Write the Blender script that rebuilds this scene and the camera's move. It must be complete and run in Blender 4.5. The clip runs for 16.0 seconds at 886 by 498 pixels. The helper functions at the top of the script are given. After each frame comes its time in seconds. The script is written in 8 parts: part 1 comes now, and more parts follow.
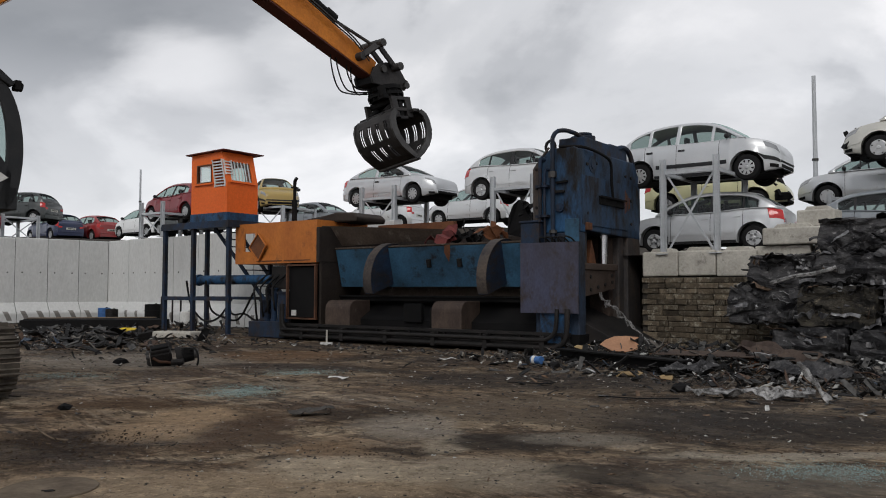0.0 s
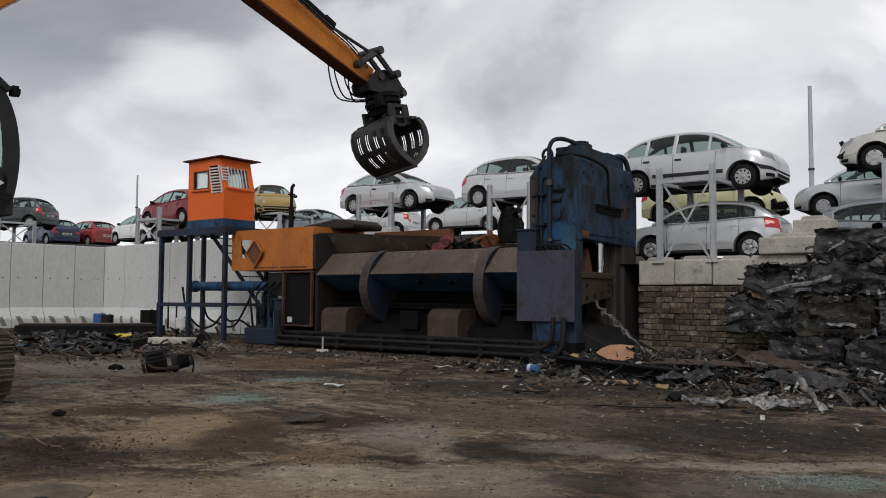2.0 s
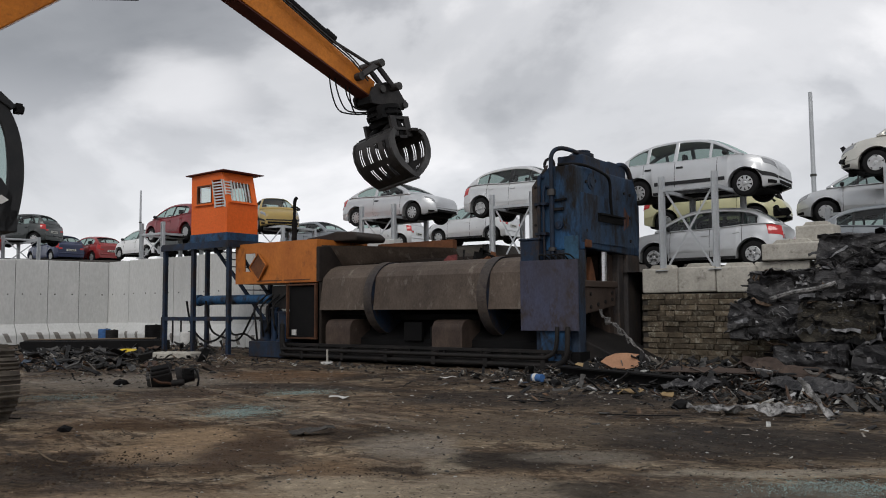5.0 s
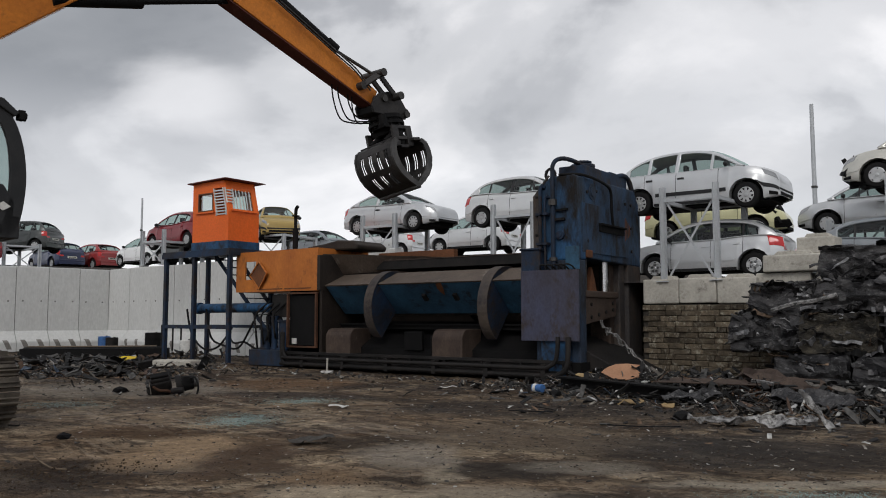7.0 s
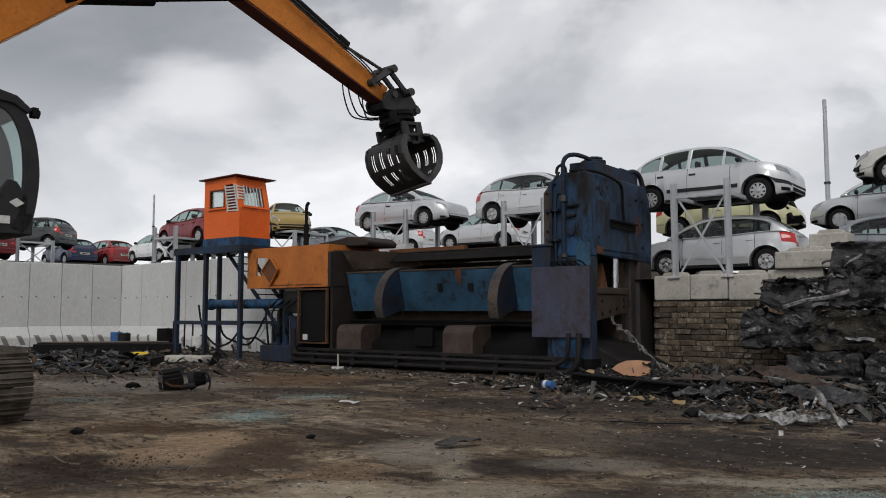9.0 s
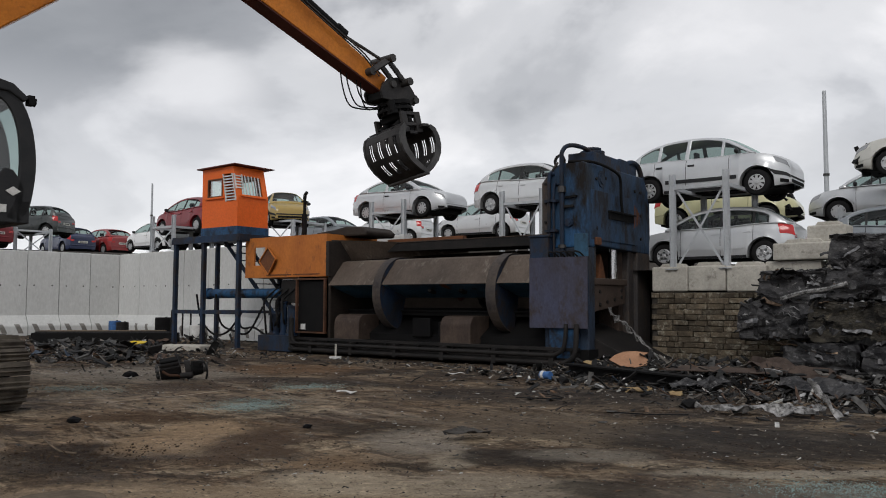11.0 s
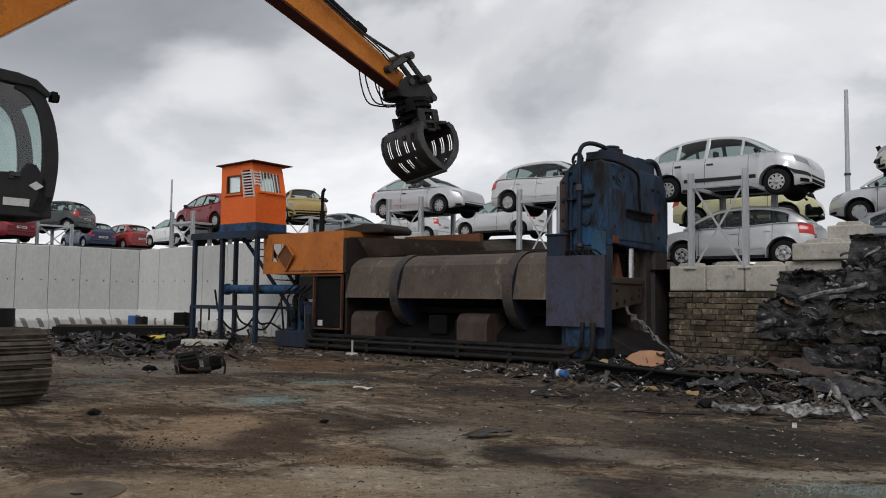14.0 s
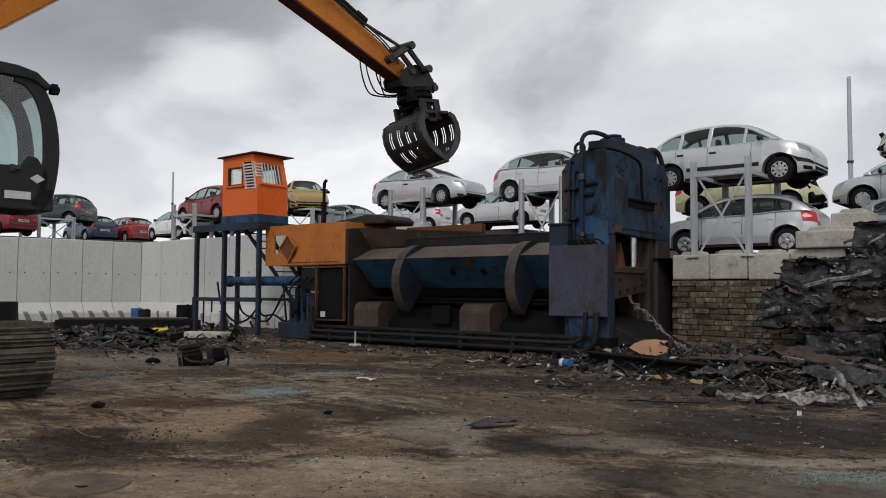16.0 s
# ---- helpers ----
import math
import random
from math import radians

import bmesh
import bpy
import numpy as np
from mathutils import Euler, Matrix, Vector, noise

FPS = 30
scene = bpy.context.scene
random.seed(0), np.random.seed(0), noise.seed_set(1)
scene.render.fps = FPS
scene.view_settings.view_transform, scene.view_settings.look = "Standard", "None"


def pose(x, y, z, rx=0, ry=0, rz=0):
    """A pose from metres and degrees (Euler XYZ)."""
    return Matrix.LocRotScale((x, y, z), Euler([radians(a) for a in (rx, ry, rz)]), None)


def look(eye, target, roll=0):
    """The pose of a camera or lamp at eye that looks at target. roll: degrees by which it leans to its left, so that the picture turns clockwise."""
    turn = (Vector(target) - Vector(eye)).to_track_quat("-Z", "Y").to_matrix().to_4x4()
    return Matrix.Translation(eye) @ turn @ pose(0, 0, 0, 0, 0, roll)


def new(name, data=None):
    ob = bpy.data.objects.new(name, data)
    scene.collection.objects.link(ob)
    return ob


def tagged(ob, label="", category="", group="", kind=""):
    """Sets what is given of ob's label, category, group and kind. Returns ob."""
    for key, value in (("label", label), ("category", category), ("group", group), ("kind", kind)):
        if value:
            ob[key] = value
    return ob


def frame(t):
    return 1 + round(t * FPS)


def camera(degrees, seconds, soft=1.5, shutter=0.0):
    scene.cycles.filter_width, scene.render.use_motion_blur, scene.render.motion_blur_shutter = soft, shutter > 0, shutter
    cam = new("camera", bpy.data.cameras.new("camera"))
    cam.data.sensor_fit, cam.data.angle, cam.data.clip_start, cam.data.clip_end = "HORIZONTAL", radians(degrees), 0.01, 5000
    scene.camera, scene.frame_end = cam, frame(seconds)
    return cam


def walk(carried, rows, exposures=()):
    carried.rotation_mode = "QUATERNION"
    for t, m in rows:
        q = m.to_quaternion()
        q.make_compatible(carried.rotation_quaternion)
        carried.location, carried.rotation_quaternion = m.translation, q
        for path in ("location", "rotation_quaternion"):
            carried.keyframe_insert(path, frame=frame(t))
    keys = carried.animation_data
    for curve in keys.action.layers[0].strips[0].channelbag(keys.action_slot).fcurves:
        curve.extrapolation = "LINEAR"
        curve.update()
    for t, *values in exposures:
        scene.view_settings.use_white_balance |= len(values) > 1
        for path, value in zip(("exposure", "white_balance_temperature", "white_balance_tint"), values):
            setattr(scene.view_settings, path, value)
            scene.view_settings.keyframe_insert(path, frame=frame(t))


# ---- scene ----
import collections

cam = camera(57.6, 16.0, soft=1.0)
PATH = [
    (0, (-0.007, 0.034, 1.455), (-0.006, 2.032, 1.552), -0.0),
    (0.5, (-0.009, 0.034, 1.456), (-0.007, 2.031, 1.549), -0.1),
    (1, (-0.008, 0.036, 1.456), (0.002, 2.035, 1.543), 0.0),
    (1.5, (0.001, 0.039, 1.454), (0.017, 2.036, 1.553), 0.2),
    (2, (-0.002, 0.033, 1.461), (0.007, 2.029, 1.576), 0.3),
    (2.5, (-0.004, 0.031, 1.456), (0.0, 2.027, 1.578), 0.1),
    (3, (0.01, 0.022, 1.459), (0.012, 2.017, 1.595), -0.3),
    (3.5, (-0.004, 0.017, 1.457), (-0.008, 2.012, 1.598), -0.4),
    (4, (0.003, 0.012, 1.458), (-0.001, 2.007, 1.594), -0.6),
    (6.5, (0.001, 0.006, 1.452), (0.01, 1.999, 1.614), -0.2),
    (7, (-0.001, 0.009, 1.451), (-0.002, 2.002, 1.617), -0.1),
    (7.5, (-0.003, 0.001, 1.458), (-0.012, 1.994, 1.624), 0.0),
    (8, (0.0, 0.005, 1.444), (-0.016, 1.998, 1.609), -0.1),
    (8.5, (-0.002, 0.001, 1.45), (-0.028, 1.995, 1.61), -0.1),
    (11, (0.017, 0.019, 1.46), (-0.007, 2.014, 1.592), 0.2),
    (11.5, (0.004, 0.025, 1.445), (-0.041, 2.022, 1.541), 0.4),
    (12, (-0.004, 0.022, 1.446), (-0.048, 2.019, 1.534), 0.6),
    (12.5, (0.014, 0.013, 1.453), (-0.037, 2.01, 1.544), 0.4),
    (13, (0.004, 0.006, 1.449), (-0.046, 2.003, 1.558), 0.6),
    (13.5, (0.008, 0.002, 1.45), (-0.049, 1.997, 1.577), 0.8),
    (14, (0.018, -0.009, 1.452), (-0.048, 1.986, 1.578), 0.7),
    (14.5, (0.017, -0.003, 1.445), (-0.048, 1.993, 1.56), 0.4),
    (15, (0.008, 0.015, 1.441), (-0.05, 2.011, 1.552), 0.4),
    (15.5, (-0.005, 0.016, 1.442), (-0.07, 2.012, 1.55), 0.5),
    (16, (0.001, 0.022, 1.446), (-0.069, 2.018, 1.549), 0.3),
]
walk(cam, [(t, look(eye, target, roll)) for t, eye, target, roll in PATH])

# ---- light ----
world = bpy.data.worlds.new("sky")
scene.world = world
world.use_nodes = True
wn, wl = world.node_tree.nodes, world.node_tree.links
wn.clear()


def wnode(kind, **sets):
    n = wn.new(kind)
    for k, v in sets.items():
        n.inputs[k.replace("_", " ")].default_value = v
    return n


SUN_EL, SUN_AZ = radians(52), radians(200)
sky = wn.new("ShaderNodeTexSky")
sky.sky_type, sky.sun_disc = "NISHITA", False
sky.sun_elevation, sky.sun_rotation = SUN_EL, SUN_AZ
tc = wn.new("ShaderNodeTexCoord")
sep = wn.new("ShaderNodeSeparateXYZ")
wl.new(tc.outputs["Generated"], sep.inputs[0])
zz = wn.new("ShaderNodeMath"); zz.operation = "MAXIMUM"; zz.inputs[1].default_value = 0.0
wl.new(sep.outputs["Z"], zz.inputs[0])
za = wn.new("ShaderNodeMath"); za.operation = "ADD"; za.inputs[1].default_value = 0.42
wl.new(zz.outputs[0], za.inputs[0])
dx = wn.new("ShaderNodeMath"); dx.operation = "DIVIDE"
dy = wn.new("ShaderNodeMath"); dy.operation = "DIVIDE"
wl.new(sep.outputs["X"], dx.inputs[0]); wl.new(za.outputs[0], dx.inputs[1])
wl.new(sep.outputs["Y"], dy.inputs[0]); wl.new(za.outputs[0], dy.inputs[1])
cv = wn.new("ShaderNodeCombineXYZ")
wl.new(dx.outputs[0], cv.inputs[0]); wl.new(dy.outputs[0], cv.inputs[1])
big = wnode("ShaderNodeTexNoise", Scale=1.7, Detail=7.0, Roughness=0.50, Distortion=0.45)
fine = wnode("ShaderNodeTexNoise", Scale=5.0, Detail=6.0, Roughness=0.55)
shift = wn.new("ShaderNodeMapping")
shift.inputs["Location"].default_value = (3.45, 1.42, 0.0)
wl.new(cv.outputs[0], shift.inputs[0])
wl.new(shift.outputs[0], big.inputs["Vector"]); wl.new(shift.outputs[0], fine.inputs["Vector"])
mixn = wn.new("ShaderNodeMath"); mixn.operation = "MULTIPLY_ADD"; mixn.inputs[1].default_value = 0.22
wl.new(fine.outputs["Fac"], mixn.inputs[0]); wl.new(big.outputs["Fac"], mixn.inputs[2])
ramp = wn.new("ShaderNodeValToRGB")
ramp.color_ramp.interpolation = "EASE"
els = ramp.color_ramp.elements
els[0].position, els[0].color = 0.46, (0.24, 0.255, 0.275, 1)
els[1].position, els[1].color = 0.78, (1.0, 1.0, 1.0, 1)
e = els.new(0.56); e.color = (0.44, 0.455, 0.475, 1)
e = els.new(0.64); e.color = (0.66, 0.675, 0.69, 1)
wl.new(mixn.outputs[0], ramp.inputs[0])
# brighter, thinner cloud low over the horizon
low = wn.new("ShaderNodeMapRange")
low.inputs["From Min"].default_value, low.inputs["From Max"].default_value = 0.0, 0.34
low.inputs["To Min"].default_value, low.inputs["To Max"].default_value = 0.90, 0.0
wl.new(zz.outputs[0], low.inputs["Value"])
veil = wn.new("ShaderNodeMixRGB"); veil.inputs["Color2"].default_value = (0.86, 0.88, 0.90, 1)
wl.new(low.outputs[0], veil.inputs["Fac"]); wl.new(ramp.outputs[0], veil.inputs["Color1"])
skyc = wn.new("ShaderNodeMixRGB"); skyc.blend_type = "MULTIPLY"; skyc.inputs["Fac"].default_value = 1.0
skyc.inputs["Color2"].default_value = (0.1, 0.1, 0.1, 1)
wl.new(sky.outputs[0], skyc.inputs["Color1"])


def cloud(colour_in, towards, size, amount, shade):
    """A broad cloud bank round a direction, with a ragged edge."""
    wob_ = wn.new("ShaderNodeVectorMath"); wob_.operation = "MULTIPLY_ADD"
    wob_.inputs[1].default_value, wob_.inputs[2].default_value = (0.30, 0.30, 0.22), (-0.15, -0.15, -0.11)
    wl.new(big.outputs["Color"], wob_.inputs[0])
    ad_ = wn.new("ShaderNodeVectorMath"); ad_.operation = "ADD"
    wl.new(tc.outputs["Generated"], ad_.inputs[0]); wl.new(wob_.outputs[0], ad_.inputs[1])
    mp_ = wn.new("ShaderNodeMapping"); mp_.vector_type = "TEXTURE"
    mp_.inputs["Location"].default_value, mp_.inputs["Scale"].default_value = Vector(towards).normalized(), size
    wl.new(ad_.outputs[0], mp_.inputs[0])
    ln_ = wn.new("ShaderNodeVectorMath"); ln_.operation = "LENGTH"
    wl.new(mp_.outputs[0], ln_.inputs[0])
    rg_ = wn.new("ShaderNodeMapRange"); rg_.interpolation_type = "SMOOTHSTEP"
    rg_.inputs["From Min"].default_value, rg_.inputs["From Max"].default_value, rg_.inputs["To Min"].default_value, rg_.inputs["To Max"].default_value = 1.2, 0.3, 0.0, amount
    wl.new(ln_.outputs["Value"], rg_.inputs["Value"])
    mx_ = wn.new("ShaderNodeMixRGB"); mx_.inputs["Color2"].default_value = (*shade, 1)
    wl.new(rg_.outputs[0], mx_.inputs["Fac"]); wl.new(colour_in, mx_.inputs["Color1"])
    return mx_.outputs[0]


banks = cloud(veil.outputs[0], (-0.52, 1, 0.42), (0.27, 1.0, 0.13), 0.78, (0.27, 0.285, 0.30))
banks = cloud(banks, (0.02, 1, 0.27), (0.30, 1.0, 0.08), 0.32, (0.50, 0.515, 0.525))
banks = cloud(banks, (-0.34, 1, 0.27), (0.10, 1.0, 0.05), 0.75, (0.86, 0.87, 0.88))
banks = cloud(banks, (0.36, 1, 0.20), (0.24, 1.0, 0.06), 0.5, (0.58, 0.59, 0.60))
banks = cloud(banks, (0.42, 1, 0.35), (0.16, 1.0, 0.05), 0.6, (0.82, 0.83, 0.84))
tint = wn.new("ShaderNodeMixRGB"); tint.blend_type = "MULTIPLY"; tint.inputs["Fac"].default_value = 1.0
tint.inputs["Color2"].default_value = (1.006, 0.991, 1.002, 1)
wl.new(banks, tint.inputs["Color1"])
over = wn.new("ShaderNodeMixRGB"); over.inputs["Fac"].default_value = 0.93
wl.new(skyc.outputs[0], over.inputs["Color1"]); wl.new(tint.outputs[0], over.inputs["Color2"])
bg = wn.new("ShaderNodeBackground"); bg.inputs["Strength"].default_value = 1.05
wl.new(over.outputs[0], bg.inputs["Color"])
wo = wn.new("ShaderNodeOutputWorld"); wl.new(bg.outputs[0], wo.inputs["Surface"])

sun = bpy.data.lights.new("sun", "SUN")
sun.energy, sun.angle, sun.color = 1.1, radians(25), (1.0, 0.97, 0.93)
sun_ob = new("sun", sun)
sun_ob.matrix_world = look((math.sin(SUN_AZ) * 40, math.cos(SUN_AZ) * 40, 50), (0, 20, 0))
scene.view_settings.exposure = 0.0


# ---- materials ----
def surface(name, base, second=None, rough=0.6, metal=0.0, scale=1.5, fine=25.0, amount=0.5, bump=0.2, third=None, third_at=0.62,
            stretch=(1, 1, 1), spec=0.16, coat=0.0, depth=0.01, vary=0.0, ragged=10.0):
    """A worn surface: base and second colour in broad stains, a third in sharper patches, fine grain and relief."""
    m = bpy.data.materials.new(name)
    m.use_nodes = True
    n, l = m.node_tree.nodes, m.node_tree.links
    b = n["Principled BSDF"]
    second = second or tuple(c * 0.6 for c in base)
    co = n.new("ShaderNodeTexCoord")
    info = n.new("ShaderNodeObjectInfo")
    off = n.new("ShaderNodeVectorMath"); off.operation = "MULTIPLY_ADD"
    mp = n.new("ShaderNodeMapping"); mp.inputs["Scale"].default_value = stretch
    l.new(co.outputs["Object"], mp.inputs[0])
    rnd = n.new("ShaderNodeMath"); rnd.operation = "MULTIPLY"; rnd.inputs[1].default_value = 37.0
    l.new(info.outputs["Random"], rnd.inputs[0])
    add = n.new("ShaderNodeVectorMath"); add.operation = "ADD"
    l.new(mp.outputs[0], add.inputs[0]); l.new(rnd.outputs[0], add.inputs[1])
    n1 = n.new("ShaderNodeTexNoise"); n1.inputs["Scale"].default_value = scale; n1.inputs["Detail"].default_value = 8; n1.inputs["Roughness"].default_value = 0.65
    n2 = n.new("ShaderNodeTexNoise"); n2.inputs["Scale"].default_value = fine; n2.inputs["Detail"].default_value = 5; n2.inputs["Roughness"].default_value = 0.7
    l.new(add.outputs[0], n1.inputs["Vector"]); l.new(add.outputs[0], n2.inputs["Vector"])
    r1 = n.new("ShaderNodeMapRange"); r1.inputs["From Min"].default_value = 0.38; r1.inputs["From Max"].default_value = 0.66
    l.new(n1.outputs["Fac"], r1.inputs["Value"]); r1.inputs["To Max"].default_value = amount * 2 if amount < 0.5 else 1.0
    mx = n.new("ShaderNodeMixRGB"); mx.inputs["Color1"].default_value = (*base, 1); mx.inputs["Color2"].default_value = (*second, 1)
    l.new(r1.outputs[0], mx.inputs["Fac"])
    out = mx.outputs[0]
    if third:
        n3 = n.new("ShaderNodeTexNoise"); n3.inputs["Scale"].default_value = scale * 2.7; n3.inputs["Detail"].default_value = ragged; n3.inputs["Roughness"].default_value = 0.72
        ad2 = n.new("ShaderNodeVectorMath"); ad2.operation = "ADD"; ad2.inputs[1].default_value = (5.3, 8.1, 2.7)
        l.new(add.outputs[0], ad2.inputs[0]); l.new(ad2.outputs[0], n3.inputs["Vector"])
        r3 = n.new("ShaderNodeMapRange"); r3.inputs["From Min"].default_value = third_at - 0.05; r3.inputs["From Max"].default_value = third_at + 0.11
        l.new(n3.outputs["Fac"], r3.inputs["Value"])
        m3 = n.new("ShaderNodeMixRGB"); m3.inputs["Color2"].default_value = (*third, 1)
        l.new(r3.outputs[0], m3.inputs["Fac"]); l.new(out, m3.inputs["Color1"])
        out = m3.outputs[0]
    g = n.new("ShaderNodeMapRange"); g.inputs["From Min"].default_value = 0.3; g.inputs["From Max"].default_value = 0.7
    g.inputs["To Min"].default_value = 1 - 0.35 * amount; g.inputs["To Max"].default_value = 1 + 0.35 * amount
    l.new(n2.outputs["Fac"], g.inputs["Value"])
    mg = n.new("ShaderNodeVectorMath"); mg.operation = "MULTIPLY"
    l.new(out, mg.inputs[0]); l.new(g.outputs[0], mg.inputs[1])
    if vary:
        vr = n.new("ShaderNodeMapRange"); vr.inputs["To Min"].default_value, vr.inputs["To Max"].default_value = 1 - vary, 1 + vary
        l.new(info.outputs["Random"], vr.inputs["Value"])
        mv = n.new("ShaderNodeVectorMath"); mv.operation = "MULTIPLY"
        l.new(mg.outputs[0], mv.inputs[0]); l.new(vr.outputs[0], mv.inputs[1])
        mg = mv
    l.new(mg.outputs[0], b.inputs["Base Color"])
    rr = n.new("ShaderNodeMapRange"); rr.inputs["To Min"].default_value = max(0.03, rough - 0.12); rr.inputs["To Max"].default_value = min(1, rough + 0.14)
    l.new(n1.outputs["Fac"], rr.inputs["Value"]); l.new(rr.outputs[0], b.inputs["Roughness"])
    b.inputs["Metallic"].default_value = metal
    b.inputs["Specular IOR Level"].default_value = spec
    b.inputs["Coat Weight"].default_value = coat
    if bump:
        bp = n.new("ShaderNodeBump"); bp.inputs["Strength"].default_value = bump; bp.inputs["Distance"].default_value = depth
        l.new(n2.outputs["Fac"], bp.inputs["Height"]); l.new(bp.outputs[0], b.inputs["Normal"])
    return m


def clear_glass(name, tint, mix=0.25):
    m = bpy.data.materials.new(name)
    m.use_nodes = True
    n, l = m.node_tree.nodes, m.node_tree.links
    n.clear()
    tr = n.new("ShaderNodeBsdfTransparent"); tr.inputs[0].default_value = (*tint, 1)
    gl = n.new("ShaderNodeBsdfGlossy"); gl.inputs["Roughness"].default_value = 0.06
    ms = n.new("ShaderNodeMixShader"); ms.inputs[0].default_value = mix
    out = n.new("ShaderNodeOutputMaterial")
    l.new(tr.outputs[0], ms.inputs[1]); l.new(gl.outputs[0], ms.inputs[2]); l.new(ms.outputs[0], out.inputs[0])
    return m


def paint(name, base, dirt=0.14, metal=0.0):
    return surface(name, base, tuple(c * 0.70 for c in base), rough=0.30, metal=metal, scale=1.4, fine=60, amount=dirt, bump=0.02, coat=0.35, spec=0.4)


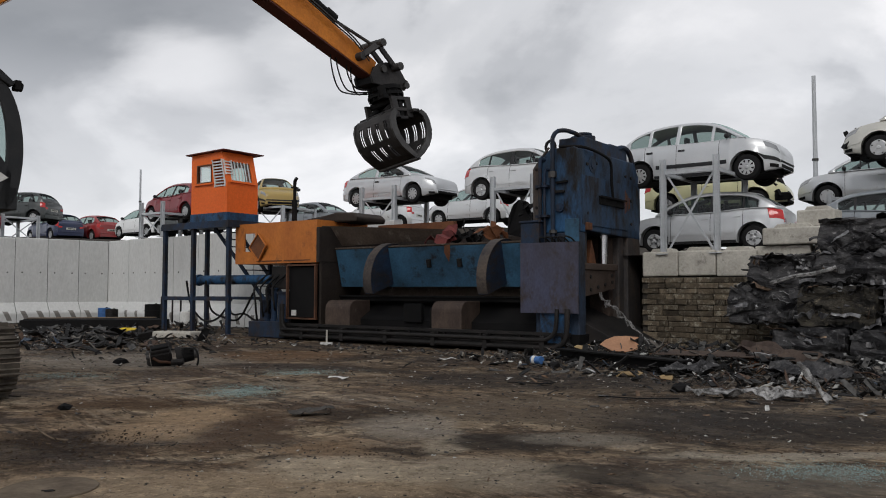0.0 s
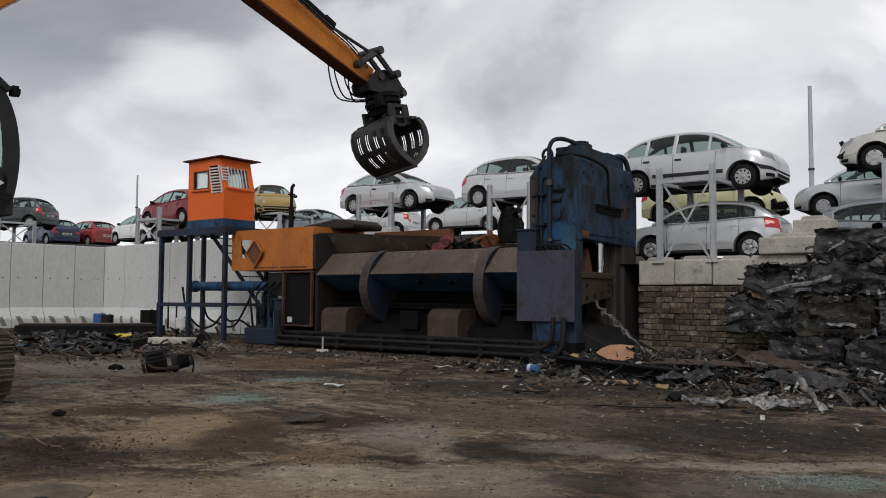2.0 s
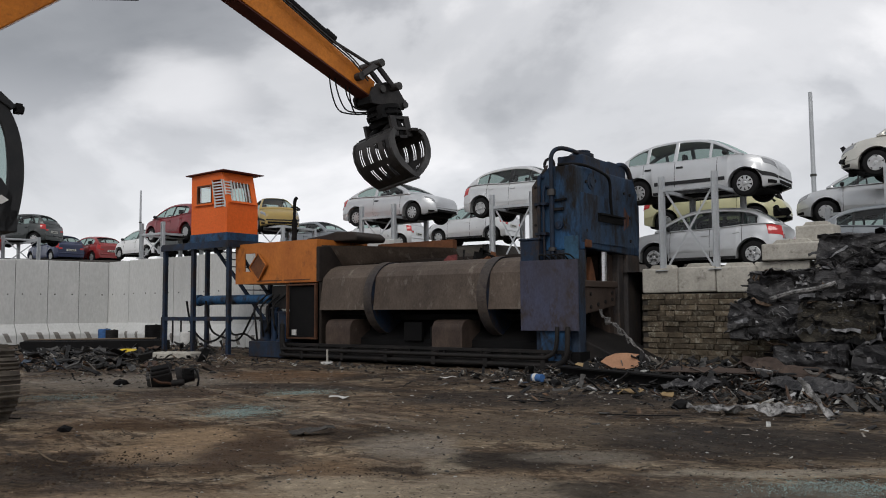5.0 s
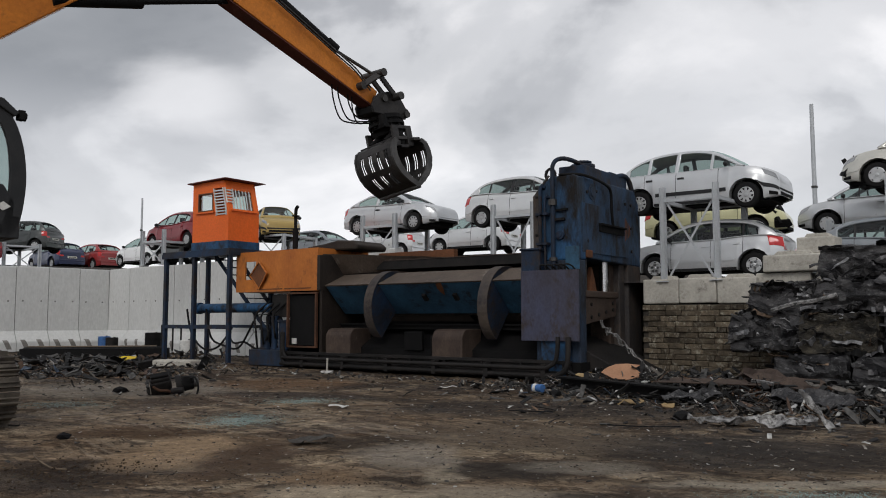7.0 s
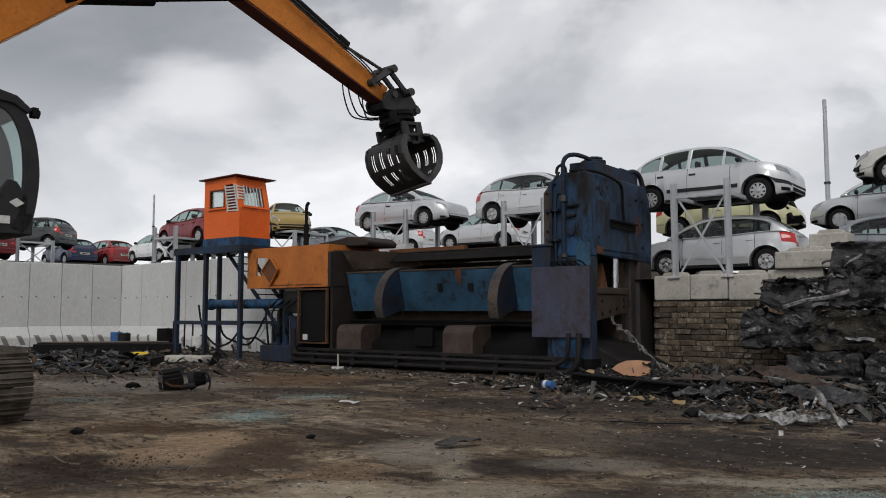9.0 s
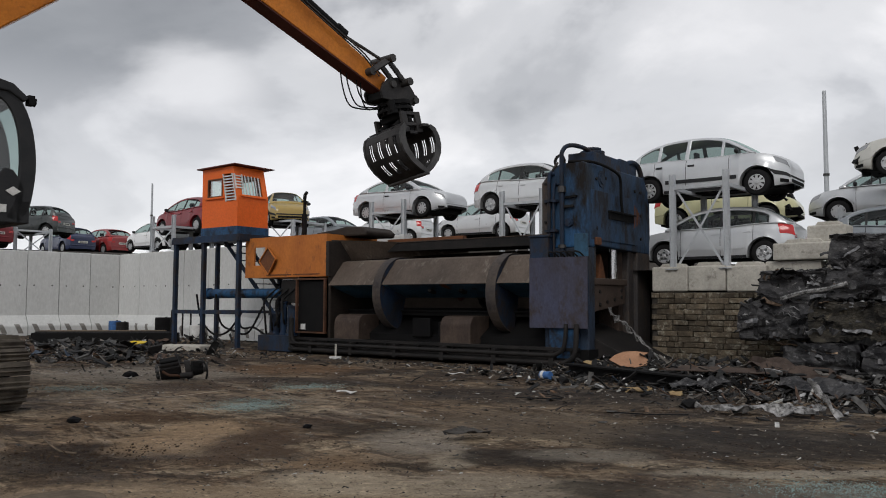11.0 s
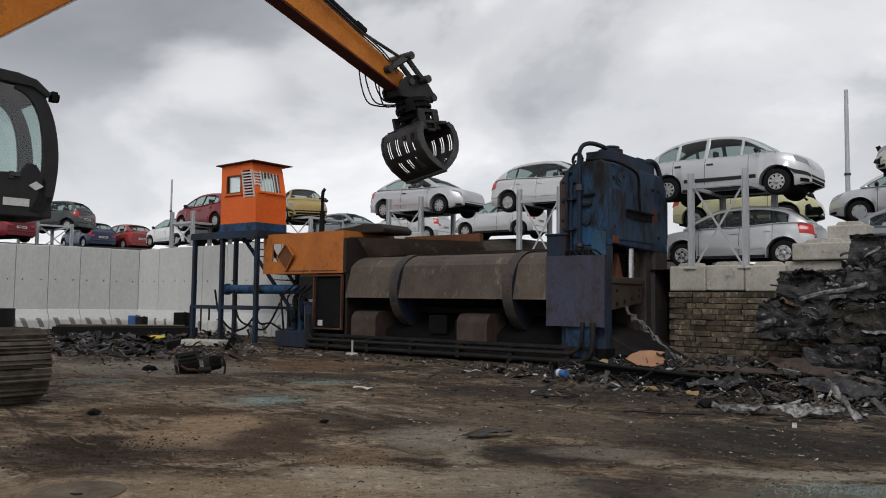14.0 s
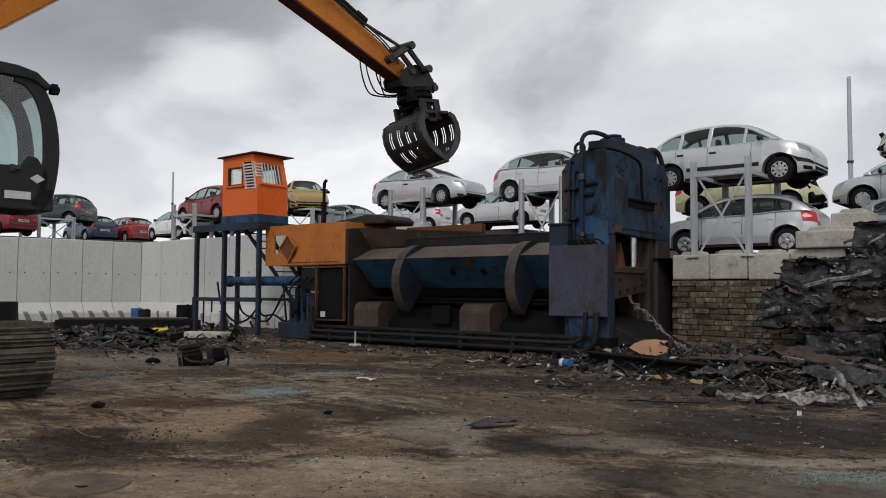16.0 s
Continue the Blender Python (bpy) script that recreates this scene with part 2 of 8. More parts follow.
M = {
    "blue": surface("worn blue paint", (0.024, 0.085, 0.185), (0.016, 0.034, 0.068), 0.5, scale=1.0, fine=18, amount=0.45, bump=0.25, third=(0.017, 0.014, 0.012), third_at=0.50, stretch=(1.1, 1.1, 0.75)),
    "tower_blue": surface("worn blue paint over soot", (0.026, 0.092, 0.205), (0.022, 0.034, 0.052), 0.55, scale=0.75, fine=14, amount=0.75, bump=0.3, third=(0.014, 0.012, 0.011), third_at=0.52, stretch=(1.3, 1.3, 0.45), ragged=4.0),
    "tower_dark": surface("sooty blue-brown steel", (0.026, 0.058, 0.112), (0.030, 0.029, 0.031), 0.6, scale=0.9, fine=16, amount=0.75, bump=0.35, third=(0.016, 0.013, 0.012), third_at=0.53, stretch=(1.3, 1.3, 0.5), ragged=5.0),
    "tower_brown": surface("scorched brown steel", (0.062, 0.050, 0.043), (0.040, 0.038, 0.040), 0.65, scale=1.5, fine=16, amount=0.7, bump=0.4, third=(0.085, 0.058, 0.042), third_at=0.60, stretch=(1.5, 1.5, 0.6)),
    # darker copy of the concrete: the recess shade of the notches is painted
    "notch": surface("cast notch with painted shade", (0.20, 0.19, 0.175), (0.15, 0.14, 0.13), 0.9, scale=3, fine=20, bump=0.2),
    "blue_dark": surface("sooty blue steel", (0.018, 0.036, 0.072), (0.016, 0.017, 0.020), 0.6, scale=1.1, fine=22, amount=0.6, bump=0.25, third=(0.035, 0.024, 0.018), third_at=0.54, stretch=(1.1, 1.1, 0.7)),
    "lidblue": surface("scuffed blue lid paint", (0.042, 0.110, 0.185), (0.022, 0.048, 0.076), 0.5, scale=0.7, fine=15, amount=0.5, bump=0.2, third=(0.020, 0.019, 0.020), third_at=0.60, stretch=(1.2, 1.2, 0.6), ragged=5.0),
    "violet": surface("faded violet blue plate", (0.058, 0.062, 0.100), (0.046, 0.041, 0.048), 0.55, scale=0.8, fine=16, amount=0.5, bump=0.2, third=(0.042, 0.034, 0.032), third_at=0.56, stretch=(1.2, 1.2, 0.7), ragged=4.0),
    "brown": surface("rusty brown steel", (0.044, 0.032, 0.027), (0.080, 0.058, 0.046), 0.65, scale=1.6, fine=20, amount=0.6, bump=0.35, third=(0.15, 0.125, 0.10), third_at=0.66, stretch=(1.5, 1.5, 0.8)),
    "lidbrown": surface("scuffed brown lid steel", (0.078, 0.060, 0.049), (0.122, 0.096, 0.077), 0.60, scale=0.9, fine=16, amount=0.7, bump=0.35, third=(0.20, 0.175, 0.145), third_at=0.61, stretch=(1.5, 0.8, 0.8), ragged=7.0),
    "soot": surface("sooty brown-black steel", (0.022, 0.018, 0.016), (0.040, 0.031, 0.026), 0.6, scale=1.2, fine=18, amount=0.6, bump=0.35, third=(0.070, 0.052, 0.042), third_at=0.66),
    "ribband": surface("scuffed blue-brown rib edge", (0.046, 0.041, 0.041), (0.076, 0.060, 0.049), 0.55, scale=1.2, fine=16, amount=0.6, bump=0.3, third=(0.024, 0.022, 0.024), third_at=0.58),
    # dark and black lie below their own tone: deep shade is put into the colour
    "dark": surface("oily dark steel", (0.011, 0.0107, 0.0107), (0.024, 0.021, 0.020), 0.6, scale=2.0, fine=22, bump=0.35),
    "black": surface("black grime and deep shade", (0.0035, 0.0035, 0.004), (0.008, 0.0075, 0.0075), 0.75, scale=2, fine=25, bump=0.3),
    "rust": surface("red rust", (0.15, 0.062, 0.030), (0.085, 0.040, 0.024), 0.8, scale=1.6, fine=24, bump=0.4, third=(0.24, 0.10, 0.04), third_at=0.62),
    "rust_dark": surface("dull brown rust", (0.105, 0.050, 0.030), (0.055, 0.032, 0.022), 0.8, scale=1.6, fine=24, amount=0.6, bump=0.4, third=(0.17, 0.075, 0.035), third_at=0.64),
    "orange": surface("weathered orange paint", (0.50, 0.170, 0.036), (0.34, 0.108, 0.028), 0.5, scale=0.7, fine=14, amount=0.45, bump=0.15, third=(0.085, 0.045, 0.028), third_at=0.61, stretch=(1.0, 1.0, 0.6), ragged=5.0),
    "booth": surface("bright orange sheet", (0.72, 0.135, 0.022), (0.62, 0.115, 0.020), 0.42, scale=0.7, fine=14, amount=0.35, bump=0.08),
    "boothroof": surface("dark red roofing", (0.10, 0.030, 0.022), (0.07, 0.025, 0.02), 0.6),
    "digger": surface("excavator orange", (0.60, 0.205, 0.030), (0.42, 0.135, 0.022), 0.4, scale=0.9, fine=16, amount=0.45, bump=0.06, third=(0.10, 0.05, 0.03), third_at=0.64),
    "steel": surface("worn grey steel", (0.075, 0.072, 0.070), (0.045, 0.043, 0.042), 0.5, metal=0.5, scale=2.2, fine=26, bump=0.25),
    "grab": surface("scraped dark grab steel", (0.028, 0.027, 0.028), (0.056, 0.052, 0.050), 0.5, metal=0.4, scale=2.4, fine=20, bump=0.3),
    "grab_edge": surface("worn bright grab edge", (0.085, 0.082, 0.080), (0.045, 0.044, 0.044), 0.45, metal=0.5, scale=3.0, fine=20, bump=0.3),
    "chrome": surface("bright ram", (0.55, 0.55, 0.56), (0.45, 0.45, 0.46), 0.2, metal=1.0, amount=0.15, bump=0.0),
    "galv": surface("galvanised steel", (0.48, 0.50, 0.52), (0.38, 0.40, 0.42), 0.5, metal=0.2, scale=3, fine=30, amount=0.35, bump=0.08),
    "rubber": surface("black rubber", (0.009, 0.009, 0.010), (0.015, 0.0145, 0.014), 0.8, scale=3, fine=40, amount=0.4, bump=0.2),
    "plastic": surface("dark grey trim", (0.022, 0.023, 0.025), (0.035, 0.035, 0.036), 0.6, scale=3, fine=40, amount=0.35, bump=0.1),
    "interior": surface("dark seat cloth", (0.035, 0.036, 0.040), (0.05, 0.05, 0.052), 0.9, scale=4, fine=50, amount=0.4),
    "concrete": surface("pale precast concrete", (0.55, 0.555, 0.545), (0.47, 0.475, 0.465), 0.85, scale=0.8, fine=12, amount=0.3, bump=0.12, third=(0.42, 0.42, 0.41), third_at=0.68, stretch=(1, 1, 0.4)),
    "block": surface("cast concrete block", (0.47, 0.448, 0.40), (0.34, 0.322, 0.285), 0.9, scale=1.6, fine=16, bump=0.3, third=(0.12, 0.11, 0.095), third_at=0.62),
    "brick": surface("grimy stone block", (0.135, 0.108, 0.076), (0.048, 0.039, 0.030), 0.92, scale=2.4, fine=18, amount=0.8, bump=0.8, third=(0.30, 0.28, 0.225), third_at=0.57, depth=0.03, vary=0.45),
    "mortar": surface("dirty mortar", (0.060, 0.053, 0.045), (0.035, 0.031, 0.028), 0.95, scale=3, fine=20, bump=0.4),
    "glass": clear_glass("window glass", (0.62, 0.71, 0.69), 0.10),
    "glass_sky": clear_glass("dusty window glass", (0.70, 0.76, 0.74), 0.30),
    "glass_dark": clear_glass("tinted window glass", (0.50, 0.57, 0.55), 0.06),
    "white": surface("white sheet", (0.62, 0.62, 0.60), (0.48, 0.47, 0.45), 0.6, scale=2, fine=20, amount=0.4, bump=0.1),
    "card": surface("brown cardboard", (0.36, 0.20, 0.12), (0.26, 0.14, 0.085), 0.85, scale=3, fine=30, amount=0.4, bump=0.2),
    "tan": surface("tan foam scrap", (0.34, 0.25, 0.13), (0.22, 0.15, 0.08), 0.9, scale=4, fine=25, bump=0.4),
    "yellow": surface("yellow plastic", (0.62, 0.45, 0.02), (0.5, 0.34, 0.02), 0.5, scale=4, amount=0.4),
    "bluecan": surface("blue plastic", (0.05, 0.13, 0.32), (0.04, 0.09, 0.2), 0.45, scale=4),
    "redlens": surface("red lamp lens", (0.45, 0.012, 0.012), (0.35, 0.01, 0.01), 0.15, amount=0.1, bump=0, coat=1),
    "lamp": surface("clear lamp lens", (0.30, 0.31, 0.32), (0.20, 0.21, 0.22), 0.12, metal=0.3, amount=0.1, bump=0, coat=1),
    "alloy": surface("silver wheel", (0.50, 0.51, 0.52), (0.38, 0.38, 0.38), 0.4, metal=0.5, scale=5, amount=0.3, bump=0.02),
    "manhole": surface("worn manhole concrete", (0.150, 0.118, 0.085), (0.075, 0.058, 0.043), 0.9, scale=3, fine=25, bump=0.4),
    "wood": surface("grey timber", (0.16, 0.12, 0.085), (0.09, 0.07, 0.05), 0.85, stretch=(0.3, 3, 3), scale=3, bump=0.3),
    "red_cloth": surface("dull red scrap", (0.20, 0.050, 0.048), (0.10, 0.035, 0.035), 0.7, scale=3),
    "plate": surface("number plate", (0.6, 0.6, 0.55), (0.5, 0.5, 0.46), 0.4, amount=0.1, bump=0),
}
PAINTS = {k: paint(k + " car paint", c, metal=0.4 if "silver" in k or k in ("champagne") else 0.0) for k, c in {
    "silver": (0.55, 0.565, 0.58), "pale_silver": (0.62, 0.63, 0.635), "cream": (0.62, 0.60, 0.36), "gold": (0.36, 0.255, 0.075),
    "red": (0.19, 0.012, 0.018), "bright_red": (0.27, 0.026, 0.026), "graphite": (0.040, 0.046, 0.046), "navy": (0.025, 0.035, 0.085),
    "white": (0.80, 0.81, 0.81), "champagne": (0.58, 0.57, 0.52), "grey": (0.20, 0.22, 0.24)}.items()}


# ---- mesh helpers ----
def box(bm, x0, x1, y0, y1, z0, z1, m=None):
    r = bmesh.ops.create_cube(bm, size=1.0)
    t = Matrix.Translation(((x0 + x1) / 2, (y0 + y1) / 2, (z0 + z1) / 2)) @ Matrix.Diagonal((abs(x1 - x0), abs(y1 - y0), abs(z1 - z0), 1))
    bmesh.ops.transform(bm, matrix=(m @ t) if m else t, verts=r["verts"])
    return r["verts"]


def rod(bm, a, b, r, n=12, r2=None):
    a, b = Vector(a), Vector(b)
    d = b - a
    if d.length < 1e-5:
        return
    q = d.to_track_quat("Z", "Y").to_matrix().to_4x4()
    bmesh.ops.create_cone(bm, cap_ends=True, segments=n, radius1=r, radius2=r if r2 is None else r2, depth=d.length,
                          matrix=Matrix.Translation((a + b) / 2) @ q)


def bar(bm, a, b, w, h, up=(0, 0, 1)):
    """A rectangular bar from a to b, w across and h along up."""
    a, b = Vector(a), Vector(b)
    d = (b - a)
    x = d.normalized()
    y = Vector(up).cross(x).normalized()
    z = x.cross(y)
    m = Matrix((x, y, z)).transposed().to_4x4()
    box(bm, 0, d.length, -w / 2, w / 2, -h / 2, h / 2, Matrix.Translation(a) @ m)


def tube(bm, pts, r, n=8):
    """A round tube along points, with mitred joints."""
    pts = [Vector(p) for p in pts]
    rings = []
    ref = Vector((0.13, 0.31, 0.94))
    for i, p in enumerate(pts):
        d = (pts[min(i + 1, len(pts) - 1)] - pts[max(i - 1, 0)]).normalized()
        s = d.cross(ref).normalized()
        t = s.cross(d)
        rings.append([bm.verts.new(p + s * r * math.cos(k * math.tau / n) + t * r * math.sin(k * math.tau / n)) for k in range(n)])
    for a, b in zip(rings, rings[1:]):
        for k in range(n):
            bm.faces.new((a[k], a[(k + 1) % n], b[(k + 1) % n], b[k]))
    bm.faces.new(rings[0][::-1]); bm.faces.new(rings[-1])


def curve_pts(pts, n=6):
    """Points of a smooth line through pts."""
    pts = [Vector(p) for p in pts]
    out = []
    for i in range(len(pts) - 1):
        p0, p1, p2, p3 = pts[max(i - 1, 0)], pts[i], pts[i + 1], pts[min(i + 2, len(pts) - 1)]
        for k in range(n):
            t = k / n
            out.append(0.5 * ((2 * p1) + (p2 - p0) * t + (2 * p0 - 5 * p1 + 4 * p2 - p3) * t * t + (3 * p1 - p0 - 3 * p2 + p3) * t ** 3))
    return out + [pts[-1]]


def prism(bm, prof, lo, hi, axis="x", m=None):
    """A profile of 2D points pushed from lo to hi along an axis (x: points are y, z; y: points are x, z)."""
    def at(p, s):
        v = Vector((s, p[0], p[1])) if axis == "x" else Vector((p[0], s, p[1])) if axis == "y" else Vector((p[0], p[1], s))
        return m @ v if m else v
    a = [bm.verts.new(at(p, lo)) for p in prof]
    b = [bm.verts.new(at(p, hi)) for p in prof]
    n = len(prof)
    for i in range(n):
        bm.faces.new((a[i], a[(i + 1) % n], b[(i + 1) % n], b[i]))
    bm.faces.new(a[::-1]); bm.faces.new(b)


def lathe(bm, prof, n=20, m=None):
    """Profile points (radius, along y) turned about y."""
    rings = []
    for r, y in prof:
        ring = []
        for k in range(n):
            a = k * math.tau / n
            v = Vector((r * math.cos(a), y, r * math.sin(a)))
            ring.append(bm.verts.new(m @ v if m else v))
        rings.append(ring)
    for a, b in zip(rings, rings[1:]):
        for k in range(n):
            bm.faces.new((a[k], a[(k + 1) % n], b[(k + 1) % n], b[k]))
    bm.faces.new(rings[0][::-1]); bm.faces.new(rings[-1])


def link(name, bm, mat, bevel=0.0, smooth=False):
    bmesh.ops.recalc_face_normals(bm, faces=bm.faces[:])
    me = bpy.data.meshes.new(name)
    bm.to_mesh(me); bm.free()
    me.materials.append(M[mat] if isinstance(mat, str) else mat)
    if smooth:
        for p in me.polygons:
            p.use_smooth = True
        me.set_sharp_from_angle(angle=radians(38))
    ob = new(name, me)
    if bevel:
        mod = ob.modifiers.new("bevel", "BEVEL")
        mod.width, mod.segments, mod.limit_method = bevel, 2, "ANGLE"
    return ob


def part(name, bm, mat, parent, label="", bevel=0.0, smooth=False):
    ob = link(name, bm, mat, bevel, smooth)
    ob.parent = parent
    if label:
        tagged(ob, label)
    return ob


def thing(name, m, label, category, group="", kind=""):
    ob = new(name)
    ob.empty_display_size = 0.2
    ob.matrix_world = m
    return tagged(ob, label, category, group, kind)


def B():
    return bmesh.new()


# ---- ground and walls ----
def ground_material():
    """Oily dirt over old concrete: broad brown and black stains, pale dried mud, tyre streaks, grit."""
    m = bpy.data.materials.new("oily yard dirt")
    m.use_nodes = True
    n, l = m.node_tree.nodes, m.node_tree.links
    bsdf = n["Principled BSDF"]
    co = n.new("ShaderNodeTexCoord")

    def tex(scale, stretch=(1, 1, 1), turn=0.0, detail=8, rough=0.62, dist=0.0, at=(0, 0, 0)):
        mp = n.new("ShaderNodeMapping")
        mp.inputs["Scale"].default_value, mp.inputs["Rotation"].default_value, mp.inputs["Location"].default_value = stretch, (0, 0, radians(turn)), at
        l.new(co.outputs["Object"], mp.inputs[0])
        t = n.new("ShaderNodeTexNoise")
        t.inputs["Scale"].default_value, t.inputs["Detail"].default_value, t.inputs["Roughness"].default_value, t.inputs["Distortion"].default_value = scale, detail, rough, dist
        l.new(mp.outputs[0], t.inputs["Vector"])
        return t.outputs["Fac"]

    def drift(scale, long, across, turn, detail=8, rough=0.65, dist=0.4, at=(0, 0, 0)):
        """Noise drawn out along a direction in the yard."""
        mp = n.new("ShaderNodeMapping"); mp.vector_type = "TEXTURE"
        mp.inputs["Scale"].default_value, mp.inputs["Rotation"].default_value, mp.inputs["Location"].default_value = (long, across, 1), (0, 0, radians(turn)), at
        l.new(co.outputs["Object"], mp.inputs[0])
        t = n.new("ShaderNodeTexNoise")
        t.inputs["Scale"].default_value, t.inputs["Detail"].default_value, t.inputs["Roughness"].default_value, t.inputs["Distortion"].default_value = scale, detail, rough, dist
        l.new(mp.outputs[0], t.inputs["Vector"])
        return t.outputs["Fac"]

    def ramp(v, a, b, lo=0.0, hi=1.0):
        r = n.new("ShaderNodeMapRange")
        r.inputs["From Min"].default_value, r.inputs["From Max"].default_value, r.inputs["To Min"].default_value, r.inputs["To Max"].default_value = a, b, lo, hi
        l.new(v, r.inputs["Value"])
        return r.outputs[0]

    def mix(fac, a, b):
        x = n.new("ShaderNodeMixRGB")
        l.new(fac, x.inputs["Fac"])
        for k, v in (("Color1", a), ("Color2", b)):
            if isinstance(v, tuple):
                x.inputs[k].default_value = (*v, 1)
            else:
                l.new(v, x.inputs[k])
        return x.outputs[0]

    def tone(fac, a, k):
        x = n.new("ShaderNodeMixRGB"); x.blend_type = "MULTIPLY"
        l.new(fac, x.inputs["Fac"]); l.new(a, x.inputs["Color1"])
        x.inputs["Color2"].default_value = (k, k * 0.98, k * 0.95, 1)
        return x.outputs[0]

    def times(a, b):
        x = n.new("ShaderNodeMath"); x.operation = "MULTIPLY"
        l.new(a, x.inputs[0]); l.new(b, x.inputs[1])
        return x.outputs[0]
    sp = n.new("ShaderNodeSeparateXYZ"); l.new(co.outputs["Object"], sp.inputs[0])
    near = ramp(sp.outputs["Y"], 15.0, 6.0)
    wob = n.new("ShaderNodeTexNoise"); wob.inputs["Scale"].default_value, wob.inputs["Detail"].default_value, wob.inputs["Roughness"].default_value = 0.9, 8, 0.68
    l.new(co.outputs["Object"], wob.inputs["Vector"])

    def stain(x, y, sx, sy, turn=0.0, soft=0.45, wobble=0.8):
        """A ragged patch round (x, y)."""
        w = n.new("ShaderNodeVectorMath"); w.operation = "MULTIPLY_ADD"
        w.inputs[1].default_value, w.inputs[2].default_value = (wobble, wobble, 0), (-x - wobble / 2, -y - wobble / 2, 0)
        l.new(wob.outputs["Color"], w.inputs[0])
        ad = n.new("ShaderNodeVectorMath"); ad.operation = "ADD"
        l.new(co.outputs["Object"], ad.inputs[0]); l.new(w.outputs[0], ad.inputs[1])
        mp = n.new("ShaderNodeMapping"); mp.vector_type = "TEXTURE"
        mp.inputs["Rotation"].default_value, mp.inputs["Scale"].default_value = (0, 0, radians(turn)), (sx, sy, 1000)
        l.new(ad.outputs[0], mp.inputs[0])
        ln = n.new("ShaderNodeVectorMath"); ln.operation = "LENGTH"
        l.new(mp.outputs[0], ln.inputs[0])
        return ramp(ln.outputs["Value"], 1.0 + soft / 2, 1.0 - soft / 2)
    broad = tex(0.42, (0.75, 1.3, 1), -12, dist=0.8)
    c = mix(ramp(broad, 0.44, 0.56), (0.170, 0.128, 0.090), (0.080, 0.060, 0.045))
    brown = tex(0.55, (0.7, 1.3, 1), 8, 10, 0.68, 0.6, (7, 3, 0))
    c = mix(ramp(brown, 0.52, 0.58, 0.0, 0.9), c, (0.088, 0.058, 0.037))
    mid = tex(2.6, (0.9, 1.1, 1), -12, 9, 0.75, 0.8, (1, 8, 0))
    pale = tex(0.62, (0.75, 1.25, 1), -10, 10, 0.72, 0.9, (3, 9, 0))
    c = mix(times(ramp(pale, 0.51, 0.59), ramp(near, 0.0, 1.0, 0.35, 0.9)), c, (0.33, 0.275, 0.20))
    streak = drift(1.0, 3.0, 0.8, -48, 9, 0.70, 0.9)
    c = mix(times(ramp(streak, 0.57, 0.65), ramp(near, 0.0, 1.0, 0.5, 0.8)), c, (0.25, 0.215, 0.17))
    side = ramp(sp.outputs["X"], -0.5, 3.5)
    c = mix(times(times(side, ramp(sp.outputs["Y"], 6.2, 8.5)), ramp(tex(0.6, (0.6, 1.2, 1), -14, 8, 0.65, 0.6, (2, 6, 0)), 0.40, 0.54, 0.25, 0.92)), c, (0.034, 0.030, 0.028))
    far = ramp(sp.outputs["Y"], 12.5, 17.0)
    c = mix(times(far, ramp(tex(0.5, (0.6, 1.2, 1), -10, 8, 0.65, 0.6, (5, 1, 0)), 0.40, 0.54, 0.3, 0.95)), c, (0.030, 0.026, 0.024))
    c = mix(ramp(mid, 0.52, 0.60, 0.0, 0.75), c, (0.030, 0.023, 0.018))
    blotch = tex(3.3, (1, 1, 1), 40, 9, 0.75, 0.8, (9, 4, 0))
    c = mix(ramp(blotch, 0.53, 0.58, 0.0, 0.70), c, (0.032, 0.024, 0.018))
    c = mix(ramp(blotch, 0.45, 0.40, 0.0, 0.5), c, (0.21, 0.168, 0.12))
    large = tex(0.95, (0.7, 1.2, 1), -16, 10, 0.72, 1.0, (6, 11, 0))
    c = mix(ramp(large, 0.53, 0.57, 0.0, 0.70), c, (0.042, 0.029, 0.020))
    c = mix(ramp(large, 0.45, 0.41, 0.0, 0.55), c, (0.205, 0.160, 0.112))
    c = mix(times(stain(-4.3, 12.8, 1.4, 0.035, 52, 0.8, 0.06), ramp(mid, 0.30, 0.55, 0.9, 0.5)), c, (0.33, 0.29, 0.235))
    scrape = tex(5.0, (0.25, 2.2, 1), 35, 8, 0.7, 0.3, (2, 2, 0))
    c = mix(times(ramp(scrape, 0.52, 0.62, 0.0, 0.7), stain(-0.6, 6.5, 0.9, 0.5, 0, 0.8)), c, (0.40, 0.35, 0.28))
    lane = drift(1.2, 5.5, 0.55, -50, 8, 0.66, 0.5, (8, 2, 0))
    c = mix(ramp(lane, 0.56, 0.63, 0.0, 0.55), c, (0.215, 0.182, 0.145))
    c = mix(ramp(lane, 0.44, 0.38, 0.0, 0.65), c, (0.030, 0.024, 0.020))
    rut = drift(2.0, 3.5, 0.35, -30, 8, 0.70, 0.5, (1, 7, 0))
    c = tone(ramp(rut, 0.55, 0.62, 0.0, 0.8), c, 0.48)
    c = tone(ramp(rut, 0.43, 0.38, 0.0, 0.8), c, 1.55)
    comb = drift(6.0, 3.0, 0.30, -62, 6, 0.70, 0.3, (4, 1, 0))
    c = tone(times(ramp(comb, 0.54, 0.62), ramp(large, 0.46, 0.56)), c, 1.4)
    c = tone(times(ramp(comb, 0.45, 0.40), ramp(large, 0.40, 0.54)), c, 0.65)
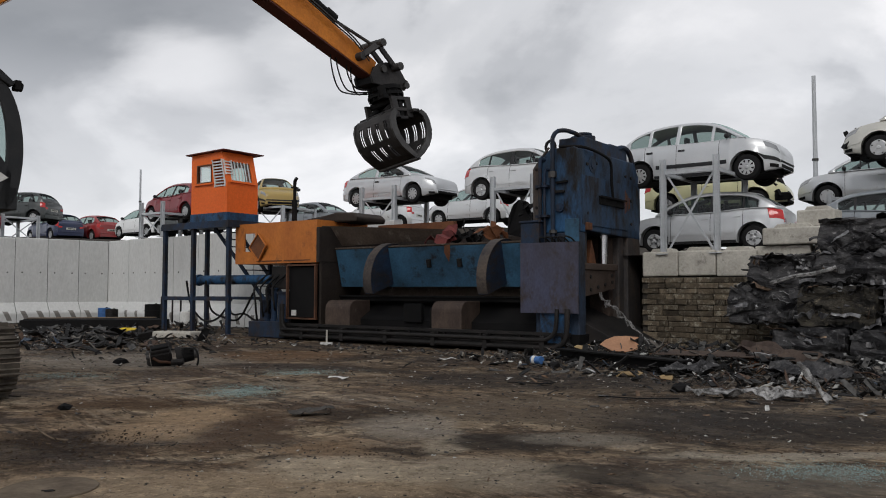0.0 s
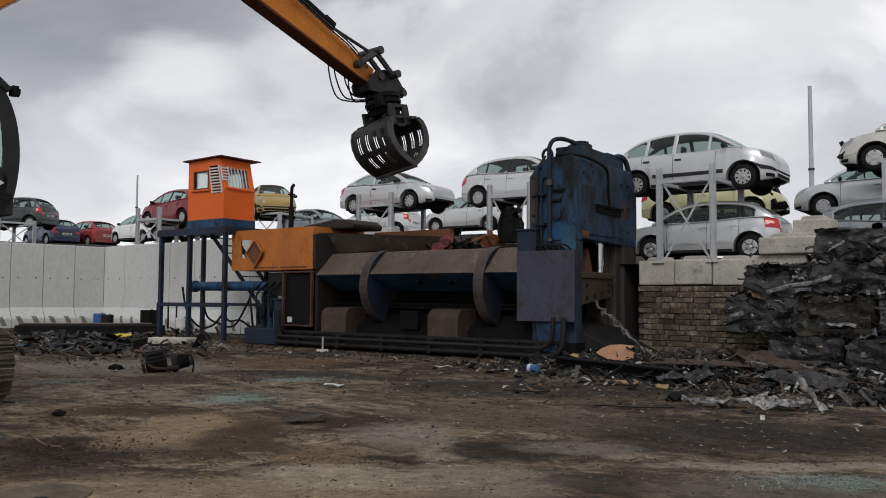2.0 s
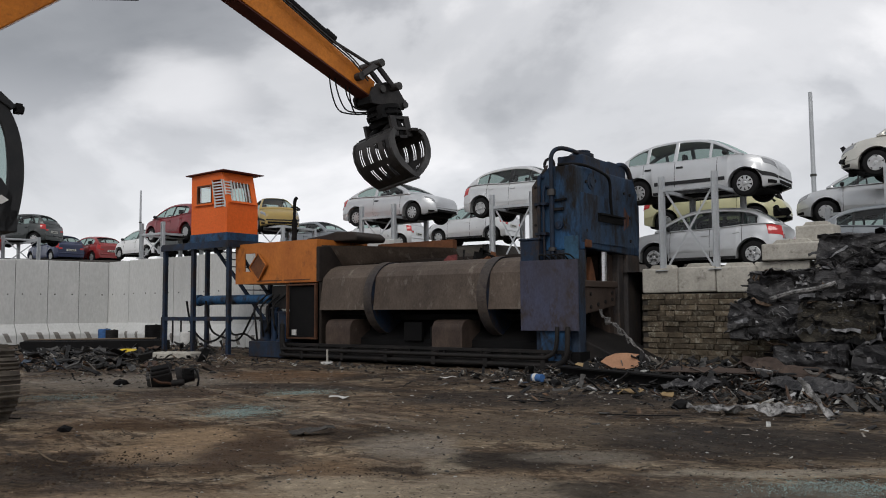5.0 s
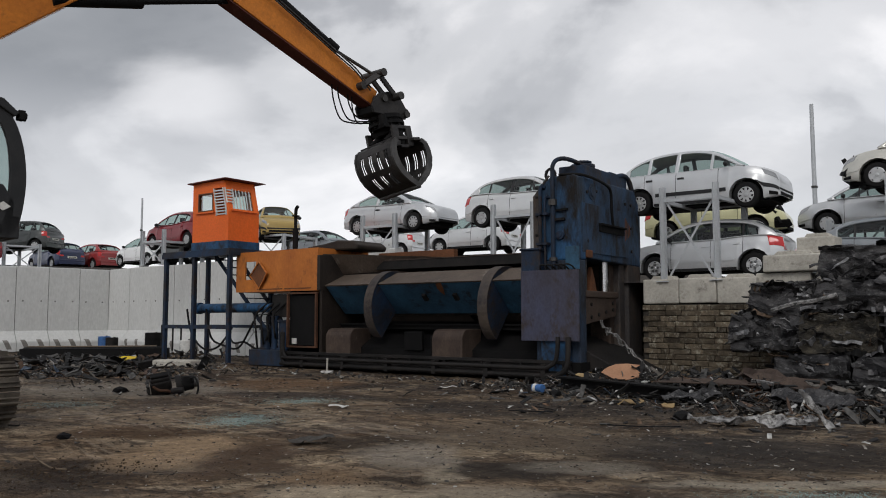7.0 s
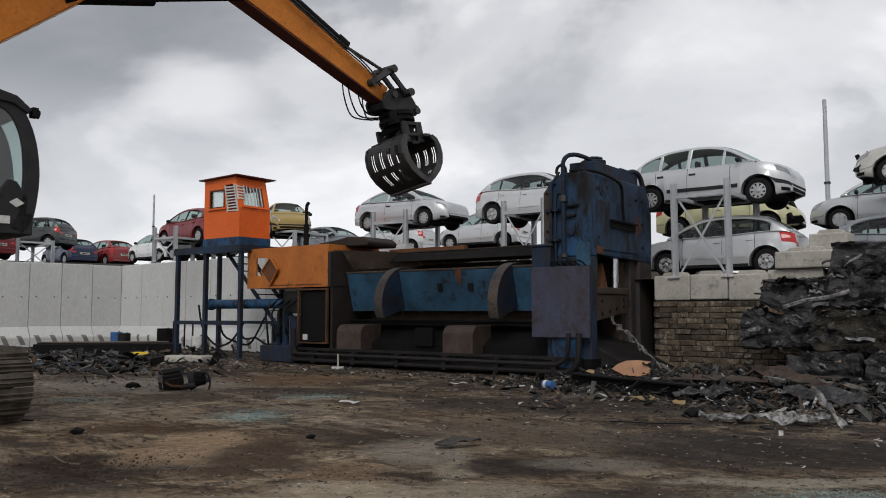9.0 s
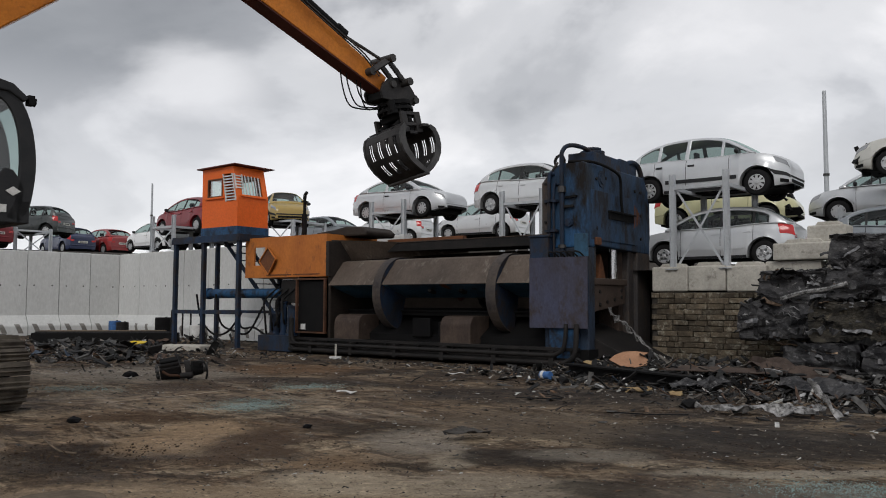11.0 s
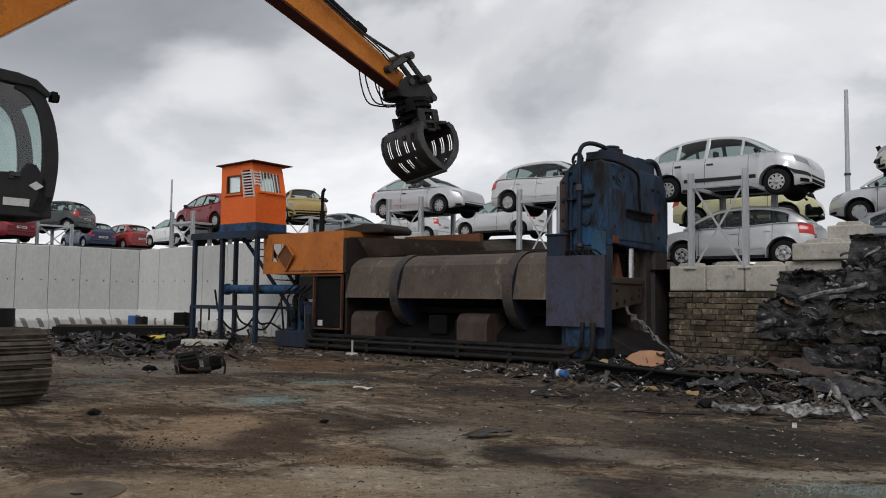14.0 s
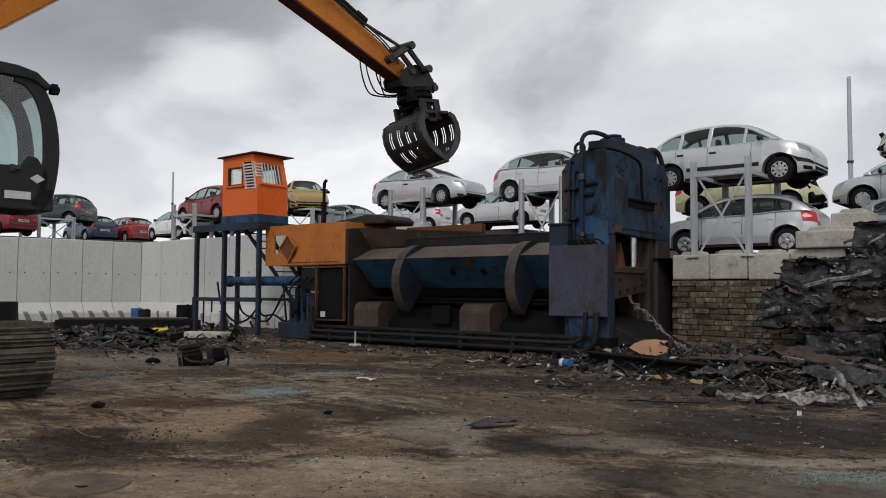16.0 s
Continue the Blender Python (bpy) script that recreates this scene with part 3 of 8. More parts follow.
    patches = [(-3.5, 7.7, 0.95, 0.85, 0, (0.026, 0.019, 0.015), 0.95), (-2.9, 9.0, 0.6, 1.2, 0, (0.235, 0.17, 0.11), 0.9), (-0.9, 9.6, 0.7, 0.5, 0, (0.034, 0.026, 0.02), 0.9), (-0.2, 7.3, 0.5, 0.16, -20, (0.03, 0.023, 0.018), 0.9), (-1.1, 7.4, 0.5, 0.35, 0, (0.17, 0.12, 0.078), 0.9), (-2.07, 8.5, 0.45, 1.2, 0, (0.060, 0.039, 0.025), 0.9),
               (-4.0, 10.4, 0.9, 0.45, 0, (0.055, 0.035, 0.022), 0.85), (-6.3, 16.5, 2.2, 2.0, -10, (0.19, 0.17, 0.145), 0.75), (-3.6, 18.0, 1.6, 1.4, -20, (0.105, 0.066, 0.040), 0.85),
               (-1.8, 6.0, 1.9, 0.5, 0, (0.24, 0.187, 0.13), 0.8), (-0.7, 6.6, 0.85, 0.42, -8, (0.29, 0.245, 0.185), 0.85), (-0.4, 8.7, 0.6, 0.8, 10, (0.19, 0.17, 0.145), 0.8),
               (0.05, 7.6, 0.22, 0.45, 0, (0.26, 0.225, 0.175), 0.85), (0.6, 7.7, 0.6, 0.5, -30, (0.026, 0.022, 0.019), 0.95), (0.5, 6.4, 0.75, 0.5, -15, (0.21, 0.18, 0.14), 0.85),
               (1.3, 7.9, 0.6, 0.35, 0, (0.155, 0.14, 0.118), 0.8), (1.25, 6.3, 0.3, 0.45, 35, (0.036, 0.030, 0.024), 0.85), (3.2, 8.9, 2.0, 1.1, -8, (0.028, 0.025, 0.023), 0.85),
               (3.1, 7.15, 1.3, 0.20, 0, (0.25, 0.225, 0.185), 0.85), (0.9, 10.0, 1.4, 1.1, -12, (0.092, 0.073, 0.055), 0.8), (2.8, 6.2, 1.2, 0.5, 0, (0.115, 0.10, 0.082), 0.8),
               (-2.2, 15.0, 2.2, 0.5, -20, (0.035, 0.029, 0.025), 0.9), (1.6, 12.8, 2.6, 1.3, -12, (0.030, 0.026, 0.024), 0.85)]
    for x, y, sx, sy, turn, colour, top in patches:
        c = mix(times(stain(x, y, sx, sy, turn, 0.5, 1.1), ramp(mid, 0.42, 0.62, min(1.0, top + 0.08), top - 0.25)), c, colour)
    speck = tex(7.0, (1, 1, 1), 10, 8, 0.75, 0.5, (3, 1, 0))
    c = tone(ramp(speck, 0.55, 0.62), c, 0.58)
    c = tone(ramp(speck, 0.44, 0.37), c, 1.45)
    grit = tex(16, (1, 1.3, 1), 0, 7, 0.75)
    c = tone(ramp(grit, 0.58, 0.65), c, 1.9)
    c = tone(ramp(tex(24, (1, 1, 1), 20, 6, 0.75, at=(4, 4, 0)), 0.55, 0.62), c, 0.6)
    c = tone(ramp(broad, 0.0, 1.0, 1.0, 1.0), c, 1.38)
    l.new(c, bsdf.inputs["Base Color"])
    l.new(ramp(broad, 0.42, 0.58, 0.9, 0.55), bsdf.inputs["Roughness"])
    bsdf.inputs["Specular IOR Level"].default_value = 0.06
    bp = n.new("ShaderNodeBump"); bp.inputs["Strength"].default_value, bp.inputs["Distance"].default_value = 0.9, 0.05
    bq = n.new("ShaderNodeBump"); bq.inputs["Strength"].default_value, bq.inputs["Distance"].default_value = 0.6, 0.07
    l.new(grit, bp.inputs["Height"]); l.new(mid, bq.inputs["Height"]); l.new(bq.outputs[0], bp.inputs["Normal"]); l.new(bp.outputs[0], bsdf.inputs["Normal"])
    return m


def yard_height(x, y):
    h = 0.05 * noise.noise((x * 0.22, y * 0.22, 0.3)) + 0.022 * noise.noise((x * 0.9, y * 1.6, 1.7)) + 0.008 * noise.noise((x * 3.1, y * 4.0, 4.2))
    return h - 0.02


def build_ground():
    xs = [-900, -300, -120, -60, -40] + [-30 + 0.25 * i for i in range(209)] + [30, 45, 70, 150, 400, 900]
    ys = [-900, -300, -100, -40, -15] + [-5 + 0.22 * i for i in range(200)] + [42, 50, 70, 150, 400, 1200]
    verts = [(x, y, yard_height(x, y) if -30 < x < 23 and -5 < y < 40 else -0.05) for y in ys for x in xs]
    n = len(xs)
    faces = [(j * n + i, j * n + i + 1, (j + 1) * n + i + 1, (j + 1) * n + i) for j in range(len(ys) - 1) for i in range(n - 1)]
    me = bpy.data.meshes.new("ground")
    me.from_pydata(verts, [], faces)
    me.materials.append(ground_material())
    for p in me.polygons:
        p.use_smooth = True
    tagged(new("ground", me), "oily brown yard ground with tyre marks and pale worn patches", "ground", kind="structure")


build_ground()
UW = Vector((0.766, -0.643, 0))
NW = Vector((0.643, 0.766, 0))
W0 = Vector((6.06, 19.0, 0))
CORNER = W0 - UW * 27.9
UL = Vector((-0.72, -0.694, 0))
NL = Vector((-0.694, 0.72, 0))


def frame_at(p, u, z=0.0):
    """Pose at p with x along u."""
    return Matrix.Translation((p.x, p.y, z)) @ Matrix.Rotation(math.atan2(u.y, u.x), 4, "Z")


def build_upper_yard():
    path = [(CORNER + UL * 60, NL, 3.40, 4.05), (CORNER + UL * 2, NL, 3.45, 4.05), (CORNER, (NW + NL).normalized(), 3.45, 4.03), (CORNER + UW * 16.5, NW, 3.35, 3.90),
            (CORNER + UW * 18.4, NW, 2.3, 2.3), (W0 + UW * 14, NW, 2.25, 2.28), (W0 + UW * 80, NW, 2.25, 2.28)]
    bm = B()
    rows = []
    for p, n, z, far in path:
        rows.append([bm.verts.new((p.x + n.x * w, p.y + n.y * w, zz)) for w, zz in ((0.30, z), (3.2, z), (7.0, far), (14, far), (160, far), (700, far))])
    for a, b in zip(rows, rows[1:]):
        for i in range(5):
            bm.faces.new((a[i], b[i], b[i + 1], a[i + 1]))
    tagged(link("ground_upper", bm, "mortar"), "raised yard of dark hardcore behind the walls", "ground", kind="structure")


build_upper_yard()


def panel_mesh(w):
    """A precast L-shaped wall panel with a sloping toe and notched foot, x along the wall, front towards -y."""
    bm = B()
    g = 0.012
    prof = [(0.30, 0.0), (0.30, 3.60), (0.02, 3.60), (0.0, 3.57), (0.0, 0.85), (-0.34, 0.42), (-0.36, 0.36), (-0.36, 0.0)]
    prism(bm, prof, g, w - g, "x")
    me = bpy.data.meshes.new("panel")
    bmesh.ops.recalc_face_normals(bm, faces=bm.faces[:])
    bm.to_mesh(me); bm.free()
    me.materials.append(M["concrete"])
    return me


def build_panel_wall(name, p, u, w, n):
    wall = thing(name, frame_at(p, u), "pale grey precast concrete retaining wall of tall panels", "wall", kind="structure")
    me = panel_mesh(w)
    plug = B()
    rod(plug, (0, 0.01, 0), (0, -0.010, 0), 0.032, 10)
    plugme = bpy.data.meshes.new("plug"); plug.to_mesh(plugme); plug.free(); plugme.materials.append(M["mortar"])
    # notches are thin slips on the toe, their shade held in a darker grey
    nb = B()
    prism(nb, [(-0.366, 0.10), (-0.366, 0.36), (-0.345, 0.42), (-0.30, 0.48), (-0.29, 0.44), (-0.33, 0.30), (-0.34, 0.10)], -0.10, 0.10, "x")
    for v in nb.verts:
        v.co.x -= (v.co.z - 0.25) * 0.45
    bmesh.ops.recalc_face_normals(nb, faces=nb.faces[:])
    notchme = bpy.data.meshes.new("foot_notch"); nb.to_mesh(notchme); nb.free(); notchme.materials.append(M["notch"])
    for i in range(n):
        ob = new("panel", me); ob.parent = wall
        ob.matrix_local = pose(i * w, 0.006 * math.sin(i * 2.3), 0.012 * math.sin(i * 1.7))
        for k in (0.27, 0.75):
            q = new("foot_notch", notchme); q.parent = ob
            q.matrix_local = pose(w * k, 0, 0)
        for k in (0.22, 0.78):
            q = new("lifting_plug", plugme); q.parent = ob
            q.matrix_local = pose(w * k, 0, 2.12)
    bm = B()
    box(bm, 0, w * n, 0.05, 0.27, 0, 3.45)
    part("backing", bm, "mortar", wall)
    return wall


north = build_panel_wall("wall_north", CORNER, UW, 1.80, 10)
bm = B(); box(bm, -0.35, 0.005, 0.03, 0.30, -0.05, 3.58)
part("corner_filler", bm, "concrete", north)
build_panel_wall("wall_west", CORNER + UL * (1.31 * 26), -UL, 1.31, 26)


def build_block_wall():
    """Old stone-block wall with a course of big cast blocks along its top."""
    wall = thing("wall_east", frame_at(W0 - UW * 10.0, UW), "grimy old coursed stone block wall under cast concrete blocks", "wall", kind="structure")
    bm = B()
    box(bm, 0, 6.6, 0.06, 0.55, -0.1, 1.72); box(bm, 8.5, 26, 0.06, 0.55, -0.1, 1.72)
    box(bm, 6.4, 8.7, 1.75, 1.95, -0.1, 2.24); box(bm, 8.5, 8.7, 0.55, 1.75, -0.1, 2.24); box(bm, 6.4, 6.6, 0.55, 1.75, -0.1, 2.24)
    part("core", bm, "mortar", wall)
    rng = random.Random(5)
    meshes = []
    for k in range(8):
        bm = B()
        v = box(bm, 0, 0.40, -0.0, 0.12, 0, 0.119)
        for q in v:
            q.co += Vector((rng.uniform(-0.014, 0.014), rng.uniform(-0.02, 0.012), rng.uniform(-0.010, 0.010)))
        bmesh.ops.bevel(bm, geom=bm.edges[:], offset=0.012, segments=1, affect="EDGES")
        me = bpy.data.meshes.new("stone"); bm.to_mesh(me); bm.free(); me.materials.append(M["brick"])
        meshes.append(me)
    joined = B()
    count = 0
    for r in range(13):
        x = 8.5 + (0.15 if r % 2 else 0.0)
        while x < 14.6:
            L = rng.choice((0.22, 0.32, 0.40, 0.46, 0.52))
            m = Matrix.Translation((x, rng.uniform(-0.012, 0.012), r * 0.1315 + 0.006)) @ Matrix.Diagonal((L / 0.415, 1, 1, 1))
            if x < 12.4 and count < 290:
                ob = new("stone", rng.choice(meshes)); ob.parent = wall; ob.matrix_local = m
                count += 1
            else:
                box(joined, 0, 0.40, 0, 0.12, 0, 0.119, m)
            x += L
    tagged(part("stonework", joined, "brick", wall), kind="stuff")
    return wall


def cast_block(m, w, d, h, stud=True):
    ob = thing("concrete_block", m, "pale cast concrete interlocking block on the wall", "block", "wall blocks")
    bm = B()
    box(bm, -w / 2, w / 2, -d / 2, d / 2, 0, h)
    part("body", bm, "block", ob, bevel=0.035)
    if stud:
        bm = B()
        prism(bm, [(-w * 0.34, 0), (w * 0.34, 0), (w * 0.26, 0.085), (-w * 0.26, 0.085)], -d * 0.28, d * 0.28, "y", Matrix.Translation((0, 0, h)))
        part("stud", bm, "block", ob, bevel=0.012)
    return ob


build_block_wall()
for i, along in enumerate((-6.49, -5.56, -4.63, -3.70, -1.03, -0.10, 0.83)):
    p = W0 + UW * along + NW * 0.32
    cast_block(frame_at(p, UW, 1.73 + 0.01 * (i % 3)) @ pose(0, 0, 0, 0, 0, (i * 37 % 5 - 2) * 0.5), 0.915, 0.6, 0.60)
for p, z, w in (((7.85, 17.95), 2.42, 1.25), ((8.35, 17.85), 2.80, 0.80), ((9.1, 16.9), 2.42, 1.2)):
    cast_block(frame_at(Vector((*p, 0)), UW, z), w, 0.6, 0.38)
cast_block(frame_at(Vector((7.75, 18.2, 0)), UW, 1.75), 1.2, 0.6, 0.66, False)
cast_block(frame_at(Vector((8.75, 17.4, 0)), UW, 1.75), 1.2, 0.6, 0.66, False)


# ---- car baler with shear tower ----
BAL = Matrix.Translation((2.81, 18.2, 0)) @ Matrix.Rotation(radians(-36), 4, "Z")
LID_AXIS = (1.04, 1.70)


def build_baler():
    t = thing("car_baler", BAL, "rusty blue and brown hydraulic car baler with an orange engine box", "baler")
    bm = B()
    box(bm, -9.3, 0.0, 0.02, 0.16, 0.36, 0.44); box(bm, -9.3, 0.0, 0.02, 0.16, 0.14, 0.20); box(bm, -9.3, 0.0, 0.08, 0.11, 0.20, 0.36)
    for i in range(9):
        box(bm, -9.0 + i * 1.1, -8.96 + i * 1.1, 0.02, 0.12, 0.2, 0.36)
    part("base_beam", bm, "dark", t, bevel=0.008)
    # bed in near-black, with the shade under the press painted in
    bm = B()
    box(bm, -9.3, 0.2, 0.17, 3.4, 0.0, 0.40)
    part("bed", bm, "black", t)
    for z, y, r, x0, x1 in ((0.10, -0.10, 0.060, -9.2, 0.02), (0.27, -0.14, 0.050, -9.1, -0.22)):
        bm = B()
        tube(bm, curve_pts([(x0, y, 1.0), (x0, y, z + 0.25), (x0 + 0.12, y, z + 0.03), (x0 + 0.5, y, z), (-3, y, z), (x1 - 0.55, y, z), (x1 - 0.25, y, z + 0.03), (x1 - 0.06, y, z + 0.16), (x1, y, z + 0.42), (x1, y + 0.03, 0.98)], 5), r, 12)
        part("hydraulic_pipe", bm, "dark", t, smooth=True)
    for i in range(6):
        bm = B()
        box(bm, -8.4 + i * 1.55, -8.28 + i * 1.55, -0.16, 0.02, 0.02, 0.36)
        part("pipe_bracket", bm, "dark", t, bevel=0.006)
    bm = B()
    box(bm, -10.75, -9.2, 0.0, 2.6, 0.0, 0.46)
    part("plinth", bm, "blue_dark", t, "sooty blue steel plinth", bevel=0.012)
    # trough: floor, back and end walls
    bm = B()
    box(bm, -8.05, -7.95, 0.25, 3.1, 0.42, 2.2)
    prism(bm, [(0.15, 2.2), (3.1, 2.2), (3.1, 3.35), (0.55, 3.23), (0.15, 3.2)], -8.06, -7.94, "x")
    part("end_wall", bm, "soot", t, bevel=0.01)
    bm = B()
    box(bm, -8.05, -0.9, 2.95, 3.1, 0.42, 2.9)
    part("back_wall", bm, "soot", t)
    # floor, cradle and lip in black too: the trough's darkness is partly colour
    bm = B()
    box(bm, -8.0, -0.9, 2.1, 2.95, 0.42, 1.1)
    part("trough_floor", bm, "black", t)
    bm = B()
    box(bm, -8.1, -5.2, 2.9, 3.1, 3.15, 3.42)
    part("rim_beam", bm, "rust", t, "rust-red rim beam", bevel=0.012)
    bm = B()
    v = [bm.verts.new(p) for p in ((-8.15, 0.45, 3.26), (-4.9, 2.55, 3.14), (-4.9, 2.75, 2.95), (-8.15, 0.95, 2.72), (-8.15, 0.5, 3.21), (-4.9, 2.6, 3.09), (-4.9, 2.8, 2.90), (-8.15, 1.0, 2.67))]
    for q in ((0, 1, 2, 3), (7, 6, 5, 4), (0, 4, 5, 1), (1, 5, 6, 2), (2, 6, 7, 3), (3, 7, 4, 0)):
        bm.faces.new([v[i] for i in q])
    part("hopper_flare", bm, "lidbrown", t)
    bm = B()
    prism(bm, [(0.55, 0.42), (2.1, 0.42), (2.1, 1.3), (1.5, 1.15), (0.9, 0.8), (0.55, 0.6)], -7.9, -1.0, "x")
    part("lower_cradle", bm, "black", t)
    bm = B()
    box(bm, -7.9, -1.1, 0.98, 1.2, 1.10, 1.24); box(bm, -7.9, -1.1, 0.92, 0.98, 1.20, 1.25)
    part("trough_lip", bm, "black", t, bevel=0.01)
    bm = B()
    box(bm, -5.1, -4.5, 0.45, 0.56, 0.55, 1.05); box(bm, -4.2, -3.95, 0.40, 0.56, 0.5, 0.95)
    part("valve_block", bm, "black", t, bevel=0.02)
    for x0 in (-7.64, -3.91):
        bm = B()
        prof = [(0.1, 0.42), (0.1, 0.86)] + [(0.1 + 0.26 * (1 - math.cos(a)), 0.86 + 0.26 * math.sin(a)) for a in [radians(k * 15) for k in range(1, 7)]] + [(0.95, 1.12), (0.95, 0.42)]
        prism(bm, prof, x0, x0 + 0.93, "x")
        part("cylinder_cover", bm, "brown", t, "rounded brown steel cover", bevel=0.015)
    # engine house
    bm = B()
    x0, x1, y0, y1, z0, z1 = -11.75, -8.18, 0.30, 2.5, 2.20, 3.44
    box(bm, x0, x0 + 0.42, y0, y0 + 0.05, z0, z1); box(bm, x0 + 0.92, x1, y0, y0 + 0.05, z0, z1)
    box(bm, x0 + 0.42, x0 + 0.92, y0, y0 + 0.05, z0, z0 + 0.38); box(bm, x0 + 0.42, x0 + 0.92, y0, y0 + 0.05, z1 - 0.30, z1)
    box(bm, x1 - 0.05, x1, y0 + 0.05, y1, z0, z1)
    box(bm, x0 + 0.05, x1 - 0.05, y0 + 0.05, y1, z1 - 0.05, z1 - 0.003); box(bm, x0 + 0.05, x1 - 0.05, y0 + 0.05, y1, z0, z0 + 0.05)
    part("engine_box", bm, "orange", t, "weathered orange engine box")
    bm = B()
    c = Vector((x0 + 1.12, y0 - 0.06, z0 + 0.50))
    h = 0.42
    cs = [c + Vector((0, 0, h)), c + Vector((h, -0.06, 0.05)), c + Vector((0.02, 0, -h)), c + Vector((-h, 0.02, 0))]
    for a, b in zip(cs, cs[1:] + cs[:1]):
        bar(bm, a, b, 0.03, 0.05, (0, 1, 0.01))
    part("window_flap", bm, "orange", t, "orange window frame hanging askew", bevel=0.004)
    bm = B()
    lo_, hi_ = [bm.verts.new(c + (p - c) * 0.96 + Vector((0, 0.012, 0))) for p in cs], [bm.verts.new(c + (p - c) * 0.96 + Vector((0, 0.022, 0))) for p in cs]
    bm.faces.new(lo_); bm.faces.new(hi_[::-1])
    part("flap_panel", bm, "rust", t)
    bm = B()
    for p in ((x0 + 1.0, y0 - 0.015, z0 + 0.06), (x0 + 2.2, y0 - 0.015, z0 + 0.06)):
        box(bm, p[0], p[0] + 1.1, p[1], p[1] + 0.02, p[2], p[2] + 0.03)
    part("rail_strip", bm, "rust", t)
    bm = B()
    prism(bm, [(-9.5, 3.44), (-7.3, 3.38), (-7.25, 3.52), (-7.45, 3.66), (-8.1, 3.70), (-8.6, 3.62), (-9.3, 3.56)], 1.0, 2.3, "y")
    part("air_duct", bm, "soot", t, "sooty rounded air duct", bevel=0.05)
    bm = B()
    rod(bm, (-10.38, 1.5, 3.4), (-10.38, 1.5, 4.25), 0.085); rod(bm, (-10.38, 1.5, 4.2), (-10.38, 1.5, 4.8), 0.05)
    tube(bm, curve_pts([(-10.38, 1.5, 4.7), (-10.36, 1.5, 4.86), (-10.28, 1.5, 4.94)], 3), 0.055)
    box(bm, -10.47, -10.29, 1.42, 1.58, 4.62, 4.66)
    part("exhaust_pipe", bm, "black", t, "sooty black exhaust stack", smooth=True)
    bm = B()
    box(bm, -10.25, -9.2, 0.45, 1.2, 1.42, 2.12)
    part("control_cabinet", bm, "dark", t, bevel=0.02)
    bm = B()
    for a, b in (((-9.17, 0.57), (-9.17, 2.14)), ((-8.02, 0.57), (-8.02, 2.14)), ((-9.2, 2.12), (-7.98, 2.12)), ((-9.2, 0.58), (-7.98, 0.58))):
        bar(bm, (a[0], 0.1, a[1]), (b[0], 0.1, b[1]), 0.05, 0.09, (0, 1, 0))
    part("door_frame", bm, "rust_dark", t, "rusty brown door frame", bevel=0.006)
    bm = B()
    box(bm, -9.1, -8.1, 0.16, 0.2, 0.62, 2.06); box(bm, -9.18, -7.98, 2.3, 2.36, 0.45, 2.2); box(bm, -9.2, -9.12, 0.2, 2.3, 0.45, 2.2); box(bm, -8.1, -7.98, 0.3, 2.3, 0.45, 2.2)
    part("dark_door", bm, "black", t)
    bm = B()
    box(bm, -9.04, -8.86, 0.135, 0.16, 0.66, 0.82)
    part("warning_plate", bm, "white", t, "small pale notice plate")
    for x, r, z0, z1 in ((-9.55, 0.20, 0.46, 1.3), (-10.0, 0.10, 0.46, 1.42), (-10.4, 0.16, 0.46, 1.05)):
        bm = B()
        rod(bm, (x, 0.35, z0), (x, 0.35, z1), r, 14); rod(bm, (x, 0.35, z1), (x, 0.35, z1 + 0.05), r * 1.25, 14); rod(bm, (x, 0.35, z0), (x, 0.35, z0 + 0.06), r * 1.3, 14)
        part("pump", bm, "blue_dark", t, smooth=True)
    for k in range(4):
        bm = B()
        x = -10.6 + k * 0.27
        tube(bm, curve_pts([(x, 0.2, 0.5 + 0.1 * k), (x + 0.1, 0.05, 1.0), (x - 0.15, 0.25, 1.5), (x + 0.2, 0.5, 1.9)], 5), 0.032)
        part("hose", bm, "rubber", t, smooth=True)
    # tower
    bm = B()
    prism(bm, [(-1.01, 2.74), (0.15, 2.74), (0.15, 4.66), (0.02, 4.72), (-0.60, 4.72), (-1.01, 4.22)], 0.30, 0.64, "y")
    part("front_column", bm, "tower_blue", t, "worn blue painted shear column", bevel=0.035)
    bm = B()
    box(bm, -1.00, 0.14, 0.31, 0.64, 0.0, 2.74)
    part("lower_column", bm, "tower_dark", t, "sooty blue lower column", bevel=0.03)
    bm = B()
    bar(bm, (-0.42, 0.26, 3.90), (-0.12, 0.26, 3.92), 0.05, 0.04, (0, 1, 0)); box(bm, -0.42, -0.38, 0.26, 0.31, 3.88, 3.92); box(bm, -0.16, -0.12, 0.26, 0.31, 3.90, 3.94)
    part("grab_bar", bm, "black", t)
    bm = B()
    box(bm, -1.0, 0.12, 3.10, 3.93, 0.0, 2.78); box(bm, -0.9, 0.02, 2.78, 3.10, 0.35, 2.78)
    part("rear_column", bm, "tower_brown", t, bevel=0.03)
    bm = B()
    prism(bm, [(0.64, 2.80), (3.95, 2.72), (3.95, 4.26), (3.55, 4.72), (0.64, 4.70)], -0.98, 0.13, "x")
    part("head_block", bm, "tower_dark", t, "sooty blue crosshead streaked with rust", bevel=0.03)
    bm = B()
    box(bm, 0.10, 0.20, 0.62, 0.90, 2.80, 2.98)
    part("rust_lug", bm, "rust", t, bevel=0.02)
    bm = B()
    box(bm, 0.12, 0.20, 1.35, 2.75, 3.46, 3.62); box(bm, 0.12, 0.26, 1.33, 2.77, 3.62, 3.66)
    part("step_bar", bm, "black", t)
    bm = B()
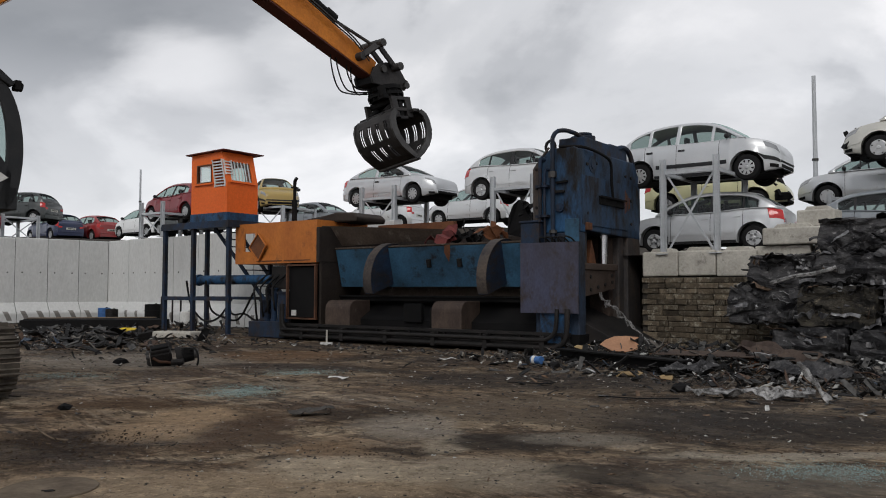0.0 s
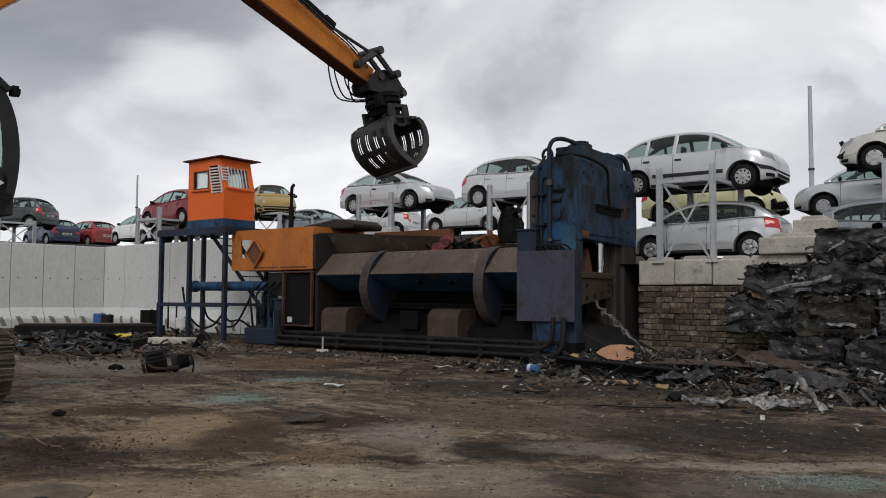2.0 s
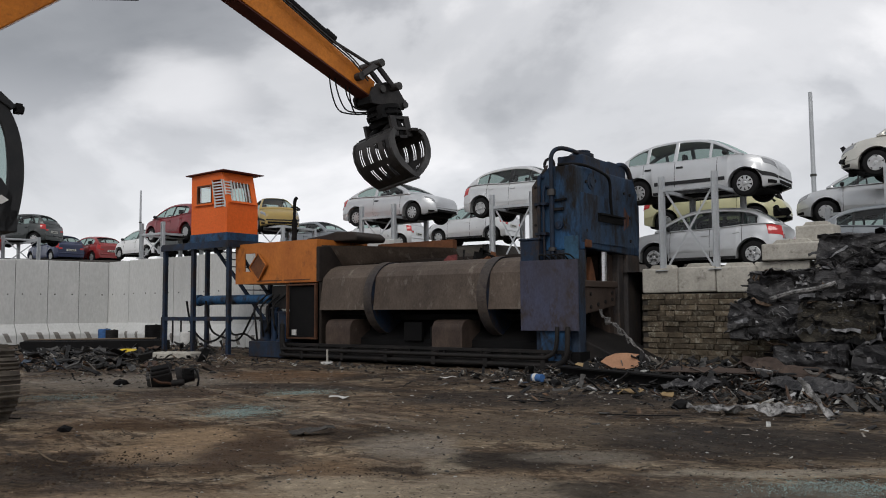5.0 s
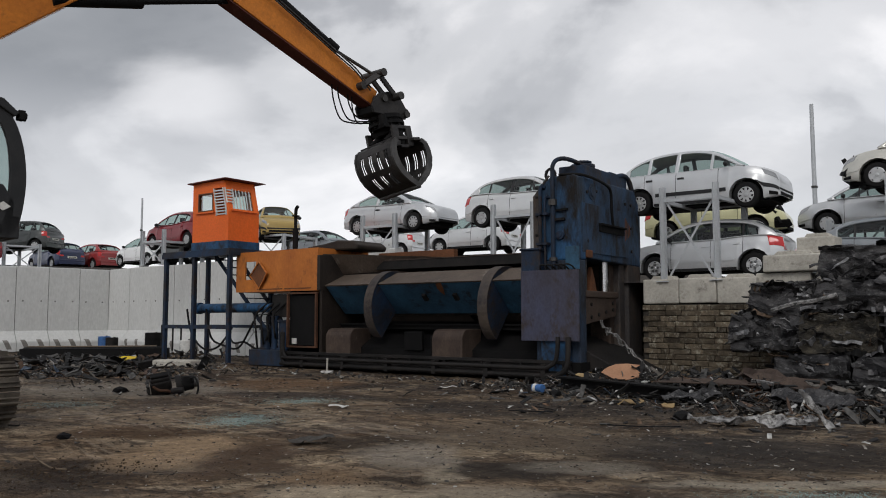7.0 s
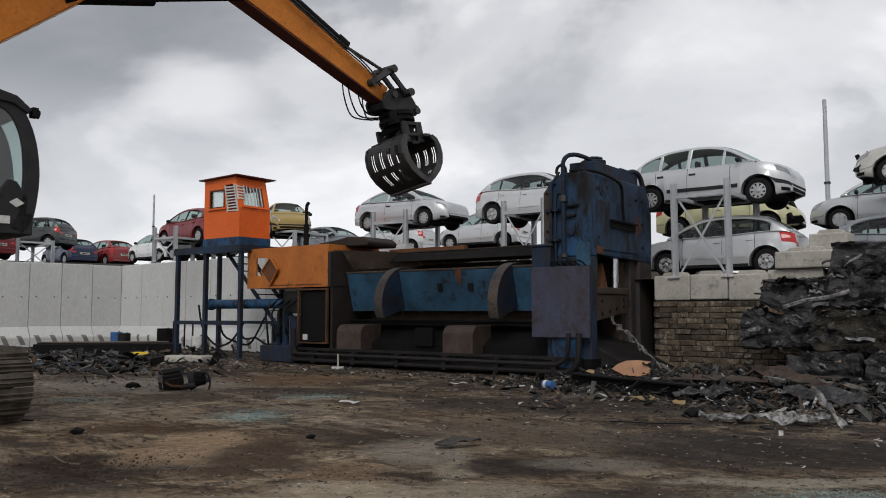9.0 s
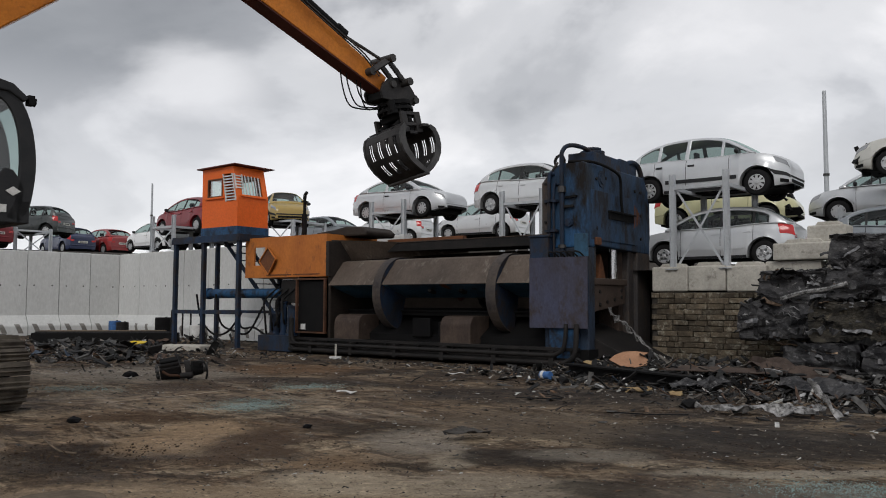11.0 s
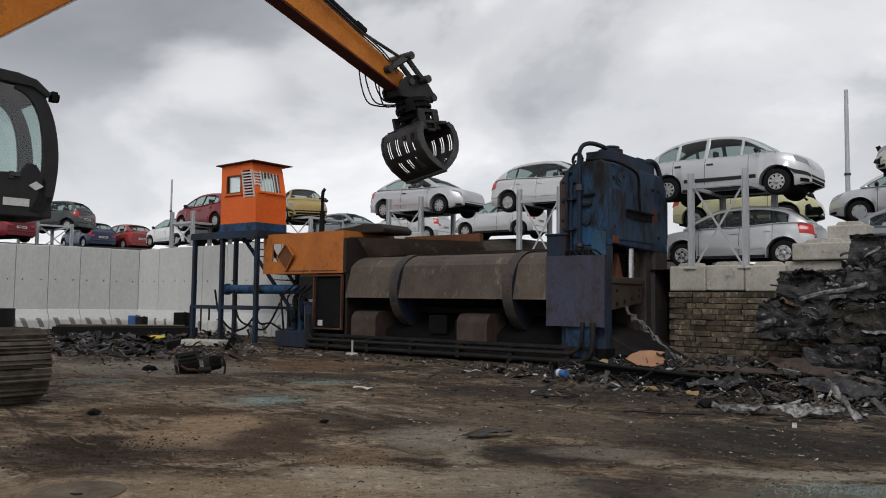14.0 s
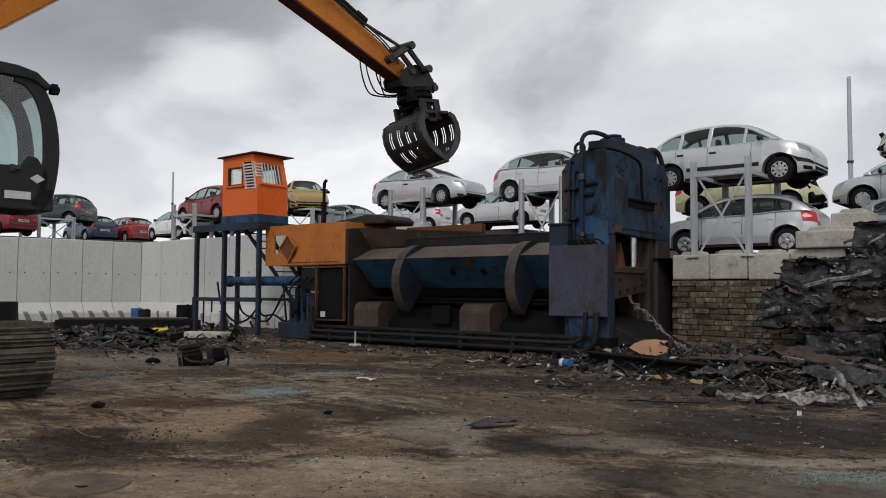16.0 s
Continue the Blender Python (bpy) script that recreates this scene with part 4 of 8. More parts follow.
    box(bm, 0.125, 0.155, 0.45, 3.0, 2.92, 4.08)
    part("access_plate", bm, "tower_dark", t, bevel=0.004)
    bm = B()
    tube(bm, curve_pts([(-0.35, 0.30, 4.74), (0.10, 0.42, 4.72), (0.24, 0.9, 4.68), (0.25, 1.6, 4.60), (0.25, 1.85, 4.45), (0.25, 1.88, 4.0), (0.25, 1.95, 3.64)], 6), 0.036)
    part("tower_pipe", bm, "black", t, smooth=True)
    bm = B()
    box(bm, -0.5, -0.10, 0.64, 0.85, 0.35, 2.76)
    part("guide_rail", bm, "brown", t, bevel=0.02)
    bm = B()
    box(bm, -0.7, -0.15, 2.55, 2.8, 0.35, 2.74)
    part("guide_rail", bm, "brown", t, bevel=0.02)
    bm = B()
    prism(bm, [(0.66, 1.24), (2.42, 1.44), (2.42, 1.88), (0.66, 1.88)], -0.6, 0.08, "x"); box(bm, -0.55, 0.12, 0.66, 2.50, 1.88, 2.04)
    part("shear_blade", bm, "brown", t, "rusty brown shear blade block", bevel=0.02)
    for x, y, z in ((0.08, 1.0, 1.42), (0.08, 1.4, 1.48), (0.08, 1.8, 1.54), (0.08, 2.2, 1.60), (0.08, 1.0, 1.72), (0.08, 2.2, 1.76)):
        bm = B(); rod(bm, (x - 0.02, y, z), (x + 0.03, y, z), 0.045, 8)
        part("bolt", bm, "dark", t)
    bm = B()
    rod(bm, (-0.08, 2.05, 2.03), (-0.08, 2.05, 2.80), 0.11, 20)
    part("ram", bm, "chrome", t, "bright polished ram", smooth=True)
    bm = B()
    rod(bm, (-0.05, 0.95, 2.03), (-0.05, 0.95, 2.80), 0.06, 14)
    part("guide_rod", bm, "steel", t, smooth=True)
    bm = B()
    prism(bm, [(1.22, 2.04), (1.62, 2.04), (1.50, 2.36), (1.36, 2.62), (1.28, 2.30)], -0.16, -0.06, "x")
    part("red_wedge", bm, "rust", t, "rust-red wedge beside the ram")
    # black filling of the throat, its shade given by colour
    bm = B()
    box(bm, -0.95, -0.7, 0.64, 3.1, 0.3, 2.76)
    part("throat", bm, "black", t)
    bm = B()
    box(bm, -0.62, 0.06, 0.8, 2.3, 4.6, 5.02); rod(bm, (-0.25, 1.35, 5.02), (-0.25, 1.35, 5.12), 0.30, 20); rod(bm, (-0.25, 1.35, 5.14), (-0.25, 1.35, 5.20), 0.22, 20)
    box(bm, -0.5, 0.0, 2.4, 3.4, 4.6, 5.08)
    part("cylinder_cap", bm, "blue_dark", t, bevel=0.02)
    bm = B()
    tube(bm, curve_pts([(-0.47, 0.20, 2.6), (-0.47, 0.20, 3.4), (-0.47, 0.20, 4.75), (-0.46, 0.21, 4.96), (-0.40, 0.30, 5.10), (-0.30, 0.50, 5.15), (-0.22, 0.85, 5.13), (-0.22, 1.15, 5.10)], 6), 0.052, 14)
    part("main_pipe", bm, "blue_dark", t, smooth=True)
    for z, h in ((4.02, 0.14), (2.72, 0.08)):
        bm = B(); rod(bm, (-0.47, 0.20, z), (-0.47, 0.20, z + h), 0.095, 6)
        part("pipe_union", bm, "steel", t)
    bm = B(); box(bm, -0.47, -0.20, 0.22, 0.31, 3.66, 3.72); rod(bm, (-0.23, 0.22, 3.69), (-0.23, 0.31, 3.69), 0.035, 8)
    part("pipe_clip", bm, "dark", t)
    bm = B()
    prism(bm, [(-1.03, 2.50), (-0.84, 2.50), (-0.84, 4.44), (-0.58, 4.73), (-0.62, 4.76), (-1.03, 4.27)], 0.262, 0.298, "y")
    part("edge_plate", bm, "tower_brown", t, "scorched edge plate of the column", bevel=0.008)
    bm = B(); box(bm, -0.20, 0.155, 0.270, 0.299, 2.52, 3.05)
    part("patch_plate", bm, "lidblue", t, "bright blue repair plate", bevel=0.006)
    for z in (2.9, 3.35, 3.8, 4.25):
        bm = B(); rod(bm, (-0.93, 0.262, z), (-0.93, 0.235, z), 0.035, 6)
        part("bolt", bm, "dark", t)
    for y, z in ((0.75, 4.35), (0.75, 3.2), (1.25, 4.42), (2.95, 4.3), (3.3, 3.1), (3.3, 3.7), (3.3, 4.3), (2.1, 4.45)):
        bm = B(); rod(bm, (0.128, y, z), (0.165, y, z), 0.04, 6)
        part("bolt", bm, "dark", t)
    bm = B(); rod(bm, (0.128, 1.05, 4.38), (0.15, 1.05, 4.38), 0.20, 24); rod(bm, (0.13, 1.05, 4.38), (0.175, 1.05, 4.38), 0.12, 20)
    part("port_cover", bm, "tower_dark", t, smooth=True)
    bm = B()
    for k in range(4):
        prism(bm, [(2.86 + 0.10 * k, 3.34 + 0.05 * k), (2.90 + 0.10 * k, 3.34 + 0.05 * k), (2.93 + 0.08 * k, 3.95 - 0.06 * k), (2.88 + 0.08 * k, 3.92 - 0.05 * k)], 0.156, 0.160, "x")
    part("rust_run", bm, "rust", t, "orange rust runs on the crosshead")
    for x, r, z1 in ((-0.80, 0.045, 4.35), (-0.68, 0.03, 4.1)):
        bm = B()
        tube(bm, curve_pts([(x, 0.2, 2.5), (x, 0.2, z1), (x + 0.05, 0.28, z1 + 0.12), (x + 0.1, 0.4, z1 + 0.14)], 4), r, 10)
        for z in (3.1, 3.8):
            box(bm, x - 0.09, x + 0.09, 0.12, 0.3, z, z + 0.06)
        part("riser_pipe", bm, "blue_dark", t, smooth=True)
    bm = B()
    for k in range(8):
        a0, a1 = k * math.tau / 8, (k + 1) * math.tau / 8
        bar(bm, (-0.68 + 0.13 * math.cos(a0), 0.5, 4.80 + 0.15 * math.sin(a0)), (-0.68 + 0.13 * math.cos(a1), 0.5, 4.80 + 0.15 * math.sin(a1)), 0.05, 0.06, (0, 1, 0))
    part("lifting_eye", bm, "dark", t)
    bm = B()
    tube(bm, curve_pts([(-0.1, 2.7, 4.9), (-0.02, 3.1, 5.08), (0.02, 3.5, 4.98), (0.05, 3.75, 4.45), (0.05, 3.75, 4.2)], 5), 0.065, 10)
    part("rear_pipe", bm, "blue_dark", t, smooth=True)
    for x, z in ((-0.32, 3.32),):
        bm = B(); rod(bm, (x, 0.31, z), (x, 0.24, z), 0.10, 16); rod(bm, (x, 0.26, z), (x, 0.22, z), 0.05, 12)
        part("port_cover", bm, "blue_dark", t, smooth=True)
    bm = B()
    box(bm, -1.25, -0.75, 0.05, 0.6, 2.48, 2.98); box(bm, -1.28, -0.72, 0.02, 0.63, 2.98, 3.03)
    part("oil_tank", bm, "blue_dark", t, bevel=0.015)
    bm = B()
    for k in range(5):
        x = -0.75 + k * 0.16
        tube(bm, curve_pts([(x, 0.1, 2.46), (x + 0.03, 0.02, 2.62), (x + 0.14, 0.1, 2.60), (x + 0.2, 0.2, 2.5)], 4), 0.02)
    part("valve_hose", bm, "rubber", t, smooth=True)
    bm = B()
    prism(bm, [(-1.22, -0.02), (-0.42, -0.04), (0.23, 0.06), (0.23, 0.10), (-0.42, 0.0), (-1.22, 0.02)], 0.88, 2.50, "z")
    part("guard_plate", bm, "violet", t, "faded violet-blue sheet guard", bevel=0.006)
    bm = B()
    box(bm, -0.75, -0.08, 0.06, 0.3, 0.0, 0.95)
    part("column_foot", bm, "blue", t, bevel=0.02)
    bm = B()
    prism(bm, [(-0.6, 0.0), (1.5, 0.0), (1.0, 0.22), (0.15, 0.62), (-0.6, 0.95)], 0.66, 3.0, "y")
    part("discharge_chute", bm, "dark", t, bevel=0.02)
    return t


def build_lid():
    """The rotating clamp lid: its origin is on its axis; angle 0 has the front edge level with the axis."""
    t = new("press_lid")
    t.parent = baler
    t.matrix_local = Matrix.Translation((0, LID_AXIS[0], LID_AXIS[1]))
    R = 0.97
    # brown skin: from the edge (angle 0) up over the back; angles measured from the front (-y) upwards
    def arc(r, a0, a1, n):
        return [(-r * math.cos(radians(a0 + (a1 - a0) * k / n)), r * math.sin(radians(a0 + (a1 - a0) * k / n))) for k in range(n + 1)]
    outer = arc(R, -3.4, 52, 1) + arc(R, 62, 150, 6)
    inner = [(p[0] * 0.95, p[1] * 0.95) for p in outer][::-1]
    bm = B()
    prism(bm, outer + inner, -7.9, -1.25, "x")
    part("outer_skin", bm, "lidbrown", t, "scuffed brown curved skin", bevel=0.008)
    bm = B()
    q = arc(R - 0.01, 0, 0, 1)[0]
    prism(bm, [(q[0] + 0.06, -0.055), (q[0] + 0.06, -0.004), (0.20, -0.004), (0.20, -0.055)], -7.88, -1.27, "x")
    part("blue_face", bm, "lidblue", t, "blue painted flat face")
    for x in (-4.55, -3.55):
        bm = B()
        box(bm, x - 0.06, x + 0.06, -0.56, -0.34, -0.13, -0.05)
        part("lug", bm, "dark", t, bevel=0.01)
    for x0 in (-6.20, -2.52):
        bm = B()
        ring = arc(0.995, -100, 118, 28) + [(0.12, 0.0)]
        prism(bm, ring, x0 + 0.04, x0 + 0.30, "x")
        part("rib", bm, "blue_dark", t, "thick curved blue rib")
        bm = B()
        band = arc(1.010, -98, 116, 28) + arc(0.995, -98, 116, 28)[::-1]
        prism(bm, band, x0 + 0.03, x0 + 0.31, "x")
        part("rib_band", bm, "ribband", t)
    bm = B()
    rod(bm, (-7.95, 0.12, 0.06), (-1.2, 0.12, 0.06), 0.08, 16)
    part("shaft", bm, "black", t, smooth=True)
    bm = B()
    pts = [(-3.98, 0.55), (-3.80, 0.57), (-3.83, 0.30), (-3.90, 0.02), (-3.96, 0.16), (-4.02, 0.34)]
    vs = [bm.verts.new((x, q[0] + 0.02 + 0.85 * (0.58 - s), -0.059)) for x, s in pts]
    bm.faces.new(vs)
    part("paint_scar", bm, "rust", t, "red primer scar in the paint")
    return t


def build_top_lid():
    """The upper clamp that closes over the trough: a heavy slab that lifts and drops."""
    t = new("upper_clamp")
    t.parent = baler
    bm = B()
    box(bm, -7.0, -1.0, 1.55, 2.9, -0.22, 0.0); box(bm, -7.0, -1.0, 1.52, 1.55, -0.24, 0.012)
    part("slab", bm, "dark", t, bevel=0.012)
    bm = B()
    box(bm, -7.0, -1.0, 1.50, 1.60, 0.014, 0.035)
    part("edge_strip", bm, "brown", t)
    bm = B()
    for k in range(7):
        box(bm, -6.6 + k * 0.9, -6.55 + k * 0.9, 1.6, 2.85, 0.0, 0.05)
    part("stiffener", bm, "dark", t)
    return t


baler = build_baler()
lid = build_lid()
clamp = build_top_lid()


# ---- operator booth on its stand ----
def build_booth_stand():
    t = thing("booth_stand", BAL, "dark blue steel stand with platform and open stair", "stand")
    for x, y in ((-14.95, 0.0), (-13.45, 0.0), (-11.70, 0.0), (-14.95, 1.7), (-11.70, 1.7)):
        bm = B(); box(bm, x - 0.065, x + 0.065, y - 0.065, y + 0.065, 0, 3.5); box(bm, x - 0.14, x + 0.14, y - 0.14, y + 0.14, -0.02, 0.03)
        part("post", bm, "blue_dark", t, bevel=0.008)
    bm = B()
    box(bm, -15.05, -11.6, -0.1, 1.85, 3.5, 3.58)
    part("platform", bm, "blue_dark", t, bevel=0.008)
    bm = B()
    box(bm, -15.05, -11.6, -0.12, -0.06, 3.36, 3.52); box(bm, -11.62, -11.56, -0.1, 1.85, 3.36, 3.52)
    part("edge_beam", bm, "blue_dark", t)
    for a, b, w in (((-15.0, 0, 1.12), (-11.6, 0, 1.12), 0.12), ((-14.95, 1.7, 1.12), (-11.7, 1.7, 1.12), 0.1), ((-14.95, 0, 1.12), (-14.95, 1.7, 1.12), 0.1)):
        bm = B(); bar(bm, a, b, w, w)
        part("cross_rail", bm, "blue_dark", t, bevel=0.006)
    for y in (0.75, 1.65):
        bm = B(); bar(bm, (-13.35, y, 3.45), (-10.75, y, 0.95), 0.045, 0.12)
        part("stringer", bm, "blue_dark", t)
    for k in range(9):
        f = (k + 0.5) / 9.5
        bm = B(); box(bm, -13.3 + 2.6 * f - 0.13, -13.3 + 2.6 * f + 0.13, 0.77, 1.63, 3.45 - 2.45 * f - 0.012, 3.45 - 2.45 * f + 0.012)
        part("tread", bm, "blue_dark", t)
    bm = B(); rod(bm, (-13.9, 0.55, 1.72), (-10.3, 0.55, 1.72), 0.15, 16); rod(bm, (-13.95, 0.55, 1.72), (-13.8, 0.55, 1.72), 0.19, 16)
    part("blue_cylinder", bm, "blue", t, "blue hydraulic cylinder", smooth=True)
    for k in (0, 2, 4):
        bm = B()
        x = -14.2 + 0.5 * k
        tube(bm, curve_pts([(x, 0.3, 1.7), (x + 0.2, 0.35, 0.9 - 0.05 * k), (x + 0.9, 0.3, 0.42 + 0.06 * k), (x + 1.7, 0.25, 0.5), (x + 2.3, 0.3, 1.1 + 0.1 * k)], 6), 0.033)
        part("hose", bm, "rubber", t, smooth=True)
    return t


def build_booth():
    t = thing("operator_booth", BAL @ Matrix.Translation((0, 0, 3.582)), "bright orange operator booth with barred windows on a stand", "booth")
    x0, x1, y0, y1, h = -13.58, -11.80, -0.02, 1.22, 2.06
    bm = B()
    box(bm, x0 - 0.02, x1 + 0.02, y0 - 0.02, y1 + 0.02, 0, 0.24)
    part("skirt", bm, "blue", t, "blue painted base skirt", bevel=0.01)
    bm = B()
    # front wall with a window opening
    wz0, wz1 = 1.15, 1.72
    a, b = x0 + 0.30, x0 + 1.05
    box(bm, x0, a, y0, y0 + 0.05, 0.24, h); box(bm, b, x1 - 0.56, y0, y0 + 0.05, 0.24, h); box(bm, x1 - 0.08, x1, y0, y0 + 0.05, 0.24, h)
    box(bm, a, b, y0, y0 + 0.05, 0.24, wz0); box(bm, a, b, y0, y0 + 0.05, wz1, h)
    box(bm, x1 - 0.56, x1 - 0.08, y0, y0 + 0.05, 0.24, 1.0); box(bm, x1 - 0.56, x1 - 0.08, y0, y0 + 0.05, 1.84, h)
    part("front_wall", bm, "booth", t)
    bm = B()
    box(bm, x1 - 0.05, x1, y0 + 0.05, y0 + 0.2, 0.24, h); box(bm, x1 - 0.05, x1, y1 - 0.2, y1, 0.24, h)
    box(bm, x1 - 0.05, x1, y0 + 0.2, y1 - 0.2, 0.24, 1.2); box(bm, x1 - 0.05, x1, y0 + 0.2, y1 - 0.2, 1.78, h)
    part("end_wall", bm, "booth", t)
    bm = B()
    c, d = x0 + 0.45, x1 - 0.5
    box(bm, x0, c, y1 - 0.05, y1, 0.24, h); box(bm, d, x1 - 0.05, y1 - 0.05, y1, 0.24, h)
    box(bm, c, d, y1 - 0.05, y1, 0.24, 1.1); box(bm, c, d, y1 - 0.05, y1, 1.75, h)
    part("back_wall", bm, "booth", t)
    bm = B()
    box(bm, x0, x0 + 0.05, y0 + 0.05, y0 + 0.35, 0.24, h); box(bm, x0, x0 + 0.05, y1 - 0.4, y1 - 0.05, 0.24, h)
    box(bm, x0, x0 + 0.05, y0 + 0.35, y1 - 0.4, 0.24, 1.1); box(bm, x0, x0 + 0.05, y0 + 0.35, y1 - 0.4, 1.75, h)
    part("side_wall", bm, "booth", t)
    bm = B()
    for s in ((a, b, wz0, wz0 + 0.04), (a, b, wz1 - 0.04, wz1), (a, a + 0.04, wz0 + 0.04, wz1 - 0.04), (b - 0.04, b, wz0 + 0.04, wz1 - 0.04)):
        box(bm, s[0], s[1], y0 - 0.03, y0 + 0.01, s[2], s[3])
    part("window_frame", bm, "rust", t)
    bm = B(); box(bm, a, b, y0 + 0.02, y0 + 0.03, wz0, wz1)
    g = part("pane", bm, "glass_sky", t); g.visible_shadow = False
    bm = B(); box(bm, x1 - 0.03, x1 - 0.02, y0 + 0.2, y1 - 0.2, 1.2, 1.78)
    g = part("pane", bm, "glass", t); g.visible_shadow = False
    for k in range(6):
        y = y0 + 0.26 + k * 0.135
        bm = B(); box(bm, x1 - 0.012, x1 + 0.018, y - 0.012, y + 0.012, 1.2, 1.8)
        part("window_bar", bm, "white", t)
    bm = B()
    for k in range(9):
        box(bm, x1 - 0.55, x1 - 0.09, y0 - 0.025, y0 + 0.01, 1.02 + k * 0.09, 1.058 + k * 0.09)
    box(bm, x1 - 0.58, x1 - 0.54, y0 - 0.035, y0 + 0.01, 1.0, 1.84); box(bm, x1 - 0.10, x1 - 0.06, y0 - 0.035, y0 + 0.01, 1.0, 1.84)
    part("louvre", bm, "white", t, "white slatted louvre")
    bm = B()
    for k in range(5):
        box(bm, x1 - 0.005, x1 + 0.030, y0 - 0.02, y0 + 0.28, 1.38 + k * 0.09, 1.418 + k * 0.09)
    for yy in (y0 - 0.03, y0 + 0.26):
        box(bm, x1 - 0.005, x1 + 0.034, yy, yy + 0.03, 1.36, 1.82)
    part("louvre", bm, "white", t, "white slatted louvre")
    bm = B()
    box(bm, a - 0.08, b + 0.08, y0 - 0.07, y0, wz0 - 0.05, wz0)
    part("window_sill", bm, "booth", t)
    bm = B()
    box(bm, x1 - 0.02, x1 + 0.06, y0 + 0.1, y1 - 0.1, 1.13, 1.18)
    part("window_sill", bm, "booth", t)
    # the end with the barred window leans inwards above the sill
    for o in t.children:
        m = bmesh.new(); m.from_mesh(o.data)
        bmesh.ops.bisect_plane(m, geom=m.verts[:] + m.edges[:] + m.faces[:], plane_co=(0, 0, 1.12), plane_no=(0, 0, 1))
        for v in m.verts:
            if v.co.z > 1.12:
                v.co.x -= (v.co.z - 1.12) * 0.27 * min(1.0, max(0.0, (v.co.x - x0 - 1.0) / 0.25))
            v.co.z *= 1.06
        m.to_mesh(o.data); m.free()
    bm = B()
    h *= 1.06
    prism(bm, [(x0 - 0.14, h - 0.02), (x1 - 0.02, h + 0.02), (x1 - 0.02, h + 0.05), (x0 - 0.14, h + 0.02)], y0 - 0.14, y1 + 0.28, "y")
    part("roof", bm, "boothroof", t, "thin dark red overhanging roof", bevel=0.006)
    return t


build_booth_stand()
build_booth()


# ---- scrap cars ----
def lerp_list(pts, x):
    for (x0, z0), (x1, z1) in zip(pts, pts[1:]):
        if x0 <= x <= x1 or x1 <= x <= x0:
            return z0 + (z1 - z0) * ((x - x0) / (x1 - x0) if x1 != x0 else 0)
    return pts[0][1] if abs(x - pts[0][0]) < abs(x - pts[-1][0]) else pts[-1][1]


WHEEL = {}


def wheel_parts(parent, r, x, y, side, style):
    """Tyre and rim of one wheel; side is +1 for the left of the car."""
    key = (round(r, 3), style)
    if key not in WHEEL:
        bm = B()
        lathe(bm, [(r * 0.58, -0.085), (r * 0.86, -0.098), (r * 0.97, -0.082), (r, -0.05), (r, 0.05), (r * 0.97, 0.082), (r * 0.86, 0.098), (r * 0.58, 0.085)], 28)
        bmesh.ops.recalc_face_normals(bm, faces=bm.faces[:])
        me = bpy.data.meshes.new("tyre"); bm.to_mesh(me); bm.free(); me.materials.append(M["rubber"])
        for p in me.polygons:
            p.use_smooth = True
        bm = B()
        n = {"five": 5, "cover": 9, "six": 6}[style]
        lathe(bm, [(r * 0.54, -0.06), (r * 0.61, -0.09), (r * 0.61, 0.092), (r * 0.57, 0.096), (r * 0.54, 0.07)], 28)
        lathe(bm, [(r * 0.17, 0.02), (r * 0.17, 0.085), (r * 0.10, 0.098), (r * 0.02, 0.098)], 14)
        wd = 0.5 * r * (0.62 if style == "five" else 0.40 if style == "cover" else 0.5) * (5 / n if style != "cover" else 0.62)
        for k in range(n):
            a = k * math.tau / n
            m = Matrix.Rotation(-a, 4, "Y")
            prism(bm, [(-wd * 0.9, r * 0.12), (wd * 0.9, r * 0.12), (wd * 0.75, r * 0.60), (-wd * 0.75, r * 0.60)], 0.058, 0.086, "y", m)
        bmesh.ops.recalc_face_normals(bm, faces=bm.faces[:])
        rim = bpy.data.meshes.new("rim"); bm.to_mesh(rim); bm.free(); rim.materials.append(M["alloy"])
        bm = B(); rod(bm, (0, -0.03, 0), (0, 0.03, 0), r * 0.6, 20)
        disc = bpy.data.meshes.new("brake_disc"); bm.to_mesh(disc); bm.free(); disc.materials.append(M["black"])
        WHEEL[key] = (me, rim, disc)
    tyre, rim, disc = WHEEL[key]
    w = new("wheel", tyre); w.parent = parent
    w.matrix_local = pose(x, y, r, 0, (x * 57) % 40, 0 if side > 0 else 180)
    for name, me in (("rim", rim), ("brake_disc", disc)):
        o = new(name, me); o.parent = w
    return w


